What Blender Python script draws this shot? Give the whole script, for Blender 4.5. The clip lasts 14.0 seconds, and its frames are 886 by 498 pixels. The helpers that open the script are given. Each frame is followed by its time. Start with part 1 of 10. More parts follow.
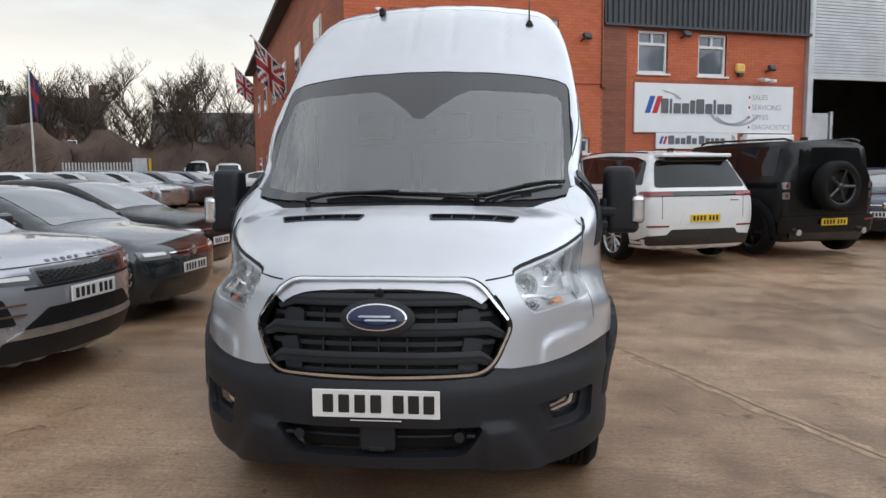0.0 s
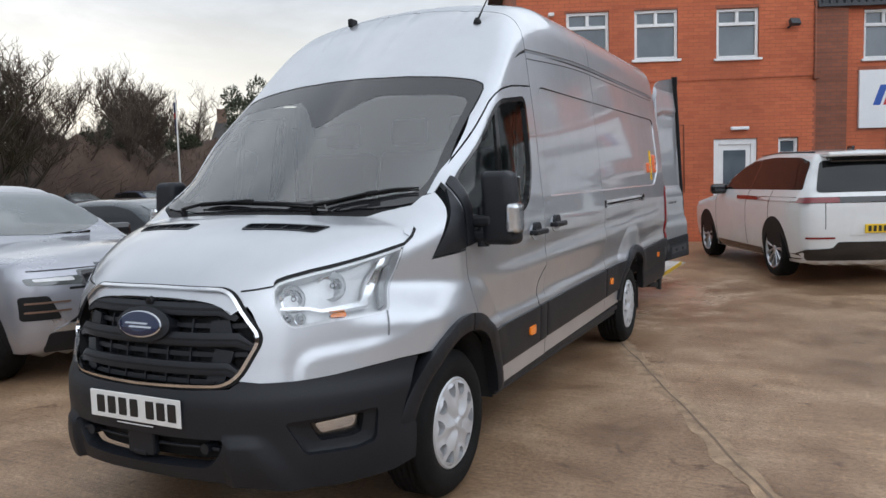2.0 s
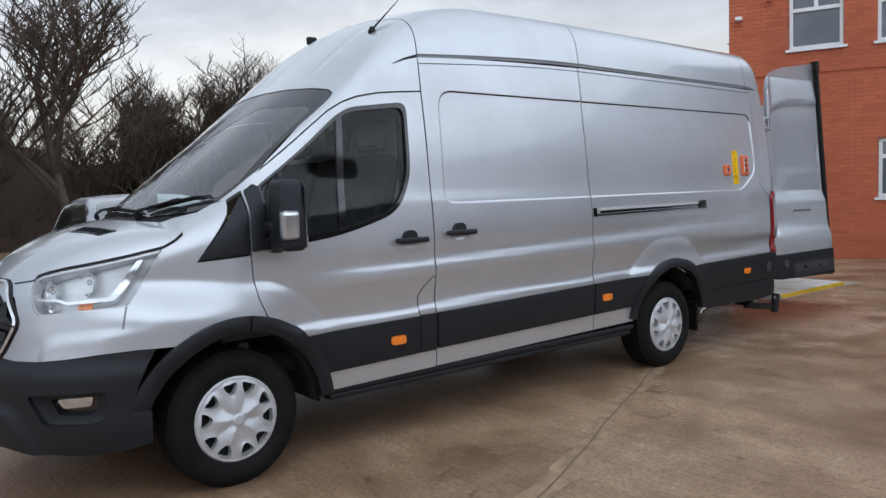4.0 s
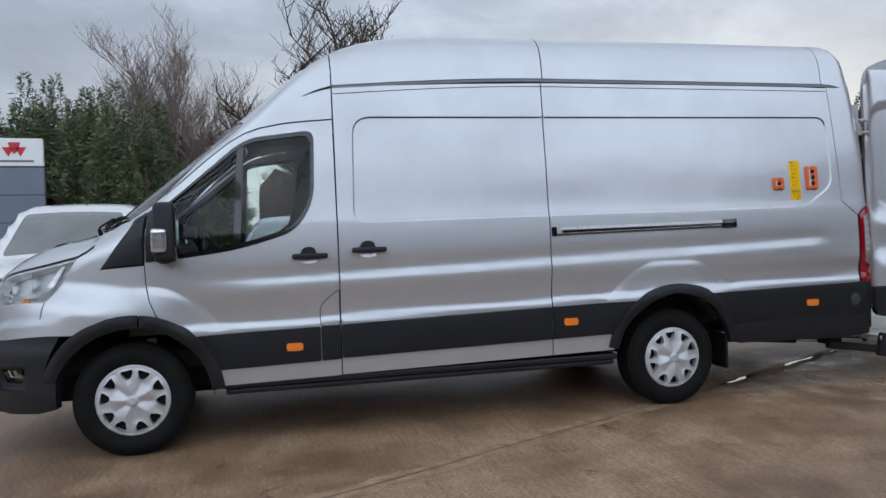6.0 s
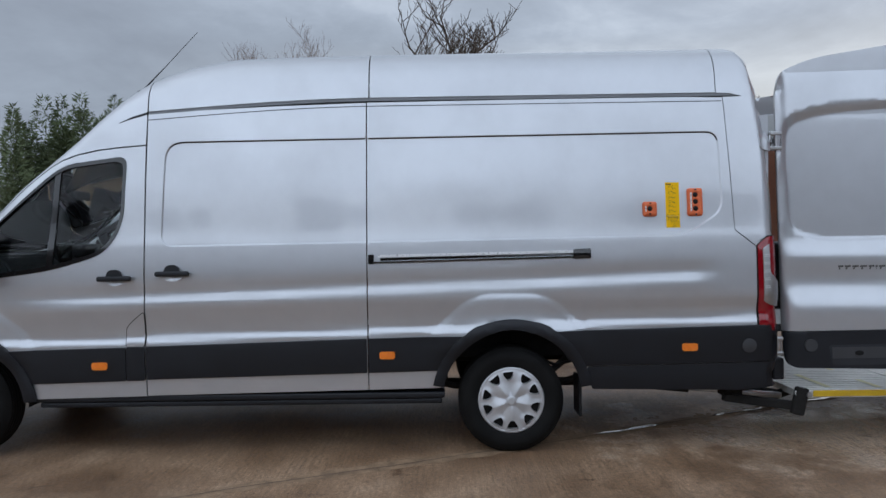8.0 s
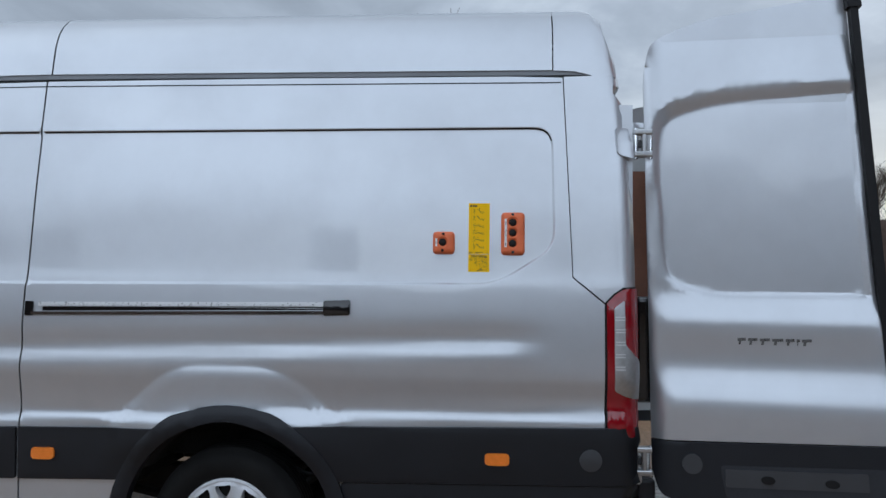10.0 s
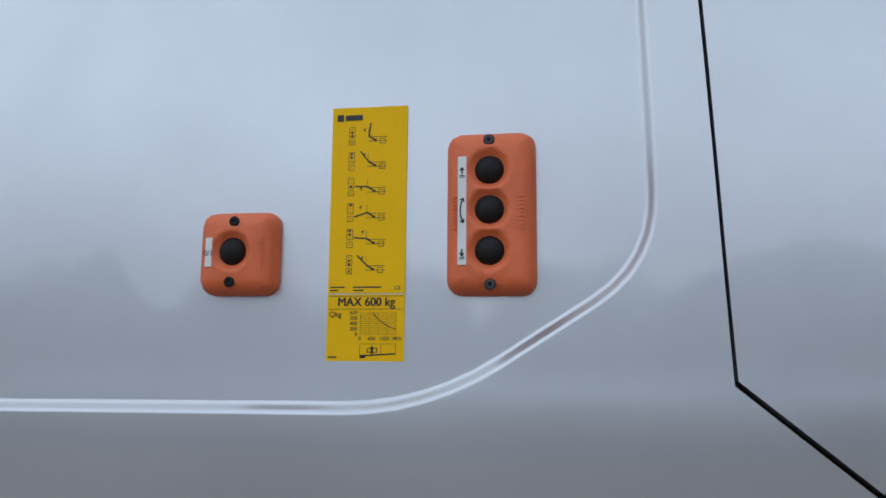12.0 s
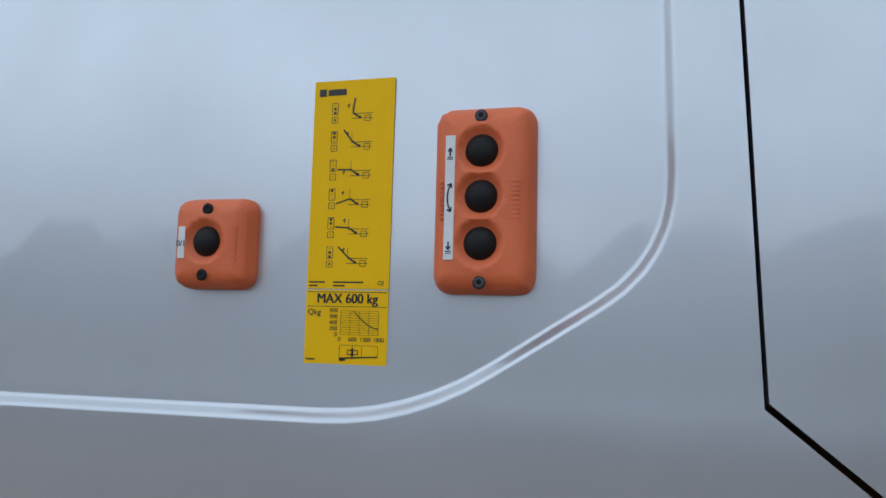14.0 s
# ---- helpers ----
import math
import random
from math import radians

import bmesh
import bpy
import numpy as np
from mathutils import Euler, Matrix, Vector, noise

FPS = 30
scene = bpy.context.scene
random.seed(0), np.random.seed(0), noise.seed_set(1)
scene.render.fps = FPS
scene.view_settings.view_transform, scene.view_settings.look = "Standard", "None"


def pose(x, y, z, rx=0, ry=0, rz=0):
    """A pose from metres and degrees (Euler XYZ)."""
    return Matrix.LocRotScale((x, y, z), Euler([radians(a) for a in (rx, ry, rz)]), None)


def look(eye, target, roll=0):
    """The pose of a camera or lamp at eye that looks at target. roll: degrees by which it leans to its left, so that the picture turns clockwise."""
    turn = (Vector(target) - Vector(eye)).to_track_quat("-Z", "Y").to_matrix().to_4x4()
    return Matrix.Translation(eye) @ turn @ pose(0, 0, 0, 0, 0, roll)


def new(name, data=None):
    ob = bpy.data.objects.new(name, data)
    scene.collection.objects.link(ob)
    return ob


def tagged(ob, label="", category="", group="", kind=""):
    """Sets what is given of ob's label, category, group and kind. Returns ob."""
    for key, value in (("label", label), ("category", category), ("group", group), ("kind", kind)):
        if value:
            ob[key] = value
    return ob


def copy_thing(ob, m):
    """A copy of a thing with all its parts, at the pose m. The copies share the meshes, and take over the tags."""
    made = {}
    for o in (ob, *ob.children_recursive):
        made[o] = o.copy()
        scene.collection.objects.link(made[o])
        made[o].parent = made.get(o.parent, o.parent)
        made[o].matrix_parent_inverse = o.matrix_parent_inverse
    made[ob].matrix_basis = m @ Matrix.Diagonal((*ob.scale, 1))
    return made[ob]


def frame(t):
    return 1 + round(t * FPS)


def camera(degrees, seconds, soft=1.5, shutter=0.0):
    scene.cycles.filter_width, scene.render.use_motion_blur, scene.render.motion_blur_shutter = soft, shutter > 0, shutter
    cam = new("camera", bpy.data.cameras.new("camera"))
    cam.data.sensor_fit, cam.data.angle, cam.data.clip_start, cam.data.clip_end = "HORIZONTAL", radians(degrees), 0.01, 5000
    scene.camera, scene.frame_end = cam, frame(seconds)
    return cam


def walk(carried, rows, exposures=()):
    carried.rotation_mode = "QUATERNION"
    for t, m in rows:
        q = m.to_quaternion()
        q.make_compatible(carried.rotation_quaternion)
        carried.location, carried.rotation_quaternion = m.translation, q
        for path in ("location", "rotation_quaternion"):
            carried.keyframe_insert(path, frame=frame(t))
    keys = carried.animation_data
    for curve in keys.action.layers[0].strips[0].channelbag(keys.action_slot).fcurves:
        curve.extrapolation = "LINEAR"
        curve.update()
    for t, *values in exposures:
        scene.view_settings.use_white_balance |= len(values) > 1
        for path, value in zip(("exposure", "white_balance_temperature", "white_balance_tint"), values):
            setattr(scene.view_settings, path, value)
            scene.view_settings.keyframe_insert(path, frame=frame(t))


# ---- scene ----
cam = camera(61.5, 14.0)
PATH = [
    (0, (0.596, -2.929, 1.561), (0.379, -0.952, 1.351), -0.5),
    (0.5, (0.974, -2.838, 1.518), (0.607, -0.883, 1.307), -0.8),
    (1, (1.438, -2.676, 1.518), (0.894, -0.762, 1.316), -1.3),
    (1.5, (1.997, -2.484, 1.543), (1.274, -0.63, 1.349), -1.4),
    (2, (2.534, -2.173, 1.516), (1.636, -0.394, 1.343), -1.6),
    (2.5, (3.13, -1.822, 1.493), (2.057, -0.141, 1.334), -1.6),
    (3, (3.643, -1.405, 1.462), (2.401, 0.155, 1.31), -1.5),
    (3.2, (3.837, -1.233, 1.464), (2.528, 0.272, 1.311), -1.5),
    (5.3, (5.563, 0.956, 1.38), (3.712, 1.709, 1.306), -1.9),
    (5.5, (5.679, 1.21, 1.369), (3.796, 1.881, 1.299), -1.8),
    (6, (5.913, 1.814, 1.349), (3.972, 2.295, 1.3), -1.8),
    (6.5, (6.08, 2.457, 1.367), (4.104, 2.764, 1.327), -1.7),
    (7, (6.171, 3.117, 1.414), (4.178, 3.278, 1.373), -1.6),
    (7.5, (6.097, 3.72, 1.437), (4.098, 3.784, 1.401), -1.2),
    (8, (5.969, 4.366, 1.44), (3.969, 4.352, 1.416), -0.8),
    (8.5, (5.781, 4.997, 1.403), (3.783, 4.927, 1.415), -0.2),
    (9, (5.436, 5.465, 1.436), (3.438, 5.384, 1.463), 0.2),
    (9.2, (5.235, 5.593, 1.423), (3.237, 5.515, 1.469), 0.5),
    (11.3, (2.475, 6.171, 1.513), (0.498, 5.913, 1.673), -0.2),
    (11.5, (2.254, 6.126, 1.513), (0.277, 5.898, 1.709), -0.5),
    (11.7, (2.05, 6.12, 1.554), (0.071, 5.858, 1.685), -0.3),
    (12, (1.805, 6.102, 1.574), (-0.167, 5.796, 1.707), -0.3),
    (12.5, (1.583, 6.036, 1.61), (-0.39, 5.735, 1.746), -0.1),
    (13, (1.515, 6.014, 1.636), (-0.447, 5.65, 1.764), 0.3),
    (13.5, (1.513, 6.019, 1.644), (-0.44, 5.601, 1.755), 0.6),
    (14, (1.686, 6.186, 1.608), (-0.241, 5.652, 1.647), 0.2),
]
walk(cam, [(t, look(eye, target, roll)) for t, eye, target, roll in PATH],
     [(0.0, 0.60, 6450, 10), (3.0, 0.46, 6150, 10), (5.5, 0.22, 5950, 10), (7.0, 0.08, 5880, 10), (9.0, -0.05, 5800, 9), (11.5, -0.02, 5640, 6), (12.2, -0.06, 5850, 9), (13.3, -0.04, 5850, 9), (14.0, -0.04, 5680, 6)])

# ---- world and light ----
world = bpy.data.worlds.new("overcast_sky")
scene.world = world
world.use_nodes = True
wt = world.node_tree
wt.nodes.clear()


def wnode(kind, **values):
    n = wt.nodes.new(kind)
    for k, v in values.items():
        n.inputs[k].default_value = v
    return n


w_out = wt.nodes.new("ShaderNodeOutputWorld")
w_bg = wnode("ShaderNodeBackground", Strength=1.0)
w_sky = wt.nodes.new("ShaderNodeTexSky")
w_sky.sky_type = "NISHITA"
w_sky.sun_disc = False
w_sky.sun_elevation = radians(14)
w_sky.sun_rotation = radians(-55)
w_tc = wt.nodes.new("ShaderNodeTexCoord")
w_sep = wt.nodes.new("ShaderNodeSeparateXYZ")
wt.links.new(w_tc.outputs["Generated"], w_sep.inputs[0])


def wmath(op, a, b=0.0):
    n = wt.nodes.new("ShaderNodeMath")
    n.operation = op
    for i, v in enumerate((a, b)):
        if isinstance(v, (int, float)):
            n.inputs[i].default_value = v
        else:
            wt.links.new(v, n.inputs[i])
    return n.outputs[0]


def wmix(fac, a, b):
    n = wt.nodes.new("ShaderNodeMix")
    n.data_type = "RGBA"
    for s, v in ((0, fac), (6, a), (7, b)):
        if isinstance(v, (int, float)):
            n.inputs[s].default_value = v
        elif isinstance(v, tuple):
            n.inputs[s].default_value = (*v, 1)
        else:
            wt.links.new(v, n.inputs[s])
    return n.outputs[2]


def wramp(fac, stops):
    n = wt.nodes.new("ShaderNodeValToRGB")
    while len(n.color_ramp.elements) < len(stops):
        n.color_ramp.elements.new(0.5)
    for e, (p, c) in zip(n.color_ramp.elements, stops):
        e.position, e.color = p, (*c, 1)
    wt.links.new(fac, n.inputs[0])
    return n.outputs[0]


# cloud deck: the direction laid out on a level sheet, so that the cloud bands flatten towards the horizon
w_up = wmath("ADD", wmath("MAXIMUM", w_sep.outputs[2], 0.0), 0.16)
w_com = wt.nodes.new("ShaderNodeCombineXYZ")
wt.links.new(wmath("DIVIDE", w_sep.outputs[0], w_up), w_com.inputs[0])
wt.links.new(wmath("DIVIDE", w_sep.outputs[1], w_up), w_com.inputs[1])
w_n1 = wnode("ShaderNodeTexNoise", Scale=0.55, Detail=7.0, Roughness=0.55, Distortion=0.5)
w_n2 = wnode("ShaderNodeTexNoise", Scale=1.7, Detail=6.0, Roughness=0.6, Distortion=0.3)
wt.links.new(w_com.outputs[0], w_n1.inputs["Vector"])
wt.links.new(w_com.outputs[0], w_n2.inputs["Vector"])
w_cl = wmath("ADD", wmath("MULTIPLY", w_n1.outputs[0], 0.65), wmath("MULTIPLY", w_n2.outputs[0], 0.35))
w_cloud = wramp(w_cl, [(0.37, (0.42, 0.43, 0.45)), (0.46, (0.50, 0.515, 0.535)), (0.53, (0.61, 0.625, 0.645)), (0.63, (0.90, 0.90, 0.89))])
# a little brighter overhead, and on the side away from the dark cloud edge
w_open = wmath("ADD", wmath("MULTIPLY", w_sep.outputs[0], 0.94), wmath("MULTIPLY", w_sep.outputs[1], 0.06))
w_open = wramp(wmath("ADD", wmath("MULTIPLY", w_open, 0.5), 0.5), [(0.35, (0, 0, 0)), (0.95, (1, 1, 1))])
w_high = wramp(w_sep.outputs[2], [(0.26, (0, 0, 0)), (0.75, (1, 1, 1))])
w_zen = wmath("ADD", wmath("ADD", wmath("MULTIPLY", w_high, 0.10), 0.76), wmath("MULTIPLY", w_open, wmath("SUBTRACT", 1.36, wmath("MULTIPLY", w_high, 0.20))))
w_gain = wt.nodes.new("ShaderNodeCombineXYZ")
for i, tint in enumerate((0.955, 1.0, 1.055)):
    wt.links.new(wmath("MULTIPLY", w_zen, tint), w_gain.inputs[i])
w_mul = wt.nodes.new("ShaderNodeMix")
w_mul.data_type, w_mul.blend_type = "RGBA", "MULTIPLY"
w_mul.inputs[0].default_value = 1.0
wt.links.new(w_cloud, w_mul.inputs[6])
wt.links.new(w_gain.outputs[0], w_mul.inputs[7])
w_cloud = w_mul.outputs[2]
# a paler, warm gap under the cloud edge towards the low sun
w_low = wramp(w_sep.outputs[2], [(0.0, (1, 1, 1)), (0.10, (1, 1, 1)), (0.26, (0, 0, 0))])
w_dir = wmath("ADD", wmath("MULTIPLY", w_sep.outputs[0], -0.62), wmath("MULTIPLY", w_sep.outputs[1], 0.78))
w_side = wramp(w_dir, [(0.25, (0, 0, 0)), (0.85, (1, 1, 1))])
w_gap = wmath("MULTIPLY", w_low, w_side)
w_col = wmix(wmath("MULTIPLY", w_gap, 0.8), w_cloud, (0.80, 0.76, 0.66))
w_sum = wt.nodes.new("ShaderNodeMix")
w_sum.data_type, w_sum.blend_type = "RGBA", "ADD"
w_sum.inputs[0].default_value = 0.003
wt.links.new(w_col, w_sum.inputs[6])
wt.links.new(w_sky.outputs[0], w_sum.inputs[7])
wt.links.new(w_sum.outputs[2], w_bg.inputs[0])
wt.links.new(w_bg.outputs[0], w_out.inputs[0])

sun_data = bpy.data.lights.new("sun", "SUN")
sun_data.energy, sun_data.angle, sun_data.color = 0.5, radians(160), (1.0, 0.96, 0.90)
sun = new("sun", sun_data)
sun.matrix_world = look((24, -4, 26), (0, 0, 0))

# ---- materials ----
def nodes_of(m):
    m.use_nodes = True
    return m.node_tree, m.node_tree.nodes["Principled BSDF"]


def noise_node(nt, scale, detail=4, rough=0.55, stretch=None, coord="Object", dist=0.0):
    tc = nt.nodes.new("ShaderNodeTexCoord")
    n = nt.nodes.new("ShaderNodeTexNoise")
    n.inputs["Scale"].default_value, n.inputs["Detail"].default_value = scale, detail
    n.inputs["Roughness"].default_value, n.inputs["Distortion"].default_value = rough, dist
    if stretch:
        mp = nt.nodes.new("ShaderNodeMapping")
        mp.inputs["Scale"].default_value = stretch[:3]
        if len(stretch) > 3:
            mp.inputs["Rotation"].default_value = (0, 0, stretch[3])
        nt.links.new(tc.outputs[coord], mp.inputs[0])
        nt.links.new(mp.outputs[0], n.inputs["Vector"])
    else:
        nt.links.new(tc.outputs[coord], n.inputs["Vector"])
    return n.outputs[0]


def ramp_node(nt, fac, stops):
    n = nt.nodes.new("ShaderNodeValToRGB")
    while len(n.color_ramp.elements) < len(stops):
        n.color_ramp.elements.new(0.5)
    for e, (p, c) in zip(n.color_ramp.elements, stops):
        c = (c, c, c) if isinstance(c, (int, float)) else c
        e.position, e.color = p, (*c, 1)
    nt.links.new(fac, n.inputs[0])
    return n.outputs[0]


def mix_node(nt, fac, a, b, blend="MIX"):
    n = nt.nodes.new("ShaderNodeMix")
    n.data_type, n.blend_type = "RGBA", blend
    for s, v in ((0, fac), (6, a), (7, b)):
        if isinstance(v, (int, float)):
            n.inputs[s].default_value = v
        elif isinstance(v, tuple):
            n.inputs[s].default_value = (*v, 1)
        else:
            nt.links.new(v, n.inputs[s])
    return n.outputs[2]


def bump_node(nt, height, strength, distance=0.01):
    n = nt.nodes.new("ShaderNodeBump")
    n.inputs["Strength"].default_value, n.inputs["Distance"].default_value = strength, distance
    nt.links.new(height, n.inputs["Height"])
    return n.outputs[0]


def mat(name, color, rough=0.5, metal=0.0, var=0.12, scale=3.0, fine=0.06, fscale=60.0, bump=0.0, bscale=150.0,
        coat=0.0, rvar=0.08, random_tint=0.0, spec=0.5):
    """A surface of one base colour with broad and fine variation, uneven gloss and a little relief."""
    m = bpy.data.materials.new(name)
    nt, b = nodes_of(m)
    broad = noise_node(nt, scale)
    grain = noise_node(nt, fscale, 3)
    hi = tuple(min(1, c * (1 + var)) for c in color)
    lo = tuple(c * (1 - var) for c in color)
    col = ramp_node(nt, broad, [(0.3, lo), (0.7, hi)])
    g = ramp_node(nt, grain, [(0.3, 1 - fine), (0.7, 1.0)])
    col = mix_node(nt, 1.0, col, g, "MULTIPLY")
    if random_tint:
        oi = nt.nodes.new("ShaderNodeObjectInfo")
        t = ramp_node(nt, oi.outputs["Random"], [(0, 1 - random_tint), (1, 1.0)])
        col = mix_node(nt, 1.0, col, t, "MULTIPLY")
    nt.links.new(col, b.inputs["Base Color"])
    r = ramp_node(nt, grain, [(0.3, max(0, rough - rvar)), (0.7, min(1, rough + rvar))])
    nt.links.new(r, b.inputs["Roughness"])
    b.inputs["Metallic"].default_value = metal
    b.inputs["Coat Weight"].default_value = coat
    b.inputs["Coat Roughness"].default_value = 0.03
    b.inputs["Specular IOR Level"].default_value = spec
    if bump:
        nt.links.new(bump_node(nt, noise_node(nt, bscale, 3), bump), b.inputs["Normal"])
    return m


def glass(name, tint, rough=0.0, ior=1.8, gloss=1.0, film=0.0):
    """A thin pane: a tinted see-through sheet with a clear gloss on it."""
    m = bpy.data.materials.new(name)
    m.use_nodes = True
    nt = m.node_tree
    nt.nodes.clear()
    out = nt.nodes.new("ShaderNodeOutputMaterial")
    tr = nt.nodes.new("ShaderNodeBsdfTransparent")
    tr.inputs[0].default_value = (*tint, 1)
    gl = nt.nodes.new("ShaderNodeBsdfGlossy")
    gl.inputs["Roughness"].default_value = rough
    gl.inputs[0].default_value = (gloss, gloss, gloss, 1)
    fr = nt.nodes.new("ShaderNodeFresnel")
    fr.inputs[0].default_value = ior
    mx = nt.nodes.new("ShaderNodeMixShader")
    nt.links.new(fr.outputs[0], mx.inputs[0])
    nt.links.new(tr.outputs[0], mx.inputs[1])
    nt.links.new(gl.outputs[0], mx.inputs[2])
    last = mx.outputs[0]
    if film:
        # a thin pale diffuse veil, painting the haze of reflected sky
        df = nt.nodes.new("ShaderNodeBsdfDiffuse")
        df.inputs[0].default_value = (0.5, 0.52, 0.52, 1)
        mf = nt.nodes.new("ShaderNodeMixShader")
        f = ramp_node(nt, noise_node(nt, 3.0, 6, 0.65), [(0.35, film * 0.6), (0.7, film * 1.5)])
        nt.links.new(f, mf.inputs[0])
        nt.links.new(last, mf.inputs[1])
        nt.links.new(df.outputs[0], mf.inputs[2])
        last = mf.outputs[0]
    nt.links.new(last, out.inputs[0])
    return m


def paint(name, color, metal=0.5, rough=0.32, dirt=0.06):
    """Car paint: flaked base under clear lacquer, with faint road film."""
    m = bpy.data.materials.new(name)
    nt, b = nodes_of(m)
    flake = noise_node(nt, 7.0, 3, 0.6)
    film = noise_node(nt, 2.2, 6, 0.6)
    c = ramp_node(nt, flake, [(0.35, tuple(v * 0.975 for v in color)), (0.65, color)])
    d = ramp_node(nt, film, [(0.42, 1.0), (0.72, 1.0 - dirt)])
    nt.links.new(mix_node(nt, 1.0, c, d, "MULTIPLY"), b.inputs["Base Color"])
    b.inputs["Metallic"].default_value = metal
    r = ramp_node(nt, film, [(0.4, rough - 0.03), (0.7, rough + 0.06)])
    nt.links.new(r, b.inputs["Roughness"])
    b.inputs["Coat Weight"].default_value = 1.0
    b.inputs["Coat Roughness"].default_value = 0.04
    return m


M = {}
M["silver"] = paint("silver_paint", (0.58, 0.60, 0.632), 0.70, 0.35)
M["plastic"] = mat("grey_black_plastic", (0.0095, 0.0112, 0.0155), 0.48, 0, 0.18, 2.5, 0.2, 300, 0.10, 700, spec=0.40)
M["black"] = mat("black_rubber", (0.007, 0.007, 0.008), 0.6, 0, 0.2, 4, 0.2, 200, 0.1, 500, spec=0.3)
M["gloss_black"] = mat("gloss_black", (0.008, 0.008, 0.009), 0.12, 0, 0.2, 4, 0.1, 200, coat=0.6)
M["tyre"] = mat("tyre_rubber", (0.008, 0.008, 0.008), 0.75, 0, 0.35, 6, 0.25, 220, 0.25, 400, spec=0.2)
M["chrome"] = mat("chrome", (0.75, 0.76, 0.78), 0.10, 1.0, 0.05, 3, 0.04, 80, rvar=0.04)
M["lamp_inner"] = mat("lamp_reflector_silver", (0.86, 0.87, 0.88), 0.42, 0.35, 0.06, 6, 0.08, 90)
M["steel"] = mat("galvanised_steel", (0.52, 0.53, 0.54), 0.38, 0.9, 0.15, 8, 0.15, 60)
M["hubcap"] = mat("hubcap_silver", (0.60, 0.61, 0.63), 0.42, 0.40, 0.08, 5, 0.06, 200, coat=0.3)
M["glass"] = glass("window_glass", (0.84, 0.91, 0.90), ior=1.33)
M["screen"] = glass("windscreen_glass", (0.80, 0.87, 0.86), ior=2.35, film=0.03)
M["lens"] = glass("lamp_lens", (0.94, 0.95, 0.96), ior=1.5)
M["frit"] = mat("ceramic_glass_border", (0.022, 0.022, 0.024), 0.07, 0, 0.1, 3, 0.05, 100, spec=0.7)
M["white"] = mat("white_paint", (0.78, 0.79, 0.79), 0.35, 0, 0.05, 3, 0.04, 80, coat=0.2)
M["amber"] = mat("amber_lens", (0.95, 0.24, 0.02), 0.2, 0, 0.08, 20, 0.08, 150, coat=0.5)
M["red"] = mat("red_lens", (0.24, 0.003, 0.009), 0.12, 0, 0.1, 20, 0.1, 150, coat=0.6)
M["orange"] = mat("orange_plastic", (0.78, 0.17, 0.055), 0.5, 0, 0.06, 12, 0.08, 300, 0.15, 900)
M["yellow"] = mat("yellow_film", (0.95, 0.56, 0.0), 0.55, 0, 0.03, 12, 0.03, 300, spec=0.12)
M["ink"] = mat("black_print", (0.012, 0.012, 0.012), 0.45, 0, 0.1, 12, 0.05, 300)
M["plate"] = mat("white_number_plate", (0.74, 0.74, 0.72), 0.35, 0, 0.04, 12, 0.04, 300)
M["plate_y"] = mat("yellow_number_plate", (0.75, 0.50, 0.02), 0.35, 0, 0.04, 12, 0.04, 300)
M["dark"] = mat("dark_underbody", (0.010, 0.009, 0.008), 0.9, 0, 0.3, 5, 0.3, 50)
M["trim"] = mat("cab_trim_grey", (0.05, 0.052, 0.056), 0.65, 0, 0.15, 6, 0.1, 200, 0.1, 500)
M["cloth"] = mat("seat_cloth", (0.045, 0.047, 0.052), 0.9, 0, 0.2, 8, 0.25, 300, 0.2, 700)
M["lining"] = mat("pale_door_lining", (0.42, 0.44, 0.44), 0.6, 0, 0.1, 3, 0.06, 100)
M["ply"] = mat("brown_ply_lining", (0.17, 0.065, 0.032), 0.55, 0, 0.18, 2, 0.2, 40)
M["blue_badge"] = mat("blue_enamel", (0.006, 0.014, 0.055), 0.15, 0.2, 0.1, 20, 0.05, 100, coat=0.6)

M["recess"] = mat("matt_plate_recess", (0.022, 0.024, 0.030), 0.65, 0, 0.1, 6, 0.08, 120)
M["holder"] = mat("grey_plate_holder", (0.045, 0.047, 0.052), 0.45, 0, 0.1, 6, 0.08, 120)
M["rail"] = mat("bright_track_strip", (0.80, 0.81, 0.82), 0.32, 0.5, 0.05, 5, 0.05, 100)
M["lamp_chrome"] = mat("bright_lamp_reflector", (0.92, 0.93, 0.94), 0.16, 0.85, 0.05, 8, 0.1, 60)
M["gutter"] = mat("grey_joint_sealer", (0.20, 0.21, 0.225), 0.45, 0.2, 0.1, 4, 0.1, 90)
M["emblem"] = mat("dark_chrome_emblem", (0.16, 0.165, 0.17), 0.3, 0.6, 0.05, 8, 0.05, 80)

# ---- building helpers ----
from mathutils import geometry


def mesh_of(verts, faces, normals=None, smooth=True):
    me = bpy.data.meshes.new("mesh")
    me.from_pydata([tuple(map(float, v)) for v in verts], [], [tuple(map(int, f)) for f in faces])
    me.update()
    if smooth:
        me.polygons.foreach_set("use_smooth", [True] * len(me.polygons))
    if normals is not None:
        me.normals_split_custom_set([tuple(map(float, n)) for n in normals])
    return me


def thing(name, label, category, group="", kind="", m=None):
    """An empty at a thing's base, which carries its parts."""
    ob = tagged(new(name), label, category, group, kind)
    if m is not None:
        ob.matrix_world = m
    return ob


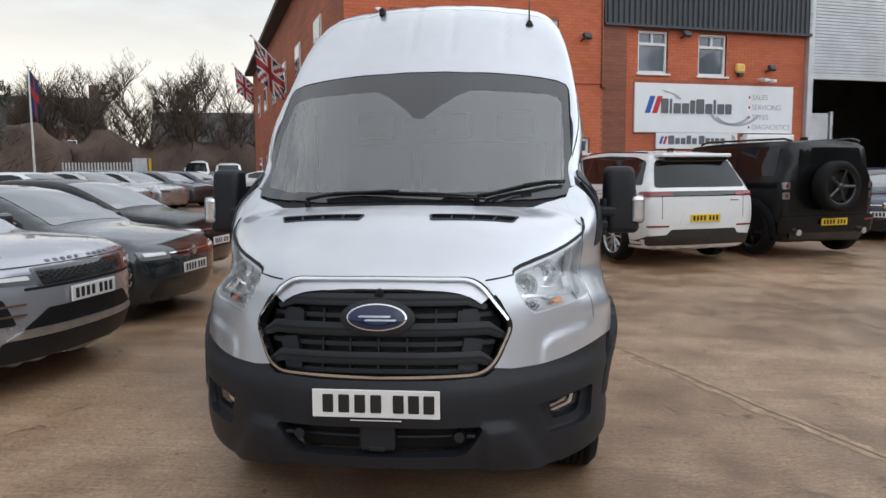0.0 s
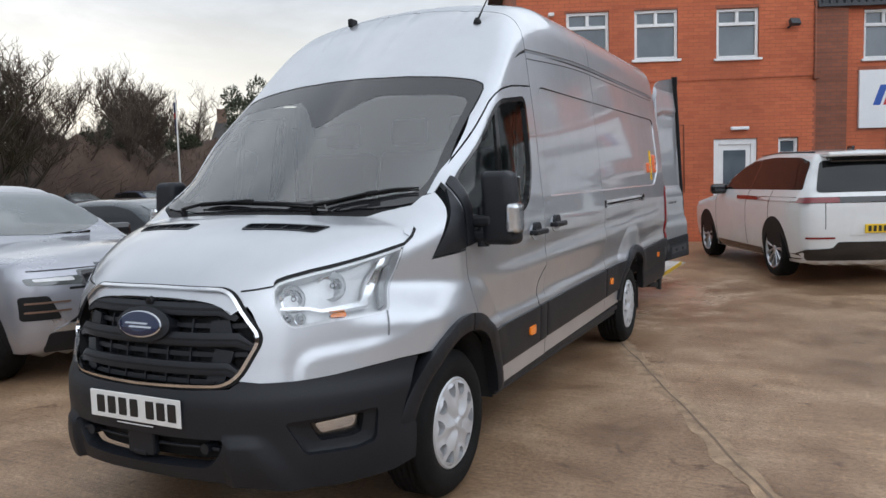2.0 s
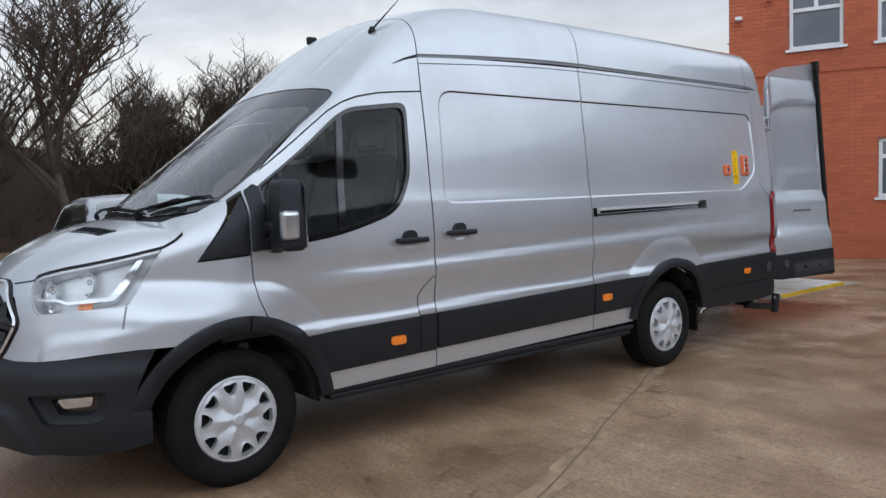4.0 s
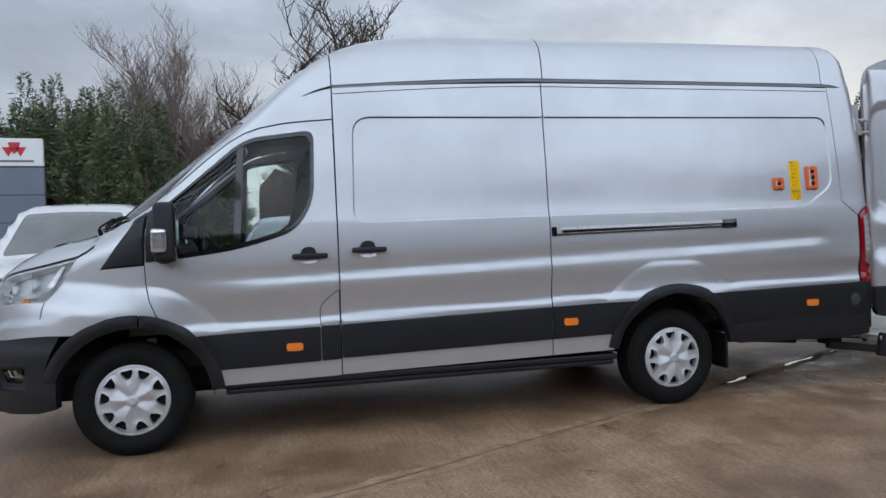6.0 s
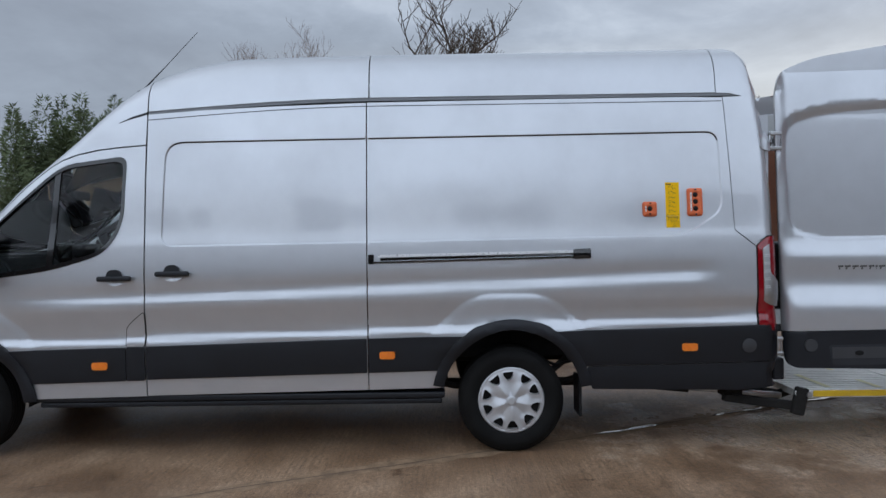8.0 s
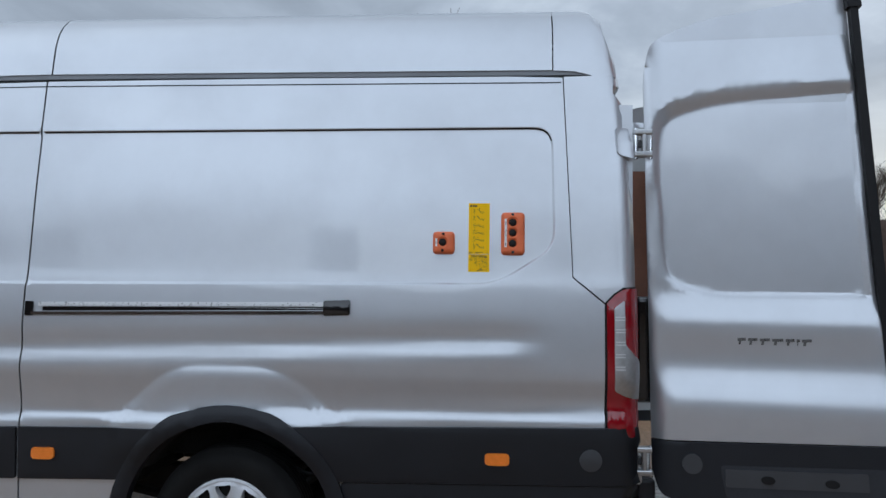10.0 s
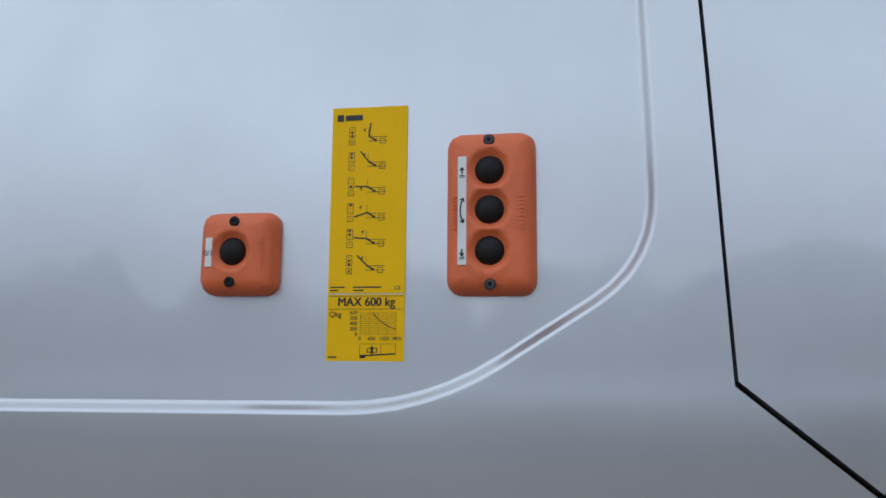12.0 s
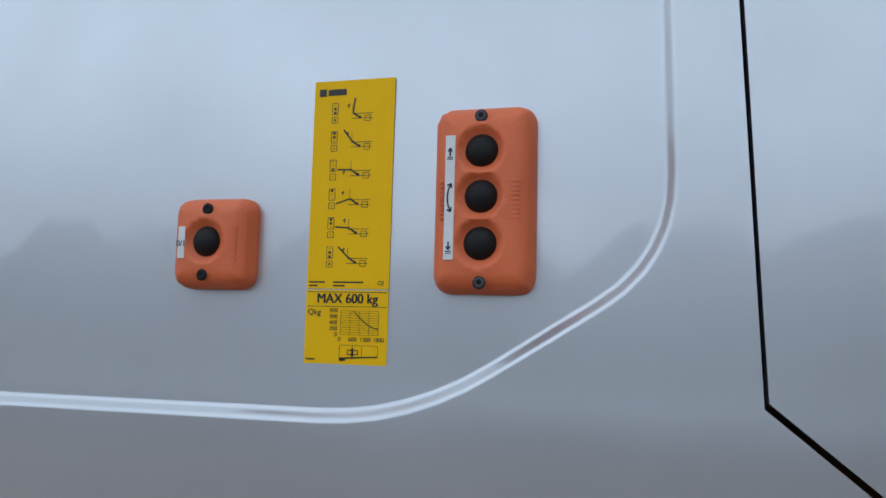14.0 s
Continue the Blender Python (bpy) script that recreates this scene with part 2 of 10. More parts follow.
def part(name, data, material, parent=None, label="", smooth=None):
    """Links a bmesh or a mesh as one object, under a thing or a part."""
    if isinstance(data, bmesh.types.BMesh):
        me = bpy.data.meshes.new(name)
        data.to_mesh(me)
        data.free()
        if smooth:
            me.polygons.foreach_set("use_smooth", [True] * len(me.polygons))
    else:
        me = data
    if not me.materials:
        for mm in (material if isinstance(material, (list, tuple)) else [material]):
            me.materials.append(mm)
    ob = new(name, me)
    if parent is not None:
        ob.parent = parent
    if label:
        ob["label"] = label
    return ob


def box_bm(x0, x1, y0, y1, z0, z1, bevel=0.0, seg=2, bm=None):
    own = bm is None
    bm = bm or bmesh.new()
    r = bmesh.ops.create_cube(bm, size=1.0, matrix=Matrix.Translation(((x0 + x1) / 2, (y0 + y1) / 2, (z0 + z1) / 2))
                              @ Matrix.Diagonal((abs(x1 - x0), abs(y1 - y0), abs(z1 - z0), 1)))
    if bevel:
        vs = set(r["verts"])
        es = [e for e in bm.edges if e.verts[0] in vs and e.verts[1] in vs]
        bmesh.ops.bevel(bm, geom=es, offset=bevel, segments=seg, affect="EDGES", profile=0.5)
    return bm


def cyl_bm(p, q, r0, r1=None, seg=16, bm=None, cap=True):
    """A cylinder or cone from p to q."""
    bm = bm or bmesh.new()
    p, q = Vector(p), Vector(q)
    d = q - p
    m = Matrix.Translation((p + q) / 2) @ d.to_track_quat("Z", "Y").to_matrix().to_4x4()
    bmesh.ops.create_cone(bm, cap_ends=cap, segments=seg, radius1=r0, radius2=r0 if r1 is None else r1, depth=d.length, matrix=m)
    return bm


def lathe(profile, seg=48, axis="x"):
    """Spins (radius, offset) pairs round the x axis (or z)."""
    verts, faces = [], []
    for i in range(seg):
        a = 2 * math.pi * i / seg
        for r, o in profile:
            verts.append((o, r * math.cos(a), r * math.sin(a)) if axis == "x" else (r * math.cos(a), r * math.sin(a), o))
    n = len(profile)
    for i in range(seg):
        j = (i + 1) % seg
        for k in range(n - 1):
            faces.append((i * n + k, i * n + k + 1, j * n + k + 1, j * n + k))
    me = mesh_of(verts, faces)
    return me


def tube(points, radius, seg=8, closed=False):
    """A round bar along points (radius may be a list)."""
    pts = [Vector(p) for p in points]
    n = len(pts)
    verts, faces = [], []
    prev = None
    for i, p in enumerate(pts):
        a = pts[(i - 1) % n] if closed or i else p
        b = pts[(i + 1) % n] if closed or i < n - 1 else p
        t = (b - a).normalized()
        u = prev - t * prev.dot(t) if prev is not None else t.orthogonal()
        u.normalize()
        prev = u
        v = t.cross(u)
        r = radius[i] if isinstance(radius, (list, tuple)) else radius
        for k in range(seg):
            c = 2 * math.pi * k / seg
            verts.append(p + (u * math.cos(c) + v * math.sin(c)) * r)
    for i in range(n if closed else n - 1):
        j = (i + 1) % n
        for k in range(seg):
            l = (k + 1) % seg
            faces.append((i * seg + k, i * seg + l, j * seg + l, j * seg + k))
    if not closed:
        faces.append(tuple(range(seg))[::-1])
        faces.append(tuple((n - 1) * seg + k for k in range(seg)))
    return mesh_of(verts, faces)


def rounded(points, radius=0.05, seg=5):
    """A polygon's outline with its corners rounded; a point may carry its own radius."""
    out = []
    n = len(points)
    for i in range(n):
        p = np.array(points[i][:2], float)
        r = points[i][2] if len(points[i]) > 2 else radius
        a = np.array(points[i - 1][:2], float) - p
        b = np.array(points[(i + 1) % n][:2], float) - p
        la, lb = np.linalg.norm(a), np.linalg.norm(b)
        if r <= 0 or la < 1e-9 or lb < 1e-9:
            out.append(tuple(p))
            continue
        d = min(r, la * 0.48, lb * 0.48)
        s, e = p + a / la * d, p + b / lb * d
        for k in range(seg + 1):
            t = k / seg
            out.append(tuple((1 - t) ** 2 * s + 2 * t * (1 - t) * p + t * t * e))
    return out


def inside(px, py, poly):
    poly = np.asarray(poly, float)
    x0, y0 = poly[:, 0], poly[:, 1]
    x1, y1 = np.roll(x0, -1), np.roll(y0, -1)
    px, py = np.asarray(px)[:, None], np.asarray(py)[:, None]
    with np.errstate(divide="ignore", invalid="ignore"):
        c = ((y0 > py) != (y1 > py)) & (px < (x1 - x0) * (py - y0) / (y1 - y0 + 1e-30) + x0)
    return c.sum(1) % 2 == 1


def edge_distance(px, py, poly):
    poly = np.asarray(poly, float)
    a, b = poly, np.roll(poly, -1, 0)
    p = np.stack([np.ravel(px), np.ravel(py)], 1)[:, None]
    ab = b - a
    t = np.clip(((p - a) * ab).sum(2) / ((ab * ab).sum(1) + 1e-12), 0, 1)
    return np.sqrt((((a + t[..., None] * ab) - p) ** 2).sum(2)).min(1)


def dense(poly, step):
    out = []
    n = len(poly)
    for i in range(n):
        p, q = np.array(poly[i][:2], float), np.array(poly[(i + 1) % n][:2], float)
        k = max(1, int(math.ceil(np.linalg.norm(q - p) / step)))
        out += [tuple(p + (q - p) * j / k) for j in range(k)]
    return out


def sheet(outline, holes=(), step=0.05, lines=()):
    """Triangles that fill an outline with holes: plane points and faces. lines: creases that the triangles follow."""
    loops = [dense(outline, step)] + [dense(h, step) for h in holes]
    pts, edges = [], []
    for lp in loops:
        s = len(pts)
        pts += lp
        edges += [(s + i, s + (i + 1) % len(lp)) for i in range(len(lp))]
    crease = []
    for ln in lines:
        q = np.asarray(ln, float)
        ok = inside(q[:, 0], q[:, 1], loops[0]) & (edge_distance(q[:, 0], q[:, 1], loops[0]) > 0.005)
        last = None
        for i in range(len(q)):
            if ok[i]:
                pts.append(tuple(q[i]))
                crease.append(tuple(q[i]))
                if last == i - 1 and i:
                    edges.append((len(pts) - 2, len(pts) - 1))
                last = i
    o = np.asarray(loops[0])
    gx, gy = np.meshgrid(np.arange(o[:, 0].min() + step / 2, o[:, 0].max(), step), np.arange(o[:, 1].min() + step / 2, o[:, 1].max(), step))
    gx, gy = gx.ravel(), gy.ravel()
    if len(gx):
        keep = inside(gx, gy, loops[0])
        for h in loops[1:]:
            keep &= ~inside(gx, gy, h)
        gx, gy = gx[keep], gy[keep]
    if len(gx):
        far = edge_distance(gx, gy, loops[0]) > step * 0.35
        for h in loops[1:]:
            far &= edge_distance(gx, gy, h) > step * 0.35
        if crease:
            c = np.array(crease)
            far &= np.array([((c - (a, b)) ** 2).sum(1).min() > (step * 0.3) ** 2 for a, b in zip(gx, gy)])
        pts = pts + list(zip(gx[far], gy[far]))
    res = geometry.delaunay_2d_cdt([Vector(p) for p in pts], edges, [], 0, 1e-6)
    v, f = np.array([tuple(p) for p in res[0]]), np.array([t for t in res[2] if len(t) == 3])
    c = v[f].mean(1)
    keep = inside(c[:, 0], c[:, 1], loops[0])
    for h in loops[1:]:
        keep &= ~inside(c[:, 0], c[:, 1], h)
    f = f[keep]
    a = v[f]
    area = (a[:, 1, 0] - a[:, 0, 0]) * (a[:, 2, 1] - a[:, 0, 1]) - (a[:, 1, 1] - a[:, 0, 1]) * (a[:, 2, 0] - a[:, 0, 0])
    f = f[np.abs(area) > 1e-9]
    area = area[np.abs(area) > 1e-9]
    f[area < 0] = f[area < 0][:, ::-1]
    return v, f


def curve(knots):
    """A smooth monotone curve through (x, y) knots, as a function of arrays."""
    xs, ys = np.array([k[0] for k in knots], float), np.array([k[1] for k in knots], float)
    h = np.diff(xs)
    d = np.diff(ys) / h
    m = np.zeros(len(xs))
    m[0], m[-1] = d[0], d[-1]
    for i in range(1, len(xs) - 1):
        if d[i - 1] * d[i] > 0:
            w1, w2 = 2 * h[i] + h[i - 1], h[i] + 2 * h[i - 1]
            m[i] = (w1 + w2) / (w1 / d[i - 1] + w2 / d[i])

    def f(x):
        x = np.asarray(x, float)
        i = np.clip(np.searchsorted(xs, x) - 1, 0, len(xs) - 2)
        t = np.clip((x - xs[i]) / h[i], 0, 1)
        return ((2 * t ** 3 - 3 * t ** 2 + 1) * ys[i] + (t ** 3 - 2 * t ** 2 + t) * h[i] * m[i]
                + (-2 * t ** 3 + 3 * t ** 2) * ys[i + 1] + (t ** 3 - t ** 2) * h[i] * m[i + 1])
    return f


def sstep(a, b, x):
    t = np.clip((np.asarray(x, float) - a) / (b - a), 0, 1)
    return t * t * (3 - 2 * t)


def smax(a, b, k):
    h = np.maximum(k - np.abs(a - b), 0) / k
    return np.maximum(a, b) + h * h * k * 0.25


class Surface:
    """A body's outer skin, given by a function g(x, y, z) that is negative inside. Sheets are laid on it along five projections:
    side (y, z), top (x, y), front (x, z), round (degrees about an upright axis, z) and hoop (y, degrees about a lengthwise axis)."""

    def __init__(self, g, yc=1.0, zc=1.3, front_from=1.6):
        self.g, self.yc, self.zc, self.front_from = g, yc, zc, front_from

    def along(self, o, d, far=3.4):
        lo, hi = np.zeros(len(o)), np.full(len(o), far)
        for _ in range(34):
            mid = (lo + hi) / 2
            p = o + d * mid[:, None]
            neg = self.g(p[:, 0], p[:, 1], p[:, 2]) < 0
            lo, hi = np.where(neg, mid, lo), np.where(neg, hi, mid)
        return o + d * lo[:, None]

    def put(self, ab, proj):
        a, b = np.asarray(ab, float)[:, 0], np.asarray(ab, float)[:, 1]
        n, z0 = len(a), np.zeros(len(a))
        one = np.ones(n)
        if proj == "side":
            o, d = np.stack([z0, a, b], 1), np.stack([one, z0, z0], 1)
        elif proj == "top":
            o, d = np.stack([a, b, z0 + 0.6], 1), np.stack([z0, z0, one], 1)
        elif proj == "front":
            o, d = np.stack([a, z0 + self.front_from, b], 1), np.stack([z0, -one, z0], 1)
        elif proj == "rear":
            o, d = np.stack([a, z0 + self.front_from, b], 1), np.stack([z0, one, z0], 1)
        elif proj == "round":
            r = np.radians(a)
            o, d = np.stack([z0, z0 + self.yc, b], 1), np.stack([np.sin(r), -np.cos(r), z0], 1)
        else:
            r = np.radians(b)
            o, d = np.stack([z0, a, z0 + self.zc], 1), np.stack([np.cos(r), z0, np.sin(r)], 1)
        return self.along(o, d)

    def normal(self, p):
        e = 0.0018
        g = self.g
        x, y, z = p[:, 0], p[:, 1], p[:, 2]
        n = np.stack([g(x + e, y, z) - g(x - e, y, z), g(x, y + e, z) - g(x, y - e, z), g(x, y, z + e) - g(x, y, z - e)], 1)
        return n / (np.linalg.norm(n, axis=1)[:, None] + 1e-12)

    def skin(self, outline, proj, holes=(), step=0.05, off=0.0, thick=0.02, mirror=False, crown=0.0, hollow=None, lines=()):
        """One panel: a sheet on the skin, moved out by off, with edges turned in by thick. crown domes it; mirror gives the other flank."""
        sc = 40.0 if proj in ("round", "hoop") else 1.0
        axis = 0 if proj == "round" else 1
        flat = [np.array(q, float)[:, :2].copy() for q in [list(outline)] + [list(h) for h in holes]]
        if sc != 1.0:
            for q in flat:
                q[:, axis] /= sc
        v, f = sheet([tuple(q) for q in flat[0]], [[tuple(q) for q in h] for h in flat[1:]], step, lines)
        if crown:
            e = edge_distance(v[:, 0], v[:, 1], flat[0])
        if sc != 1.0:
            v = v.copy()
            v[:, axis] *= sc
        p = self.put(v, proj)
        n = self.normal(p)
        lift = np.full(len(p), off)
        if crown:
            lift = lift + crown * (1 - np.exp(-e / (abs(crown) * 1.5 + 1e-6)))
        if hollow is not None:
            lift = lift + hollow(p)
        p = p + n * lift[:, None]
        fn = np.cross(p[f[:, 1]] - p[f[:, 0]], p[f[:, 2]] - p[f[:, 0]])
        if len(f) and (fn * n[f[:, 0]]).sum() < 0:
            f = f[:, ::-1]
        if crown or hollow is not None:
            fn = np.cross(p[f[:, 1]] - p[f[:, 0]], p[f[:, 2]] - p[f[:, 0]])
            n2 = np.zeros_like(p)
            for k in range(3):
                np.add.at(n2, f[:, k], fn)
            n2 = n2 / (np.linalg.norm(n2, axis=1)[:, None] + 1e-12)
        else:
            n2 = n
        verts, faces = [p], [tuple(t) for t in f]
        lnorm = [n2[i] for t in f for i in t]
        if thick:
            cnt = {}
            for t in f:
                for k in range(3):
                    cnt[(t[k], t[(k + 1) % 3])] = 1
            rim = [(a, b) for (a, b) in cnt if (b, a) not in cnt]
            base = len(p)
            low = p - n * thick
            verts.append(low)
            for a, b in rim:
                faces.append((b, a, base + a, base + b))
                q = np.cross(p[a] - p[b], low[a] - p[a])
                q = q / (np.linalg.norm(q) + 1e-12)
                lnorm += [q] * 4
        verts = np.concatenate(verts)
        lnorm = np.array(lnorm)
        if mirror:
            verts = verts * np.array([-1, 1, 1])
            lnorm = lnorm * np.array([-1, 1, 1])
            out, k = [], 0
            ln = []
            for fc in faces:
                m = len(fc)
                out.append(tuple(fc[::-1]))
                ln += list(lnorm[k:k + m][::-1])
                k += m
            faces, lnorm = out, ln
        used = sorted({i for fc in faces for i in fc})
        remap = {i: j for j, i in enumerate(used)}
        return mesh_of(verts[used], [[remap[i] for i in fc] for fc in faces], lnorm)

    def shell(self, ya, yb, zc, nl=70, nr=56, z_low=-90):
        """The whole skin as one closed shell, by rays from a lengthwise line between ya and yb."""
        caps = 12
        fan = [(ya, -math.pi / 2 * (1 - (i / caps) ** 1.0)) for i in range(caps)] + [(ya + (yb - ya) * i / nl, 0.0) for i in range(nl + 1)] \
            + [(yb, math.pi / 2 * ((i + 1) / caps) ** 1.0) for i in range(caps)]
        o, d = [], []
        for y, t in fan:
            for k in range(nr):
                a = 2 * math.pi * k / nr
                o.append((0, y, zc))
                d.append((math.cos(t) * math.cos(a), math.sin(t), math.cos(t) * math.sin(a)))
        o, d = np.array(o), np.array(d)
        p = self.along(o, d, 3.5)
        n = self.normal(p)
        faces = []
        for i in range(len(fan) - 1):
            for k in range(nr):
                l = (k + 1) % nr
                faces.append((i * nr + k, (i + 1) * nr + k, (i + 1) * nr + l, i * nr + l))
        me = mesh_of(p, faces)
        me.normals_split_custom_set([tuple(n[i]) for fc in faces for i in fc])
        return me


def offset_loop(poly, d, step):
    """A closed outline moved outwards by d, as a dense closed line."""
    q = np.array(dense(poly, step), float)
    a, b = np.roll(q, 1, 0), np.roll(q, -1, 0)
    t = b - a
    n = np.stack([t[:, 1], -t[:, 0]], 1) / (np.linalg.norm(t, axis=1)[:, None] + 1e-12)
    x, y = q[:, 0], q[:, 1]
    if (x * np.roll(y, -1) - np.roll(x, -1) * y).sum() < 0:
        n = -n
    q = q + n * d
    return [tuple(v) for v in np.concatenate([q, q[:1]])]


def relief(outline, height, material_step=0.01, holes=(), back=0.0, m=None, lines=()):
    """A raised tile in its own plane (u, v, out): height(u, v) gives its face, and its rim runs down to back."""
    v, f = sheet(outline, holes, material_step, lines)
    h = height(v[:, 0], v[:, 1])
    p = np.stack([v[:, 0], v[:, 1], h], 1)
    faces = [tuple(t) for t in f]
    have = {(t[k], t[(k + 1) % 3]) for t in f for k in range(3)}
    rim = [(a, b) for a, b in have if (b, a) not in have]
    base = len(p)
    low = p.copy()
    low[:, 2] = back
    fn = np.cross(p[f[:, 1]] - p[f[:, 0]], p[f[:, 2]] - p[f[:, 0]])
    n = np.zeros_like(p)
    for k in range(3):
        np.add.at(n, f[:, k], fn)
    n /= np.linalg.norm(n, axis=1)[:, None] + 1e-12
    ln = [n[i] for t in f for i in t]
    for a, b in rim:
        faces.append((b, a, base + a, base + b))
        q = np.cross(p[a] - p[b], low[a] - p[a])
        ln += [q / (np.linalg.norm(q) + 1e-12)] * 4
    verts = np.concatenate([p, low])
    used = sorted({i for fc in faces for i in fc})
    remap = {i: j for j, i in enumerate(used)}
    me = mesh_of(verts[used], [[remap[i] for i in fc] for fc in faces], ln)
    if m is not None:
        me.transform(m)
    return me


def flat_bars(strokes, width, z=0.0, thick=0.0006):
    """Drawn strokes ((u0, v0), (u1, v1)[, width]) as thin raised bars in one mesh."""
    verts, faces = [], []
    for s in strokes:
        a, b = np.array(s[0], float), np.array(s[1], float)
        w = (s[2] if len(s) > 2 else width) / 2
        d = b - a
        d = d / (np.linalg.norm(d) + 1e-12)
        n = np.array([-d[1], d[0]]) * w
        k = len(verts)
        for q in (a - n, b - n, b + n, a + n):
            verts.append((q[0], q[1], z))
        for q in (a - n, b - n, b + n, a + n):
            verts.append((q[0], q[1], z + thick))
        faces += [(k + 4, k + 5, k + 6, k + 7), (k, k + 1, k + 5, k + 4), (k + 1, k + 2, k + 6, k + 5), (k + 2, k + 3, k + 7, k + 6), (k + 3, k, k + 4, k + 7)]
    return mesh_of(verts, faces, smooth=False)


def disc(u, v, r, z=0.0, seg=20, h=0.001):
    bm = bmesh.new()
    bmesh.ops.create_cone(bm, cap_ends=True, segments=seg, radius1=r, radius2=r, depth=h, matrix=Matrix.Translation((u, v, z + h / 2)))
    return bm


def text_mesh(words, size, depth=0.0015, align="CENTER", squash=1.0, shear=0.0, spacing=1.0, bold=0.0):
    """Words in the built-in font as a mesh in the xy plane."""
    cu = bpy.data.curves.new("words", "FONT")
    cu.body, cu.size, cu.extrude, cu.align_x, cu.align_y = words, size, depth, align, "CENTER"
    cu.shear, cu.space_character, cu.offset = shear, spacing, bold * size
    ob = bpy.data.objects.new("words", cu)
    scene.collection.objects.link(ob)
    dg = bpy.context.evaluated_depsgraph_get()
    me = bpy.data.meshes.new_from_object(ob.evaluated_get(dg))
    bpy.data.objects.remove(ob)
    me.materials.clear()
    me.transform(Matrix.Diagonal((squash, 1, 1, 1)))
    return me

# ---- ground ----
def ground_z(x, y):
    return 0.014 * min(max(y - 5, 0), 14)


def yard_material():
    """Old tamped concrete, brown with silt, wet in patches."""
    m = bpy.data.materials.new("wet_tamped_concrete")
    nt, b = nodes_of(m)
    broad = noise_node(nt, 0.30, 6, 0.6)
    mid = noise_node(nt, 1.6, 7, 0.68)
    blot = noise_node(nt, 3.6, 4, 0.55, dist=0.8)
    grit = noise_node(nt, 130, 3, 0.7)
    stone = noise_node(nt, 38, 4, 0.7)
    brush = noise_node(nt, 4.0, 4, 0.6, (0.35, 5.0, 1.0, radians(-24)), dist=0.3)
    tc = nt.nodes.new("ShaderNodeTexCoord")
    mp = nt.nodes.new("ShaderNodeMapping")
    mp.inputs["Rotation"].default_value = (0, 0, radians(-24))
    nt.links.new(tc.outputs["Object"], mp.inputs[0])
    wv = nt.nodes.new("ShaderNodeTexWave")
    wv.wave_type, wv.bands_direction, wv.wave_profile = "BANDS", "Y", "SIN"
    wv.inputs["Scale"].default_value, wv.inputs["Distortion"].default_value = 7.0, 9.0
    wv.inputs["Detail"].default_value, wv.inputs["Detail Scale"].default_value, wv.inputs["Detail Roughness"].default_value = 3.0, 1.2, 0.65
    nt.links.new(mp.outputs[0], wv.inputs["Vector"])
    ridge = wv.outputs["Fac"]
    streak = noise_node(nt, 9.0, 5, 0.7, (0.25, 9.0, 1.0, radians(-24)), dist=0.15)
    speck = noise_node(nt, 260, 2, 0.6)
    col = ramp_node(nt, mid, [(0.30, (0.310, 0.190, 0.107)), (0.50, (0.410, 0.264, 0.157)), (0.70, (0.495, 0.340, 0.220))])
    col = mix_node(nt, 0.8, col, ramp_node(nt, broad, [(0.36, 0.80), (0.60, 1.08)]), "MULTIPLY")
    col = mix_node(nt, 0.35, col, ramp_node(nt, brush, [(0.35, 0.75), (0.62, 1.1)]), "MULTIPLY")
    col = mix_node(nt, 0.8, col, ramp_node(nt, streak, [(0.34, 0.74), (0.64, 1.14)]), "MULTIPLY")
    col = mix_node(nt, 0.75, col, ramp_node(nt, stone, [(0.36, 0.56), (0.64, 1.26)]), "MULTIPLY")
    col = mix_node(nt, 0.85, col, ramp_node(nt, grit, [(0.35, 0.60), (0.65, 1.25)]), "MULTIPLY")
    col = mix_node(nt, 1.0, col, ramp_node(nt, speck, [(0.30, 0.55), (0.45, 1.0), (0.68, 1.0), (0.74, 1.5)]), "MULTIPLY")
    stain = ramp_node(nt, blot, [(0.64, 0.0), (0.72, 1.0)])
    col = mix_node(nt, stain, col, mix_node(nt, 1.0, col, (0.50, 0.46, 0.44), "MULTIPLY"))
    # run-off below the tail lift: wet, with a sky sheen painted in
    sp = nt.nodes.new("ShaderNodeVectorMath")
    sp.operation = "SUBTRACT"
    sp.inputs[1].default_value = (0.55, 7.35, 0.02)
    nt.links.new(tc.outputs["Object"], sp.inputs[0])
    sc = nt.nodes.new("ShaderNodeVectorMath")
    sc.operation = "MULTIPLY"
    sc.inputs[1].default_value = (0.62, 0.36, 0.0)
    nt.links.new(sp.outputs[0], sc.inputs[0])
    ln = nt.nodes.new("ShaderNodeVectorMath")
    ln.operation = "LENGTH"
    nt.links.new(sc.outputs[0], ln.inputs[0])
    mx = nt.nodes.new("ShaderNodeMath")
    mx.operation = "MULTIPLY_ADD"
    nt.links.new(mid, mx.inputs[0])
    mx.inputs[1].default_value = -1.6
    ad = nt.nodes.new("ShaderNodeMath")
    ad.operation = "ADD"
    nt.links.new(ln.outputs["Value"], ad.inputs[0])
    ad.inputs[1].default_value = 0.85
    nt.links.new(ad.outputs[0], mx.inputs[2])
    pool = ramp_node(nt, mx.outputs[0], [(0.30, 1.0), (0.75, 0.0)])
    puddle = mix_node(nt, 1.0, ramp_node(nt, mx.outputs[0], [(0.24, 1.0), (0.50, 0.0)]), ramp_node(nt, stone, [(0.38, 1.0), (0.62, 0.35)]), "MULTIPLY")
    wet = ramp_node(nt, mix_node(nt, 0.5, broad, mid), [(0.40, 1.0), (0.56, 0.0)])
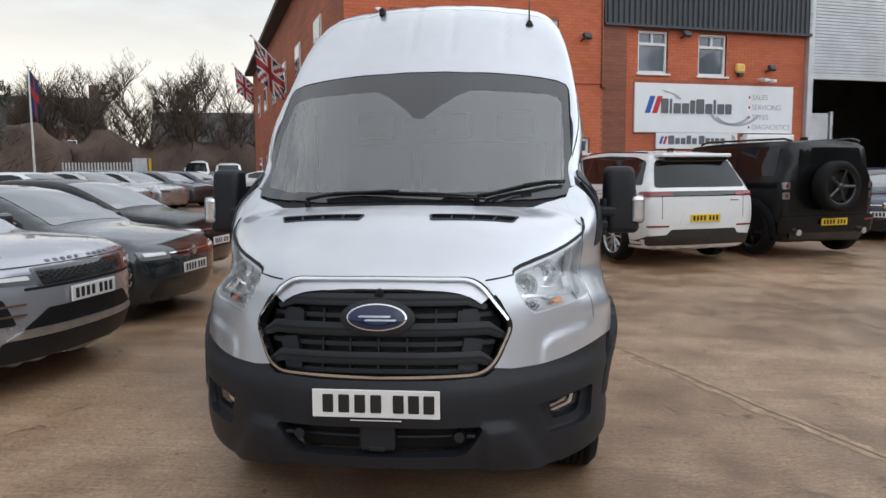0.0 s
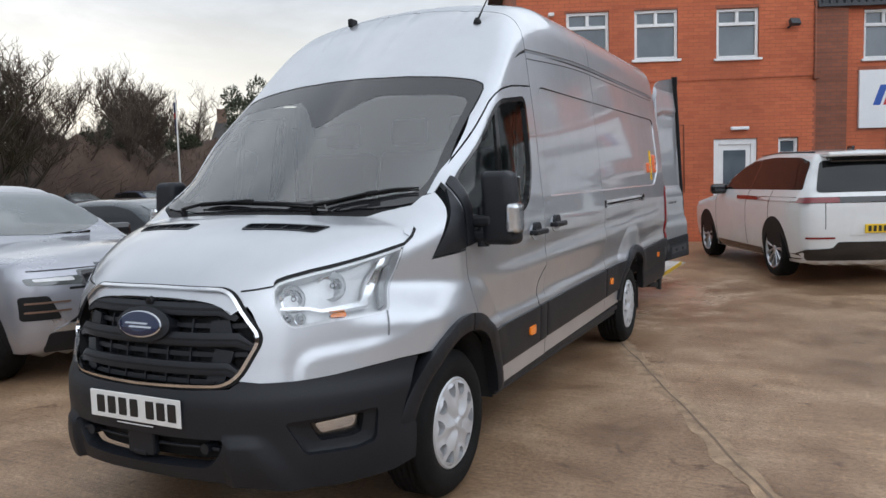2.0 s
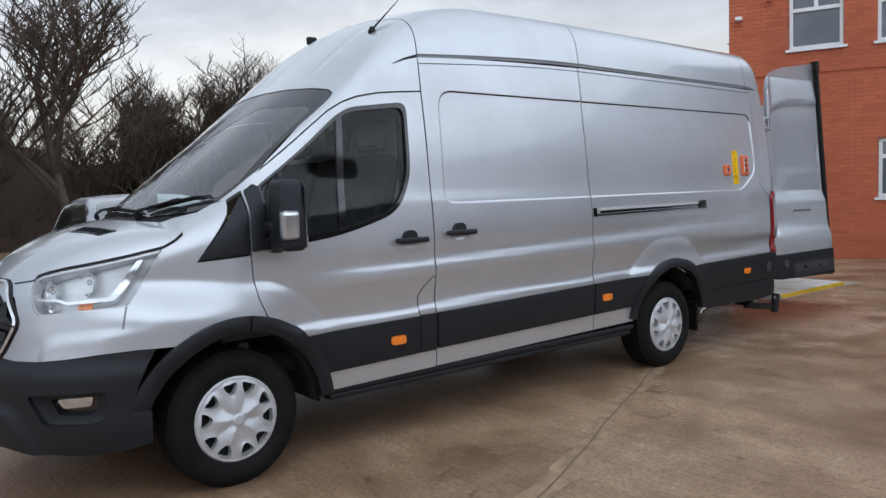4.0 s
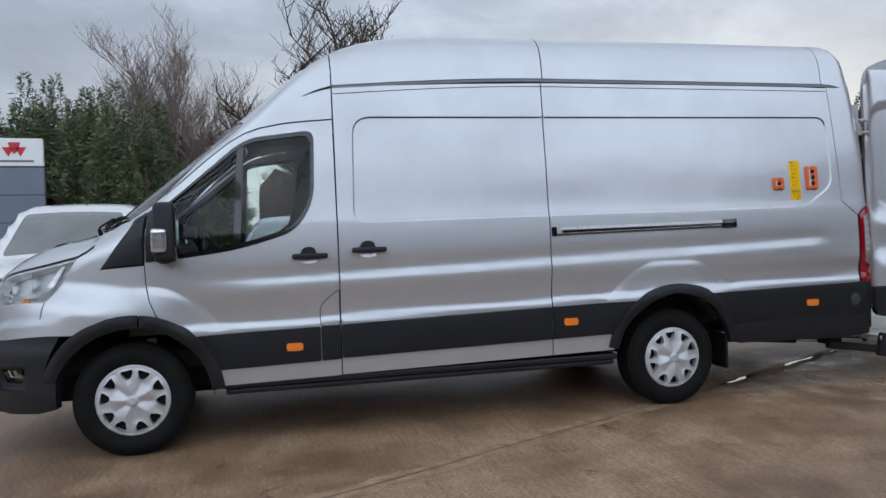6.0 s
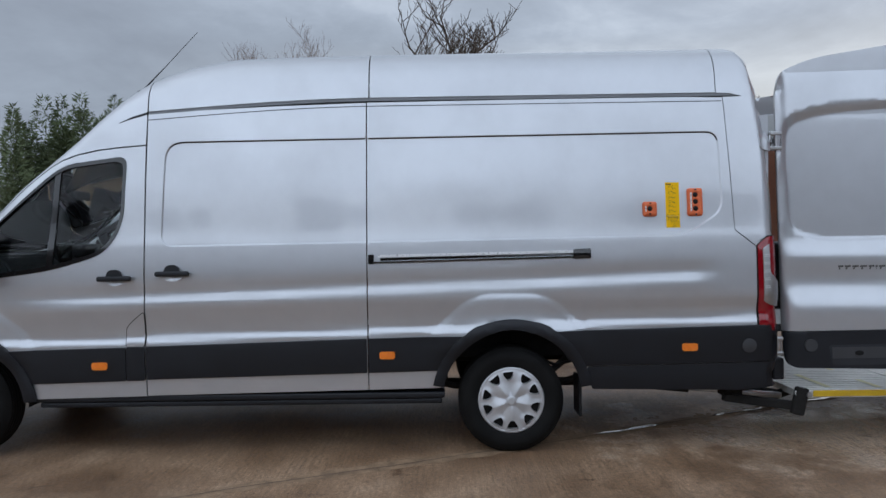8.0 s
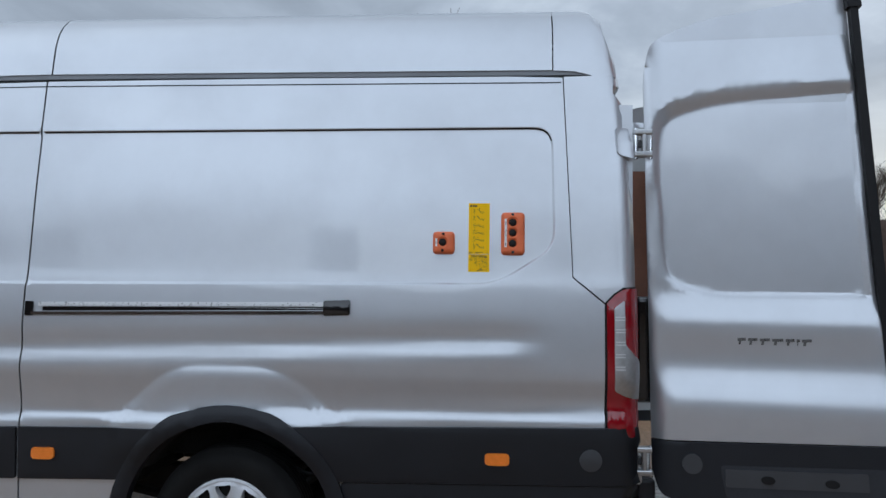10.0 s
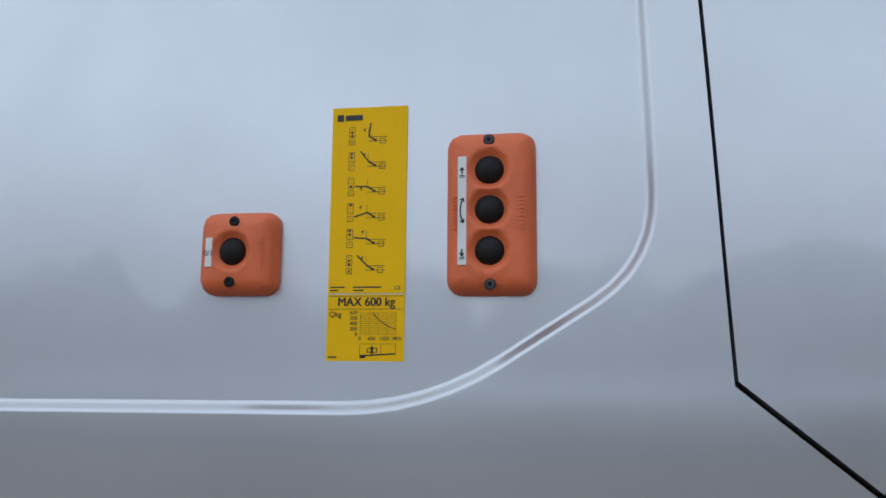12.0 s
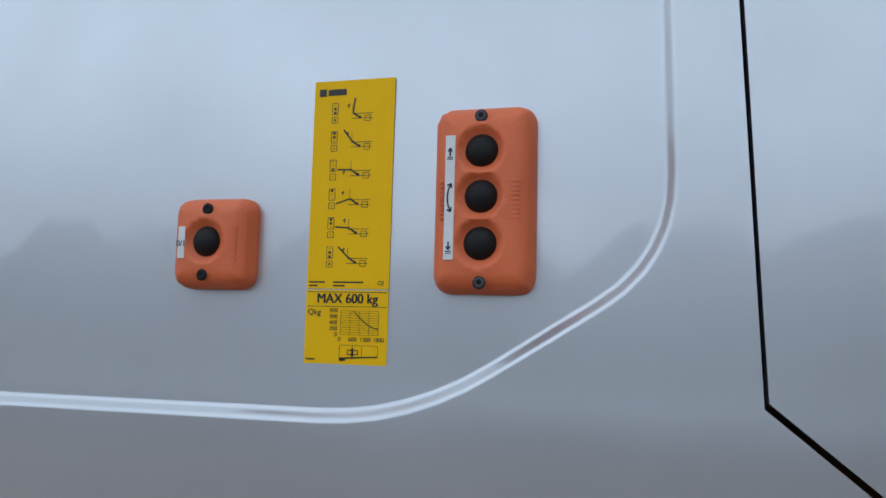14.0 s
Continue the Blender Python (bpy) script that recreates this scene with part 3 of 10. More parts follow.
    wet = mix_node(nt, 1.0, wet, pool, "LIGHTEN")
    col = mix_node(nt, wet, col, mix_node(nt, 1.0, col, (0.70, 0.67, 0.66), "MULTIPLY"))
    # colour raised to pale grey in place of the sky's sheen on water
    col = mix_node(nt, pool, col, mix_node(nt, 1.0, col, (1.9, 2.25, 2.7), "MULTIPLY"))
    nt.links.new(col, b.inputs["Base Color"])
    rough = mix_node(nt, wet, (0.55, 0.55, 0.55), (0.28, 0.28, 0.28))
    rough = mix_node(nt, pool, rough, (0.20, 0.20, 0.20))
    rough = mix_node(nt, puddle, rough, (0.08, 0.08, 0.08))
    nt.links.new(rough, b.inputs["Roughness"])
    film = mix_node(nt, 1.0, puddle, ramp_node(nt, streak, [(0.42, 1.0), (0.56, 0.0)]), "MULTIPLY")
    nt.links.new(film, b.inputs["Coat Weight"])
    b.inputs["Coat Roughness"].default_value, b.inputs["Coat IOR"].default_value = 0.07, 1.33
    h = mix_node(nt, 0.76, ridge, streak)
    h = mix_node(nt, 0.35, h, stone)
    h = mix_node(nt, 0.40, h, grit)
    h = mix_node(nt, pool, h, mix_node(nt, 0.35, streak, ridge))
    h = mix_node(nt, puddle, h, mix_node(nt, 0.65, h, (0.5, 0.5, 0.5)))
    nt.links.new(bump_node(nt, h, 0.85, 0.010), b.inputs["Normal"])
    return m


M["yard"] = yard_material()
ys = [-400, -60, -20, 0, 5, 7, 9, 11, 13, 15, 17, 19, 24, 60, 150, 600]
xs = [-600, -150, -60, -30, -7.0, 0, 20, 60, 150, 600]
gv = [(x, y, ground_z(x, y)) for y in ys for x in xs]
gf = [(j * len(xs) + i, j * len(xs) + i + 1, (j + 1) * len(xs) + i + 1, (j + 1) * len(xs) + i) for j in range(len(ys) - 1) for i in range(len(xs) - 1)]
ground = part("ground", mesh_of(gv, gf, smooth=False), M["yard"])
tagged(ground, "wet brown brushed-concrete yard", "ground", kind="structure")

# sealed joint between two bays of concrete
jd = Vector((0.419, -0.908, 0))
jn = Vector((0.908, 0.419, 0))
jv, jf, kv = [], [], []
jr = random.Random(31)
for k in range(121):
    c = Vector((1.75, 2.85, 0)) + jd * (-6.0 + 0.1 * k)
    wob = 0.006 * math.sin(k * 0.43) + 0.004 * math.sin(k * 0.97)
    for s in (-1, 1):
        q = c + jn * (s * (0.006 + 0.002 * jr.random()) + wob)
        jv.append((q.x, q.y, ground_z(q.x, q.y) + 0.0045))
        q = c + jn * (s * (0.045 + 0.05 * jr.random() + 0.02 * math.sin(k * 0.31 + s)) + wob)
        kv.append((q.x, q.y, ground_z(q.x, q.y) + 0.002))
for k in range(120):
    jf.append((2 * k, 2 * k + 1, 2 * k + 3, 2 * k + 2))
pv, pr = [], random.Random(8)
for k in range(104):
    c = Vector((1.75, 2.85, 0)) + jd * (-5.30 + 0.025 * k) + jn * (0.010 * math.sin(k * 0.37) + 0.006 * math.sin(k * 0.11))
    gate = max(0.0, math.sin(k * 0.16 + 0.6) + 0.55 * math.sin(k * 0.41) + 0.25)
    for s in (-1, 1):
        q = c + jn * (s * (0.0008 + (0.010 + 0.020 * pr.random()) * min(gate, 1.0)))
        pv.append((q.x, q.y, ground_z(q.x, q.y) + 0.007))
water = part("water_strip", mesh_of(pv, [(2 * k, 2 * k + 1, 2 * k + 3, 2 * k + 2) for k in range(103)], smooth=False), mat("standing_water", (0.03, 0.028, 0.025), 0.03, 0, 0.1, 4, 0.05, 60, rvar=0.02, spec=1.0, coat=1.0))
tagged(water, "thin strip of standing water lying along the joint", "water", kind="structure")
margin = part("joint_margin", mesh_of(kv, jf, smooth=False), mat("sandy_worn_edge", (0.40, 0.27, 0.165), 0.6, 0, 0.35, 9, 0.45, 120, 0.3, 120))
tagged(margin, "sandy worn margin along the concrete joint", "joint", kind="structure")
joint = part("joint_strip", mesh_of(jv, jf, smooth=False), mat("joint_sealant", (0.21, 0.145, 0.10), 0.75, 0, 0.3, 2, 0.3, 40))
tagged(joint, "dark worn joint between two concrete bays", "joint", kind="structure")

# ---- the van: its skin ----
v_side = curve([(0.15, 0.95), (0.45, 0.975), (0.75, 0.988), (0.95, 1.0), (1.2, 0.995), (1.43, 0.980), (1.5, 0.971), (1.81, 0.943),
                (2.1, 0.908), (2.4, 0.868), (2.9, 0.79)])
v_top = curve([(-0.2, 0.90), (-0.05, 1.04), (0.05, 1.115), (0.2, 1.225), (0.4, 1.315), (0.6, 1.375), (0.72, 1.405), (0.79, 1.428), (0.84, 1.476), (1.0, 1.618), (1.4, 1.945),
               (1.8, 2.275), (2.05, 2.485), (2.2, 2.595), (2.35, 2.675), (2.6, 2.75), (2.95, 2.795), (3.9, 2.81), (6.8, 2.82)])
v_crown = curve([(-0.2, 0.03), (0.0, 0.03), (0.5, 0.06), (0.74, 0.08), (0.95, 0.13), (1.8, 0.13), (2.2, 0.10), (3.0, 0.07), (6.8, 0.07)])
v_nose = curve([(0.1, 0.12), (0.27, 0.035), (0.36, 0.0), (0.48, -0.02), (0.6, -0.03), (0.7, -0.022), (0.8, -0.004), (0.9, 0.014), (1.0, 0.036),
                (1.1, 0.075), (1.2, 0.16), (1.35, 0.36), (1.6, 0.8), (2.9, 1.2)])
v_rear = curve([(0.1, 6.57), (1.5, 6.565), (1.9, 6.555), (2.25, 6.525), (2.6, 6.47), (2.9, 6.38)])
v_round = curve([(-0.2, 0.10), (0.5, 0.10), (0.8, 0.06), (1.9, 0.07), (2.3, 0.15), (2.9, 0.20), (6.8, 0.20)])
WHEEL_F, WHEEL_R = (1.035, 0.345), (4.785, 0.365)
FLARES = [rounded([(wy - 0.62, 0.55, 0.05), (wy - 0.53, 0.815, 0.10), (wy - 0.26, wz + 0.695, 0.14), (wy + 0.23, wz + 0.695, 0.14), (wy + 0.50, 0.825, 0.10), (wy + 0.60, 0.55, 0.05)], 0.1, 7)
          for wy, wz in (WHEEL_F, WHEEL_R)]
PANEL = rounded([(2.43, 1.418, 0.09), (5.955, 1.445, 0.10), (6.214, 1.610, 0.085), (6.203, 2.155, 0.09), (2.45, 2.135, 0.13)], 0.1, 6)


def skirt(y):
    """Height of the line where the paint meets the plastic cladding."""
    return 0.735 + 0.0225 * (np.asarray(y, float) - 1.43)


def van_width(y, z):
    x = v_side(z)
    low = 1 - sstep(0.9, 1.1, z)
    cab = sstep(1.35, 1.6, z)
    mid = (1 - low) * (1 - cab)
    x = x - 0.11 * low * np.clip((0.75 - y) / 0.75, 0, 2) ** 2
    x = x - mid * 0.107 * (np.clip(1.06 - y, 0, 2) / 0.346) ** 1.3
    x = x - cab * (0.05 * np.clip(2.1 - y, 0, 2) ** 2)
    zs = skirt(y)
    on = sstep(1.05, 1.5, y)
    x = x - 0.020 * on * sstep(zs + 0.01, zs + 0.075, z) * (1 - sstep(zs + 0.1, 1.06, z))
    gz = 1.095 + 0.030 * (y - 1.5)
    mask = sstep(1.25, 1.9, y) * (1 - sstep(5.95, 6.25, y))
    x = x - 0.009 * mask * np.exp(-((z - gz + 0.015) / 0.050) ** 2) + 0.004 * mask * np.exp(-((z - gz + 0.10) / 0.05) ** 2)
    yy, zz = np.ravel(y * np.ones_like(z)), np.ravel(z * np.ones_like(y))
    for form in FLARES:
        c = np.mean(form, 0)
        by = (np.abs(yy - c[0]) < 0.85) & (zz > 0.4) & (zz < 1.3)
        if by.any():
            e = edge_distance(yy[by], zz[by], form)
            lift = np.zeros(len(yy))
            d = np.where(inside(yy[by], zz[by], form), -e, e)
            lift[by] = 0.004 * (1 - sstep(-0.03, 0.03, d)) + 0.030 * np.clip((0.01 - d) / 0.18, 0, 1)
            x = x + lift.reshape(np.shape(x)) * sstep(0.55, 0.8, z)
    near = (yy > 2.3) & (yy < 6.4) & (zz > 1.3) & (zz < 2.3)
    d = np.full(len(yy), 1.0)
    if near.any():
        e = edge_distance(yy[near], zz[near], PANEL)
        d[near] = np.where(inside(yy[near], zz[near], PANEL), -e, e)
    x = x - 0.0095 * (1 - sstep(-0.0115, 0.0, d.reshape(np.shape(x))))
    return x


def van_g(x, y, z):
    ax = np.abs(x)
    a = ax - van_width(y, z)
    b = z - (v_top(y) - v_crown(y) * (ax / 0.8) ** 2)
    rib = sstep(1.72, 1.95, y) * (1 - sstep(2.55, 2.85, y))
    b = b + 0.005 * rib * (np.exp(-((ax - 0.13) / 0.028) ** 2) + np.exp(-((ax - 0.47) / 0.028) ** 2))
    c = v_nose(z) + 0.15 * (ax / 0.6) ** 2.8 - y
    d = y - v_rear(z)
    g = smax(a, b, v_round(y))
    g = smax(g, c, 0.13)
    return smax(g, d, 0.10)


van_skin = Surface(van_g, 1.0, 1.3)


def yz_round(pts):
    """(y, z) points on the flank as (degrees, z) for the round projection."""
    p = van_skin.put([q[:2] for q in pts], "side")
    return [(math.degrees(math.atan2(a[0], 1.0 - a[1])), q[1], *q[2:]) for a, q in zip(p, pts)]


def xz_round(pts):
    p = van_skin.put([q[:2] for q in pts], "front")
    return [(math.degrees(math.atan2(a[0], 1.0 - a[1])), q[1], *q[2:]) for a, q in zip(p, pts)]


def yz_hoop(pts):
    p = van_skin.put([q[:2] for q in pts], "side")
    return [(q[0], math.degrees(math.atan2(q[1] - 1.3, a[0])), *q[2:]) for a, q in zip(p, pts)]


def xy_hoop(pts):
    p = van_skin.put([q[:2] for q in pts], "top")
    return [(q[1], math.degrees(math.atan2(a[2] - 1.3, a[0])), *q[2:]) for a, q in zip(p, pts)]


def arc(c, r, a0, a1, n=18):
    return [(c[0] + r * math.cos(radians(a0 + (a1 - a0) * i / n)), c[1] + r * math.sin(radians(a0 + (a1 - a0) * i / n))) for i in range(n + 1)]


def both(name, outline, proj, material, parent, label="", **kw):
    """A panel on each flank."""
    made = []
    for mir in (False, True):
        made.append(part(name, van_skin.skin(outline, proj, mirror=mir, **kw), material, parent, label))
    return made


BEADS = [offset_loop(PANEL, d, 0.018) for d in (-0.0135, -0.0105, -0.008, -0.0055, -0.003, -0.001, 0.002)]
FRONT_FLARE, REAR_FLARE = [[offset_loop(f, d, 0.025) for d in (-0.04, -0.012, 0.008, 0.028, 0.05)] for f in FLARES]
van = thing("panel_van", "silver long high-roof panel van with black lower cladding, rear doors open", "van")

# -- flank outlines (y, z)
GAP = 0.004
F_ARCH = arc(WHEEL_F, 0.535, 150, 12, 22)
DOOR_TOP = [(1.10, 1.515), (1.20, 1.59), (1.367, 1.726), (1.53, 1.862), (1.66, 1.963), (1.75, 2.015), (1.85, 2.052), (2.0, 2.083), (2.16, 2.10), (2.318, 2.112)]
WINDOW = rounded([(1.215, 1.535, 0.02), (1.44, 1.715, 0.1), (1.70, 1.935, 0.15), (1.80, 1.985, 0.12), (2.19, 2.035, 0.07), (2.175, 1.58, 0.16), (2.06, 1.385, 0.14),
                  (1.70, 1.275, 0.2), (1.28, 1.225, 0.03), (1.20, 1.25, 0.02)], 0.1, 6)
door_line = [(1.128, 1.20), (1.132, 1.08), (1.15, 0.97), (1.19, 0.875)]
arch_end = [(WHEEL_F[0] + 0.535 * math.cos(radians(a)), WHEEL_F[1] + 0.535 * math.sin(radians(a))) for a in (70, 60, 50, 40, 30, 20, 13)]
CAB_DOOR = [(1.145, 1.545)] + [(y, z - 0.004) for y, z in DOOR_TOP[1:]] + [(2.321, 1.0), (2.321, 0.415), (1.545, 0.402)] + arch_end[::-1][:-1] + [(1.19, 0.872), (1.15, 0.97), (1.132, 1.08), (1.128, 1.20), (1.135, 1.40)]
FLAP = rounded([(2.195, 0.752), (2.195, 0.87), (2.225, 0.91), (2.318, 0.985), (2.318, 0.752)], 0.02, 3)

cab_door_pair = []
for mir in (False, True):
    d = part("cab_door", van_skin.skin(CAB_DOOR, "side", [WINDOW], 0.04, 0, 0.03, mir, lines=FRONT_FLARE), M["silver"], van, "silver cab door with a framed side window")
    cab_door_pair.append(d)
    frame_hole = [(1.0 * y, z) for y, z in WINDOW]
    cy, cz = 1.75, 1.65
    inner = [(cy + (y - cy) * 0.957, cz + (z - cz) * 0.935) for y, z in WINDOW]
    outer = [(cy + (y - cy) * 1.012, cz + (z - cz) * 1.018) for y, z in WINDOW]
    part("window_seal", van_skin.skin(outer, "side", [inner], 0.03, 0.004, 0.03, mir), M["gloss_black"], d, "black window seal")
    pane = part("window_pane", van_skin.skin(inner, "side", (), 0.05, -0.012, 0, mir), M["glass"], d, "tinted side window")
    pane.visible_shadow = False
    bar = [(1.705, 1.95), (1.745, 1.97), (1.70, 1.255), (1.655, 1.245)]
    part("window_divider", van_skin.skin(bar, "side", (), 0.04, -0.004, 0.02, mir), M["gloss_black"], d)
    if not mir:
        part("flap_gap", van_skin.skin(offset_loop(FLAP, 0.005, 0.03)[:-1], "side", [FLAP], 0.03, 0.0015, 0.004, mir), M["black"], d)
        part("fuel_flap", van_skin.skin(FLAP, "side", (), 0.03, 0.003, 0.008, mir), M["silver"], d, "silver fuel filler flap")
    skirt_pts = [(1.415, 0.734), (2.19, 0.748), (2.19, 0.522), (1.548, 0.508), (1.500, 0.62)]
    part("door_cladding", van_skin.skin(rounded(skirt_pts, 0.008, 2), "side", (), 0.05, 0.016, 0.02, mir, crown=0.006), M["plastic"], d)
    part("door_cladding", van_skin.skin(rounded([(2.196, 0.748), (2.319, 0.752), (2.319, 0.525), (2.196, 0.522)], 0.008, 2), "side", (), 0.05, 0.016, 0.02, mir, crown=0.006), M["plastic"], d)

SLIDE = [(2.329, 0.418), (3.816, 0.440), (3.816, 2.385), (3.2, 2.37), (2.7, 2.35), (2.329, 2.325)]
slide_pair = []
for mir in (False, True):
    d = part("sliding_door", van_skin.skin(SLIDE, "side", (), 0.035, 0, 0.03, mir, lines=BEADS), M["silver"], van, "silver sliding load door")
    slide_pair.append(d)
    part("door_cladding", van_skin.skin(rounded([(2.331, 0.753), (3.812, 0.787), (3.812, 0.557), (2.331, 0.530)], 0.008, 2), "side", (), 0.06, 0.016, 0.02, mir, crown=0.006), M["plastic"], d)

R_ARCH = arc(WHEEL_R, 0.535, 165, 15, 26)
QUARTER = [(3.824, 0.440), (4.30, 0.447)] + R_ARCH + [(5.33, 0.50), (6.42, 0.60), (6.42, 1.368), (6.284, 1.480), (6.279, 1.60), (6.246, 2.385), (6.0, 2.392), (5.0, 2.392), (3.824, 2.386)]
quarter_pair = []
for mir in (False, True):
    q = part("rear_quarter", van_skin.skin(QUARTER, "side", (), 0.035, 0, 0.03, mir, lines=BEADS + REAR_FLARE), M["silver"], van, "silver rear quarter panel with a stamped recess")
    quarter_pair.append(q)
    part("quarter_cladding", van_skin.skin([(3.826, 0.788)] + arc(WHEEL_R, 0.536, 126.3, 158.0, 8) + [(3.826, 0.557)], "side", (), 0.05, 0.016, 0.02, mir, crown=0.006), M["plastic"], q)
    rail = [(3.838, 1.288), (5.235, 1.311), (5.235, 1.363), (3.838, 1.346)]
    rl = part("door_rail", van_skin.skin(rail, "side", (), 0.05, -0.010, 0.012, mir), M["black"], q, "black sliding door track")
    part("rail_trim", van_skin.skin([(3.895, 1.328), (5.21, 1.343), (5.21, 1.361), (3.895, 1.346)], "side", (), 0.05, 0.010, 0.014, mir), M["rail"], rl, "bright track edge strip")
    part("rail_trim", van_skin.skin([(3.86, 1.288), (5.21, 1.309), (5.21, 1.323), (3.86, 1.302)], "side", (), 0.05, 0.010, 0.014, mir), M["chrome"], rl)
    part("rail_trim", van_skin.skin([(3.91, 1.306), (5.20, 1.327), (5.20, 1.340), (3.91, 1.325)], "side", (), 0.05, 0.0, 0.008, mir, crown=0.003), M["gloss_black"], rl)
    part("rail_cap", van_skin.skin(rounded([(5.20, 1.302), (5.318, 1.306), (5.318, 1.372), (5.20, 1.367)], 0.008, 3), "side", (), 0.03, 0.012, 0.02, mir, crown=0.008), M["gloss_black"], rl)
    part("rail_cap", van_skin.skin(rounded([(3.830, 1.285), (3.868, 1.285), (3.868, 1.349), (3.830, 1.349)], 0.006, 3), "side", (), 0.03, 0.006, 0.02, mir), M["gloss_black"], rl)
    bump_pts = [(6.405, 0.846), (6.55, 0.85), (6.585, 0.70), (6.565, 0.605), (5.283, 0.586)] + arc(WHEEL_R, 0.536, 24.4, 58.2, 8)
    part("bumper_side", van_skin.skin(bump_pts, "side", (), 0.05, 0.018, 0.03, mir, crown=0.006), M["plastic"], q)
    bump_low = [(5.288, 0.580), (6.565, 0.60), (6.575, 0.435), (6.30, 0.410), (5.32, 0.428)]
    part("bumper_side", van_skin.skin(rounded(bump_low, 0.012, 2), "side", (), 0.05, 0.008, 0.03, mir, crown=0.005), M["plastic"], q)

# black strip painting the shade line along the stamped recess's upper edge
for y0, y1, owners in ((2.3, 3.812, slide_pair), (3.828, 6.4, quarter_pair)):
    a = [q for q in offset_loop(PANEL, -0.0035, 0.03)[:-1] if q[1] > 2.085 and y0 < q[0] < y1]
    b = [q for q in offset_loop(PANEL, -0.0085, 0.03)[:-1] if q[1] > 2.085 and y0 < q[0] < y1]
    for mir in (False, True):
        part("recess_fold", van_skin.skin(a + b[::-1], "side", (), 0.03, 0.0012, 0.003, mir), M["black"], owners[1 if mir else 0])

# rear corner posts
CORNER = [(6.288, 1.485), (6.424, 1.373), (6.460, 1.411), (6.498, 1.438), (6.565, 1.441), (6.555, 1.9), (6.53, 2.25), (6.505, 2.395), (6.251, 2.389), (6.283, 1.603)]
both("corner_post", CORNER, "side", M["silver"], van, step=0.04, thick=0.03)
both("corner_post", [(6.425, 0.60), (6.56, 0.60), (6.565, 0.795), (6.425, 0.795)], "side", M["silver"], van, step=0.04, thick=0.03)

# wheel arch trims
def ring(c, r0, r1, a0, a1):
    return arc(c, r1, a0, a1, 24) + arc(c, r0, a1, a0, 24)


both("wheel_arch_trim", ring(WHEEL_R, 0.470, 0.542, 169, 10), "side", M["plastic"], van, step=0.03, off=0.022, thick=0.06, crown=0.012)
both("wheel_arch_trim", ring(WHEEL_F, 0.465, 0.545, 84, 5), "side", M["plastic"], van, step=0.03, off=0.024, thick=0.06, crown=0.012)
both("wheel_arch_trim", ring(WHEEL_F, 0.465, 0.545, 163, 85), "side", M["plastic"], van, step=0.03, off=0.024, thick=0.06, crown=0.012)

# roof in its pressed lengths
W_SIDE = [(0.835, 1.69), (0.838, 1.55), (0.838, 1.35), (0.83, 1.15), (0.815, 1.03)]
def roof_piece(name, low, label=""):
    """Low edge (y, z) points from front to back; the sheet runs up to the ridge and is mirrored."""
    e = yz_hoop(low)
    out = e + [(e[-1][0], 90.0), (e[0][0], 90.0)]
    for mir in (False, True):
        part(name, van_skin.skin(out, "hoop", (), 0.05, 0, 0.02, mir), M["silver"], van, label)


def gutter(y):
    return 2.325 + 0.075 * math.sin(min(1, (y - 2.32) / 1.6) * math.pi / 2)


roof_piece("roof_panel", [(y, gutter(y) + 0.022) for y in np.linspace(2.329, 3.834, 10)], "silver raised roof panel")
roof_piece("roof_panel", [(y, gutter(y) + 0.022) for y in np.linspace(3.842, 6.20, 10)], "silver raised roof panel")
roof_piece("roof_panel", [(6.206, 2.42), (6.30, 2.415), (6.36, 2.40), (6.38, 2.392), (6.44, 2.39), (6.49, 2.39), (6.515, 2.40), (6.50, 2.45)], "silver roof end")
both("roof_gutter", [(y, gutter(y) + 0.022) for y in np.linspace(2.33, 6.33, 20)] + [(6.37, 2.392)] + [(y, gutter(y) + 0.0) for y in np.linspace(6.34, 2.33, 20)], "side", M["gutter"], van, "grey roof joint strip", step=0.03, off=-0.006, thick=0.02)

both("roof_seam", [(y, gutter(y) - 0.036) for y in np.linspace(2.33, 6.24, 20)] + [(y, gutter(y) - 0.041) for y in np.linspace(6.24, 2.33, 20)], "side", M["black"], van, "thin roof seam", step=0.04, off=0.0015, thick=0.004)

# cab roof with the screen pillars
pillar_out = xy_hoop([(0.0, 1.66), (0.25, 1.668), (0.5, 1.70), (0.7, 1.733), (0.79, 1.745), (0.845, 1.735), (0.862, 1.70), (0.86, 1.5), (0.86, 1.3), (0.86, 1.15), (0.862, 1.05)])
cab_low = yz_hoop([(1.03, 1.475)] + [(y, z + 0.006) for y, z in DOOR_TOP] + [(2.321, 2.30), (2.321, 2.42)])
cab_roof_outline = pillar_out + cab_low + [(2.321, 90.0)]
for mir in (False, True):
    part("cab_roof", van_skin.skin(cab_roof_outline, "hoop", (), 0.03, 0, 0.02, mir), M["silver"], van, "silver cab roof and screen pillars")
both("roof_gutter", [(2.13, 2.266), (2.22, 2.298), (2.321, 2.325), (2.321, 2.343), (2.22, 2.312), (2.13, 2.270)], "side", M["black"], van, step=0.03, off=0.002, thick=0.01)

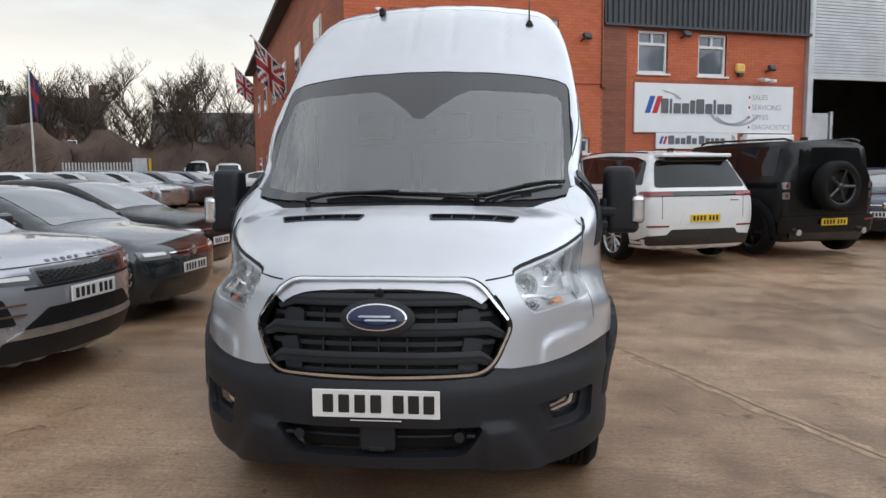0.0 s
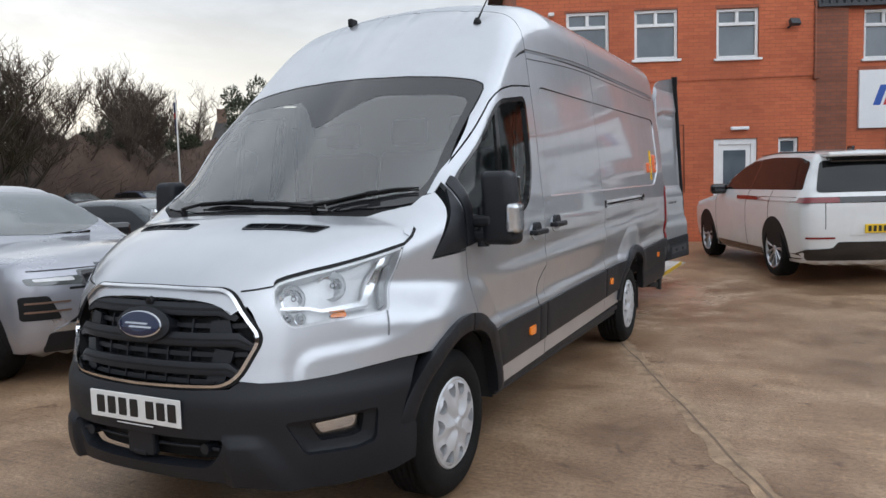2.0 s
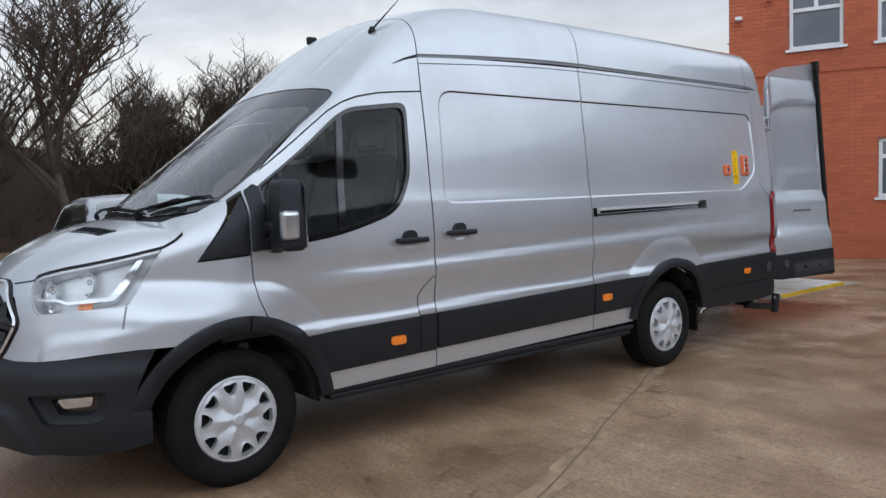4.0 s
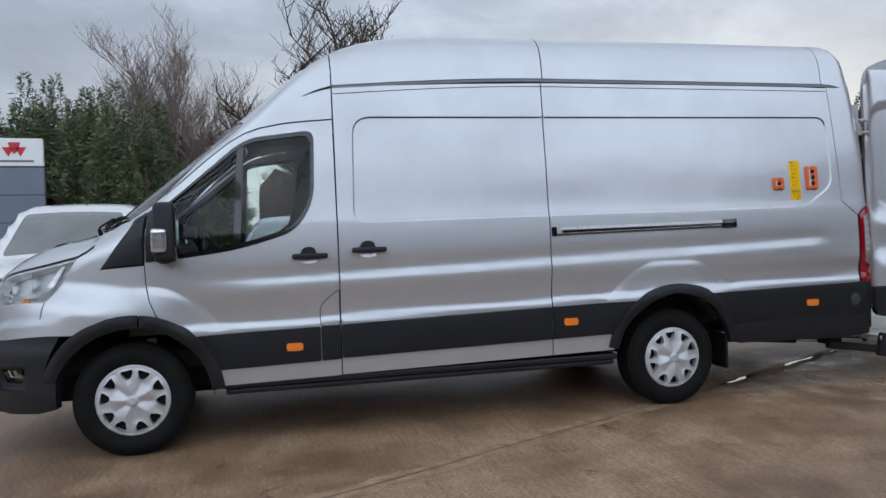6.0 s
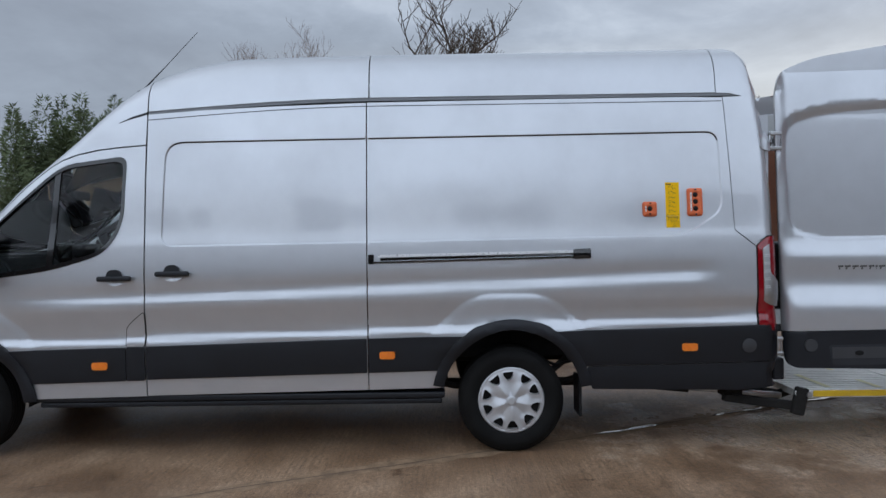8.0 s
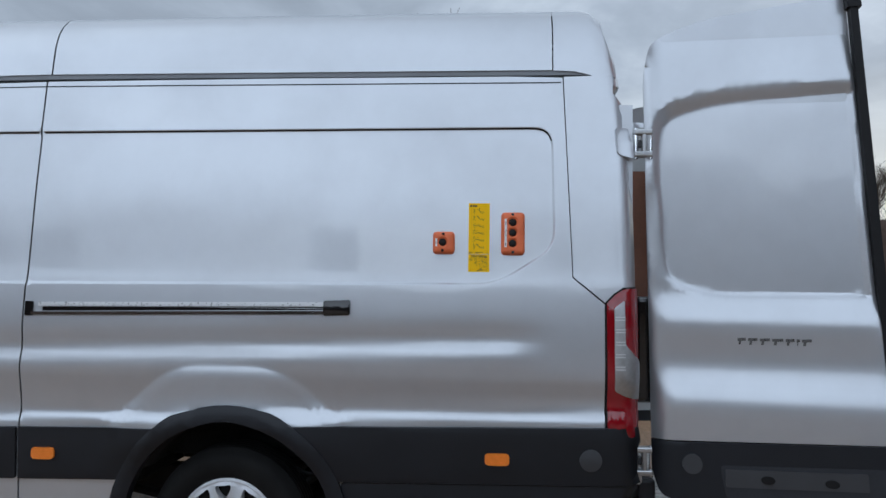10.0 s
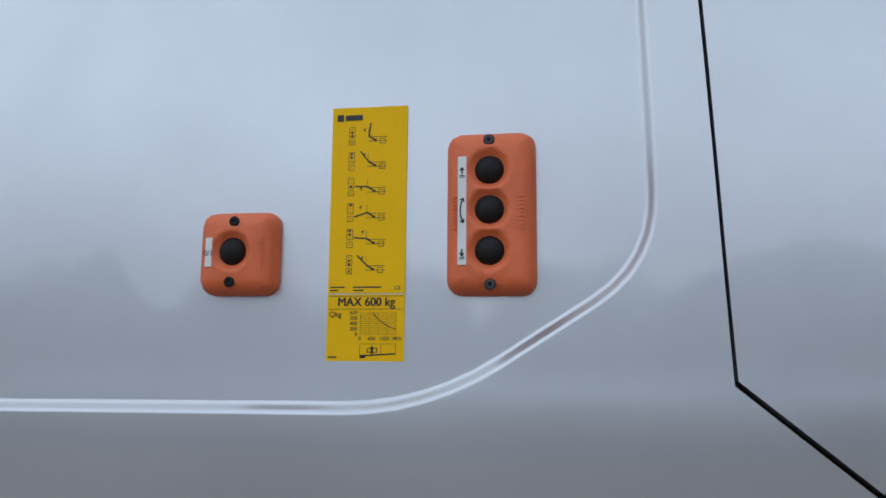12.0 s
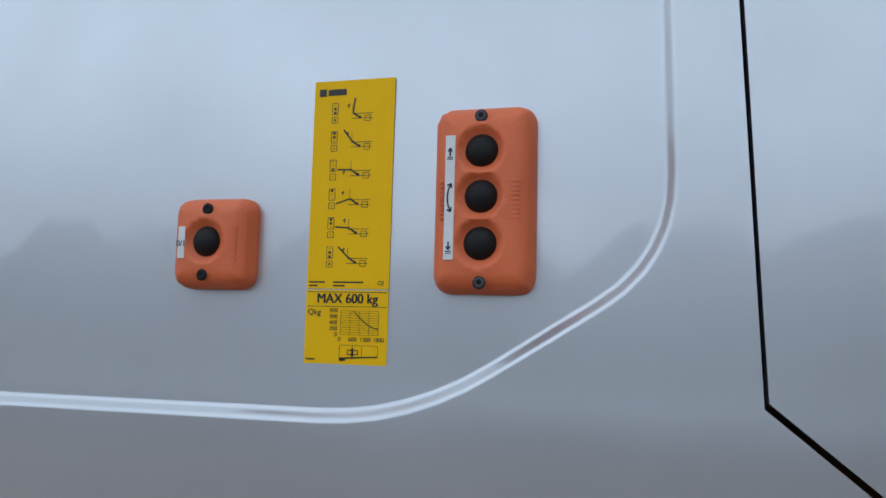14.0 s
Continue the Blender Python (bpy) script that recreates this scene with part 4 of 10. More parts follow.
# windscreen
half = [(0.0, 1.655), (0.25, 1.663), (0.5, 1.695), (0.7, 1.727), (0.785, 1.738), (0.838, 1.73), (0.855, 1.70), (0.853, 1.5), (0.853, 1.3), (0.853, 1.12), (0.85, 1.03),
        (0.825, 0.965), (0.75, 0.905), (0.64, 0.852), (0.45, 0.80), (0.25, 0.772), (0.0, 0.762)]
screen_outline = half[:-1] + [(-x, y) for x, y in half[::-1]][:-1]
ghalf = [(0.0, 1.29), (0.03, 1.30), (0.10, 1.38), (0.2, 1.475), (0.28, 1.53), (0.5, 1.56), (0.72, 1.612), (0.785, 1.615), (0.812, 1.585), (0.815, 1.4), (0.812, 1.15), (0.80, 1.04), (0.765, 0.985),
         (0.64, 0.905), (0.45, 0.855), (0.25, 0.825), (0.0, 0.815)]
glass_outline = ghalf[:-1] + [(-x, y) for x, y in ghalf[::-1]][:-1]
screen = part("windscreen", van_skin.skin(screen_outline, "top", [glass_outline], 0.05, -0.004, 0.008), M["frit"], van, "dark-bordered windscreen with a sensor patch")
pane = part("screen_pane", van_skin.skin(glass_outline, "top", (), 0.06, -0.005, 0), M["screen"], screen, "clear windscreen glass")
pane.visible_shadow = False

# bonnet
B_SIDE = [(0.892, 0.778), (0.895, 0.86), (0.872, 1.0)]
B_FRONT = [(0.0, 0.075), (0.2, 0.078), (0.42, 0.095), (0.485, 0.135), (0.535, 0.196), (0.575, 0.250), (0.650, 0.338), (0.728, 0.446), (0.803, 0.566), (0.868, 0.700)]
bhalf = B_FRONT + B_SIDE + [(0.835, 0.95), (0.74, 0.87), (0.64, 0.80), (0.5, 0.745), (0.4, 0.715), (0.2, 0.68), (0.0, 0.67)]
vent_r = rounded([(0.165, 0.462), (0.545, 0.512), (0.576, 0.597), (0.152, 0.538)], 0.018, 4)
vent_l = [(-x, y) for x, y in vent_r][::-1]
bonnet = part("bonnet", van_skin.skin(bhalf[:-1] + [(-x, y) for x, y in bhalf[::-1]][:-1], "top", [vent_r, vent_l], 0.045, 0.0, 0.03), M["silver"], van, "silver bonnet with two slotted vents")
for vo in (vent_r, vent_l):
    vt = part("bonnet_vent", van_skin.skin(vo, "top", (), 0.05, -0.014, 0), M["black"], bonnet, "black slotted bonnet vent")
    c = np.mean(vo, 0)
    inner = [tuple(c + (np.array(q) - c) * np.array([0.95, 0.72])) for q in vo]
    part("vent_frame", van_skin.skin(vo, "top", [inner], 0.03, 0.003, 0.015), M["plastic"], vt)
    s = 1 if c[0] > 0 else -1
    for k in range(3):
        f = (k + 1) / 4
        xa, ya, xb, yb = 0.165 + 0.38 * f, 0.462 + 0.05 * f, 0.152 + 0.424 * f, 0.538 + 0.059 * f
        quad = [(s * (xa - 0.004), ya), (s * (xa + 0.004), ya), (s * (xb + 0.004), yb), (s * (xb - 0.004), yb)]
        part("vent_rib", van_skin.skin(quad, "top", (), 0.03, 0.0, 0.012), M["plastic"], vt)
    for k in range(2):
        f = 0.36 + 0.28 * k
        quad = [(s * 0.165, 0.462 + 0.076 * f), (s * 0.555, 0.512 + 0.085 * f), (s * 0.555, 0.515 + 0.085 * f), (s * 0.165, 0.465 + 0.076 * f)]
        part("vent_rib", van_skin.skin(quad, "top", (), 0.05, -0.005, 0.004), M["plastic"], vt)
# shut line round the bonnet
top_edge = [(34.9, 1.124), (35.6, 1.137), (38.0, 1.150), (44.0, 1.170), (52.3, 1.191), (60.0, 1.213), (67.0, 1.236), (72.4, 1.254), (76.0, 1.285), (78.5, 1.318)]
seam = [(g, z + 0.007) for g, z in top_edge] + [(g, z - 0.006) for g, z in top_edge[::-1]]
thin = [(27.0, 1.105), (31.0, 1.112), (34.9, 1.121), (34.9, 1.116), (31.0, 1.107), (27.0, 1.100)]
for mir in (False, True):
    for o in (seam, thin):
        part("shut_line", van_skin.skin(o, "round", (), 0.03, 0.003, 0.004, mir), M["black"], bonnet, "dark bonnet shut line")
both_cowl = [(0.835, 0.954), (0.74, 0.874), (0.64, 0.804), (0.5, 0.749), (0.4, 0.719), (0.2, 0.684), (0.0, 0.674), (0.0, 0.758), (0.25, 0.768), (0.45, 0.796), (0.64, 0.848), (0.75, 0.90), (0.825, 0.96)]
for mir in (False, True):
    part("cowl_strip", van_skin.skin(both_cowl, "top", (), 0.05, -0.012, 0.02, mir), M["black"], van, "black scuttle strip below the screen")

# front wings and nose panel
HEAD = [(34.6, 1.094, 0.03), (35.5, 1.130, 0.02), (38.0, 1.143, 0.02), (44.0, 1.163, 0.05), (52.3, 1.184, 0.05), (60.0, 1.206, 0.05), (67.0, 1.228, 0.03), (72.2, 1.246, 0.008), (69.4, 1.165, 0.04), (65.3, 1.06, 0.04),
        (62.6, 0.983, 0.02), (57.0, 0.976, 0.04), (48.5, 0.966, 0.04), (39.0, 0.949, 0.02), (37.0, 0.976, 0.02), (34.9, 1.049, 0.03)]
HEAD_R = [(a, b) for a, b in rounded([(h[0] / 40, h[1], h[2]) for h in HEAD], 0.03, 6)]
HEAD_R = [(a * 40, b) for a, b in HEAD_R]
def wing_outline():
    g0 = xz_round([(0.43, 1.098), (0.50, 1.02), (0.548, 0.925), (0.50, 0.80), (0.475, 0.752)])
    low = xz_round([(0.55, 0.742), (0.66, 0.742), (0.76, 0.752)]) + yz_round([(0.42, 0.772), (0.55, 0.782), (0.63, 0.782)])
    ar = yz_round([(WHEEL_F[0] + 0.535 * math.cos(radians(a)), WHEEL_F[1] + 0.535 * math.sin(radians(a))) for a in (125, 115, 105, 95, 85, 76)])
    back = yz_round([(1.183, 0.872), (1.144, 0.97), (1.126, 1.08), (1.122, 1.19), (0.86, 1.172), (1.03, 1.41), (1.06, 1.478), (1.0, 1.462)])
    top = yz_round([(0.90, 1.405), (0.80, 1.335), (0.76, 1.303)])
    hl = [(h[0], h[1]) for h in HEAD]
    top2 = [(75.5, 1.285), (72.0, 1.256), (67.0, 1.239), (60.0, 1.217), (52.0, 1.200), (44.0, 1.180), (38.0, 1.162), (34.4, 1.140)]
    return g0 + low + ar + back + top + top2


wing_line = curve([(38, 0.66), (39.5, 0.77), (41, 0.820), (44, 0.845), (52, 0.86), (62, 0.876), (72, 0.90), (90, 0.91)])


def wing_swage(p):
    """The raised corner under the headlamp."""
    deg = np.degrees(np.arctan2(np.abs(p[:, 0]), 1.0 - p[:, 1]))
    zc = wing_line(np.clip(deg, 38, 90))
    return 0.008 * (1 - sstep(zc - 0.018, zc + 0.018, p[:, 2])) * sstep(38.5, 41, deg) * (1 - sstep(56, 72, deg))


wing_pair = []
for mir in (False, True):
    w = part("front_wing", van_skin.skin(wing_outline(), "round", [HEAD_R], 0.018, 0, 0.03, mir, hollow=wing_swage), M["silver"], van, "silver front wing and nose corner")
    wing_pair.append(w)
    part("wing_seam", van_skin.skin([(62.0, 0.986), (60.4, 0.775), (60.9, 0.775), (62.5, 0.986)], "round", (), 0.03, 0.0015, 0.003, mir), M["gutter"], w)

# ---- the van: lamps, grille, bumper ----
def round_fillet(pts, r=0.03, seg=5):
    """Rounds the corners of a (degrees, z) outline."""
    return [(a * 40, b) for a, b in rounded([(p[0] / 40, p[1], *p[2:]) for p in pts], r, seg)]


def round_grow(loop, d):
    q = offset_loop([(a / 40, b) for a, b in loop], d, 0.02)[:-1]
    return [(a * 40, b) for a, b in q]


for mir in (False, True):
    w = wing_pair[1 if mir else 0]
    hl = part("headlamp", van_skin.skin(HEAD_R, "round", (), 0.04, -0.075, 0, mir), M["lamp_inner"], w, "clear headlamp with bright reflectors")
    small = round_grow(HEAD_R, -0.010)
    part("lamp_bezel", van_skin.skin(HEAD_R, "round", [small], 0.03, -0.004, 0.06, mir), M["lamp_inner"], hl)
    ln = part("lamp_lens", van_skin.skin(HEAD_R, "round", (), 0.05, 0.002, 0, mir), M["lens"], hl, "clear lamp lens")
    ln.visible_shadow = False
    part("lamp_seal", van_skin.skin(round_grow(HEAD_R, 0.007), "round", [HEAD_R], 0.03, -0.001, 0.02, mir), M["black"], hl)
    for (x, z, r, mt) in ((0.628, 1.082, 0.056, "chrome"), (0.735, 1.108, 0.062, "chrome"), (0.625, 0.990, 0.024, ""), (0.668, 0.990, 0.024, "")):
        p = van_skin.put([(x, z)], "front")[0]
        n = van_skin.normal(p[None])[0]
        d = np.array([0.25, -0.96, 0.05])
        o = p - n * 0.055
        bowl = lathe([(0.008, 0.0), (r * 0.5, 0.004), (r * 0.8, 0.016), (r, 0.040), (r * 1.04, 0.040)], 28, "z")
        mtx = Matrix.Translation(o - d * 0.02) @ Vector(d).to_track_quat("Z", "Y").to_matrix().to_4x4()
        bowl.transform(mtx)
        if mir:
            bowl.transform(Matrix.Diagonal((-1, 1, 1, 1)))
            bowl.flip_normals()
        part("reflector", bowl, M["lamp_chrome"], hl, "round lamp reflector")
        b = bmesh.new()
        bmesh.ops.create_uvsphere(b, u_segments=12, v_segments=8, radius=0.012, matrix=Matrix.Translation(Vector(o) + Vector(d) * 0.008))
        if mir:
            bmesh.ops.transform(b, matrix=Matrix.Diagonal((-1, 1, 1, 1)), verts=b.verts)
        part("bulb", b, M["lens"], hl, smooth=True)
    strip = round_fillet([(36.2, 1.040), (43.0, 1.040), (46.0, 1.026), (57.0, 1.046), (61.0, 1.120), (64.5, 1.200), (66.3, 1.205), (63.0, 1.105), (58.5, 1.026), (46.0, 1.012), (43.0, 1.026), (36.2, 1.028)], 0.006, 3)
    part("lamp_divider", van_skin.skin(strip, "round", (), 0.03, -0.02, 0.03, mir), M["lamp_chrome"], hl)
    ind = round_fillet([(48.5, 0.990), (52.5, 0.996), (52.5, 1.018), (48.5, 1.012)], 0.008, 3)
    part("indicator_bulb", van_skin.skin(ind, "round", (), 0.03, -0.045, 0.02, mir), M["amber"], hl, "amber indicator bulb")
    side = round_fillet([(66.0, 1.16), (68.2, 1.17), (64.2, 1.03), (61.5, 1.01)], 0.012, 3)
    part("lamp_reflex", van_skin.skin(side, "round", (), 0.03, -0.03, 0.02, mir), M["steel"], hl)

# grille
GR = rounded([(0.0, 1.112, 0), (0.40, 1.108, 0.07), (0.545, 0.922, 0.05), (0.455, 0.732, 0.08), (0.0, 0.722, 0)], 0.05, 6)
GR_FULL = [q for q in GR] + [(-x, z) for x, z in GR[::-1] if abs(x) > 1e-6]
gc = np.array([0.0, 0.917])
GR_IN = offset_loop(GR_FULL, -0.008, 0.012)[:-1]
grille = part("grille", van_skin.skin([tuple(gc + (np.array(q) - gc) * 1.0) for q in GR_FULL], "front", (), 0.05, -0.07, 0), M["black"], van, "black three-bar grille with a chrome surround")
part("grille_surround", van_skin.skin([tuple(gc + (np.array(q) - gc) * np.array([1.008, 1.015])) for q in GR_FULL], "front", [GR_IN], 0.02, 0.012, 0.014, crown=0.006), M["chrome"], grille, "chrome grille surround")
part("grille_seal", van_skin.skin([tuple(gc + (np.array(q) - gc) * np.array([1.03, 1.055])) for q in GR_FULL], "front", [[tuple(gc + (np.array(q) - gc) * np.array([1.008, 1.015])) for q in GR_FULL]], 0.03, 0.002, 0.04), M["black"], grille)


def grille_bar(z, x0, h):
    """A wide bar with two lips, its ends turned down."""
    e = 0.075
    out = rounded([(-x0, z - 0.030), (-x0 + e, z + h * 0.5), (x0 - e, z + h * 0.5), (x0, z - 0.030), (x0 - 0.012, z - h * 0.5 - 0.022), (x0 - e - 0.01, z - h * 0.5), (-x0 + e + 0.01, z - h * 0.5), (-x0 + 0.012, z - h * 0.5 - 0.022)], 0.008, 3)
    part("grille_bar", van_skin.skin(out, "front", (), 0.02, -0.008, 0.03, crown=0.006), M["plastic"], grille)
    line = [(-x0 + e, z + 0.004), (x0 - e, z + 0.004), (x0 - 0.03, z - 0.018), (x0 - 0.03, z - 0.027), (x0 - e, z - 0.005), (-x0 + e, z - 0.005), (-x0 + 0.03, z - 0.027), (-x0 + 0.03, z - 0.018)]
    part("bar_groove", van_skin.skin(line, "front", (), 0.03, -0.001, 0.004), M["black"], grille)


grille_bar(1.036, 0.452, 0.050)
grille_bar(0.915, 0.532, 0.054)
grille_bar(0.800, 0.498, 0.050)
for z, x0 in ((0.972, 0.48), (0.856, 0.49), (0.748, 0.42)):
    part("grille_slat", van_skin.skin([(-x0, z + 0.010), (x0, z + 0.010), (x0, z - 0.010), (-x0, z - 0.010)], "front", (), 0.05, -0.035, 0.03), M["plastic"], grille)
for k in range(7):
    x = -0.36 + 0.12 * k
    for z0, z1 in ((1.04, 1.085), (0.925, 1.0), (0.815, 0.88), (0.74, 0.775)):
        part("grille_rib", van_skin.skin([(x - 0.004, z0), (x + 0.004, z0), (x + 0.004, z1), (x - 0.004, z1)], "front", (), 0.04, -0.030, 0.03), M["plastic"], grille)
for s in (-1, 1):
    part("grille_block", van_skin.skin(rounded([(s * 0.33, 0.99), (s * 0.41, 1.0), (s * 0.43, 0.93), (s * 0.33, 0.93)], 0.008, 2), "front", (), 0.05, -0.022, 0.03), M["plastic"], grille)
    part("grille_block", van_skin.skin(rounded([(s * 0.36, 0.88), (s * 0.44, 0.87), (s * 0.41, 0.75), (s * 0.33, 0.75)], 0.008, 2), "front", (), 0.05, -0.022, 0.03), M["plastic"], grille)

# oval badge and bonnet lock
def oval(cx, cz, a, b, n=40):
    return [(cx + a * math.cos(2 * math.pi * i / n), cz + b * math.sin(2 * math.pi * i / n)) for i in range(n)]


bd = part("badge_plinth", van_skin.skin(oval(0, 0.962, 0.155, 0.072), "front", (), 0.03, 0.010, 0.07, crown=0.008), M["plastic"], grille)
part("badge", van_skin.skin(oval(0, 0.962, 0.124, 0.052), "front", (), 0.02, 0.024, 0.012, crown=0.006), M["chrome"], grille, "blue oval badge with a bright rim")
part("badge", van_skin.skin(oval(0, 0.962, 0.117, 0.0465), "front", (), 0.02, 0.030, 0.006, crown=0.004), M["blue_badge"], grille)
for x0, x1, z in ((-0.075, 0.055, 0.966), (-0.050, 0.078, 0.952)):
    part("badge_emblem", van_skin.skin(rounded([(x0, z - 0.003), (x1, z - 0.003), (x1 + 0.006, z + 0.004), (x0 + 0.006, z + 0.004)], 0.003, 2), "front", (), 0.02, 0.0352, 0.002), M["chrome"], grille, "plain bright bar")
lock = van_skin.put([(0.0, 1.058)], "front")[0]
part("bonnet_lock", cyl_bm((0, lock[1] + 0.03, 1.058), (0, lock[1] - 0.006, 1.055), 0.022, 0.019, 24), M["plastic"], grille, smooth=False)
part("lock_slot", cyl_bm((0, lock[1] + 0.03, 1.058), (0, lock[1] - 0.009, 1.054), 0.009, 0.008, 16), M["black"], grille)

# front bumper
BUMP_TOP = xz_round([(0.0, 0.712), (0.25, 0.714), (0.44, 0.722), (0.482, 0.752), (0.55, 0.742), (0.66, 0.742), (0.76, 0.750)]) + yz_round([(0.42, 0.768), (0.55, 0.778), (0.625, 0.777)])
BUMP_END = yz_round([(0.585, 0.70), (0.545, 0.60), (0.52, 0.50), (0.60, 0.49), (0.60, 0.34)])
BUMP_LOW = yz_round([(0.50, 0.315)]) + xz_round([(0.74, 0.30), (0.62, 0.315), (0.5, 0.34), (0.3, 0.352), (0.0, 0.355)])
FOG = round_fillet([(36.2, 0.583), (57.2, 0.600), (56.4, 0.462), (52.0, 0.442), (40.5, 0.443)], 0.03, 5)
INTAKE_H = rounded([(0.0, 0.528, 0), (0.425, 0.524, 0.02), (0.395, 0.46, 0.03), (0.35, 0.408, 0.04), (0.0, 0.402, 0)], 0.03, 5)
bo = [(a, b) for a, b, *_ in BUMP_TOP + BUMP_END + BUMP_LOW]
bump_outline = bo[1:-1] + [(-a, b) for a, b in bo[::-1]]
bump_outline = [bo[0]] + bo[1:-1] + [bo[-1]] + [(-a, b) for a, b in bo[1:-1][::-1]]
intake = [(a, b) for a, b in xz_round(INTAKE_H)]
intake_full = intake + [(-a, b) for a, b in intake[1:-1][::-1]]


def bumper_form(p):
    """Swells the bumper between the line of the paint and its lower edge, with a step under the number plate."""
    x, z = np.abs(p[:, 0]), p[:, 2]
    h = 0.016 * (1 - sstep(0.66, 0.745, z))
    h = h + 0.010 * (1 - sstep(0.40, 0.56, z))
    pod = sstep(0.40, 0.44, x) * (1 - sstep(0.50, 0.60, x + 0.55 * (z - 0.50))) * (1 - sstep(0.515, 0.535, z))
    return h + 0.024 * pod


bumper = part("front_bumper", van_skin.skin(bump_outline, "round", [FOG, [(-a, b) for a, b in FOG[::-1]], intake_full], 0.022, 0.006, 0.06, hollow=bumper_form), M["plastic"], van, "grey-black textured front bumper")
part("lower_intake", van_skin.skin(intake_full, "round", (), 0.05, -0.05, 0), M["black"], bumper, "black lower air intake")
ym = float(van_skin.put([(0.0, 0.47)], "front")[0][1])
part("intake_bar", tube([(-0.37, ym + 0.055, 0.475), (-0.2, ym + 0.03, 0.472), (0, ym + 0.02, 0.47), (0.2, ym + 0.03, 0.472), (0.37, ym + 0.055, 0.475)], 0.008, 8), M["plastic"], bumper)
part("intake_cover", box_bm(-0.075, 0.075, ym - 0.012, ym + 0.03, 0.418, 0.532, 0.012), M["plastic"], bumper)
part("intake_cover", box_bm(-0.035, 0.035, ym - 0.016, ym + 0.03, 0.418, 0.44, 0.005), M["plastic"], bumper)
for s in (-1, 1):
    part("tow_cap", cyl_bm((s * 0.335, ym + 0.07, 0.477), (s * 0.335, ym + 0.015, 0.477), 0.026, 0.022, 16), M["plastic"], bumper)
    part("tow_cap", box_bm(s * 0.36, s * 0.40, ym + 0.03, ym + 0.06, 0.468, 0.486, 0.006), M["plastic"], bumper)
for mir in (False, True):
    bez = part("fog_surround", van_skin.skin(FOG, "round", [round_fillet([(41.5, 0.563), (54.3, 0.578), (53.6, 0.495), (51, 0.482), (43.8, 0.482)], 0.02, 4)], 0.03, 0.0, 0.05, mir, crown=-0.012), M["plastic"], bumper, "plastic fog lamp surround")
    part("fog_recess", van_skin.skin(round_fillet([(40.5, 0.57), (55, 0.583), (54.3, 0.485), (43, 0.475)], 0.02, 4), "round", (), 0.04, -0.045, 0, mir), M["gloss_black"], bumper)
    lamp_o = round_fillet([(42.8, 0.552), (52.8, 0.567), (52.0, 0.520), (44.4, 0.508)], 0.02, 4)
    fl = part("fog_lamp", van_skin.skin(lamp_o, "round", (), 0.03, -0.03, 0.02, mir), M["chrome"], bumper, "clear fog lamp")
    q = part("fog_lens", van_skin.skin(lamp_o, "round", (), 0.03, -0.012, 0, mir), M["lens"], bumper)
    q.visible_shadow = False

# number plate: a white plate whose characters are plain bars
yp = -0.048
plate = tagged(part("number_plate", box_bm(-0.262, 0.262, yp - 0.004, yp + 0.004, 0.566, 0.682, 0.003), M["plate"], bumper), "white number plate with black characters")
part("plate_backing", box_bm(-0.25, 0.25, yp + 0.004, 0.0, 0.575, 0.675, 0.004), M["black"], bumper)
for i, x in enumerate((-0.196, -0.130, -0.064, 0.002, 0.094, 0.156, 0.218)):
    part("plate_bar", box_bm(x - 0.022, x + 0.022, yp - 0.0062, yp - 0.003, 0.588, 0.662, 0.004), M["ink"], plate)
part("plate_strip", box_bm(-0.115, 0.115, yp - 0.002, yp + 0.004, 0.548, 0.562, 0.002), M["black"], bumper)
part("plate_bar", box_bm(-0.105, 0.105, yp - 0.003, yp, 0.553, 0.557), M["white"], plate)

# ---- the van: wheels ----
def tyre_mesh(r=0.356, rim=0.215, w=0.235):
    """A tyre with a rounded shoulder; its outer face lies at x = 0."""
    prof = [(rim - 0.012, -0.030), (rim + 0.006, -0.010), (rim + 0.03, 0.004), (rim + 0.07, 0.010), (rim + 0.10, 0.004), (r - 0.022, -0.012), (r - 0.006, -0.030)]
    for k in range(6):
        c = -0.036 - (w - 0.072) * k / 5
        if k < 5:
            prof += [(r, c), (r, c - 0.024), (r - 0.008, c - 0.027), (r - 0.008, c - 0.031)]
        else:
            prof += [(r, c)]
    prof += [(r - 0.02, -w + 0.012), (rim + 0.07, -w), (rim, -w + 0.02)]
    return lathe(prof, 64)


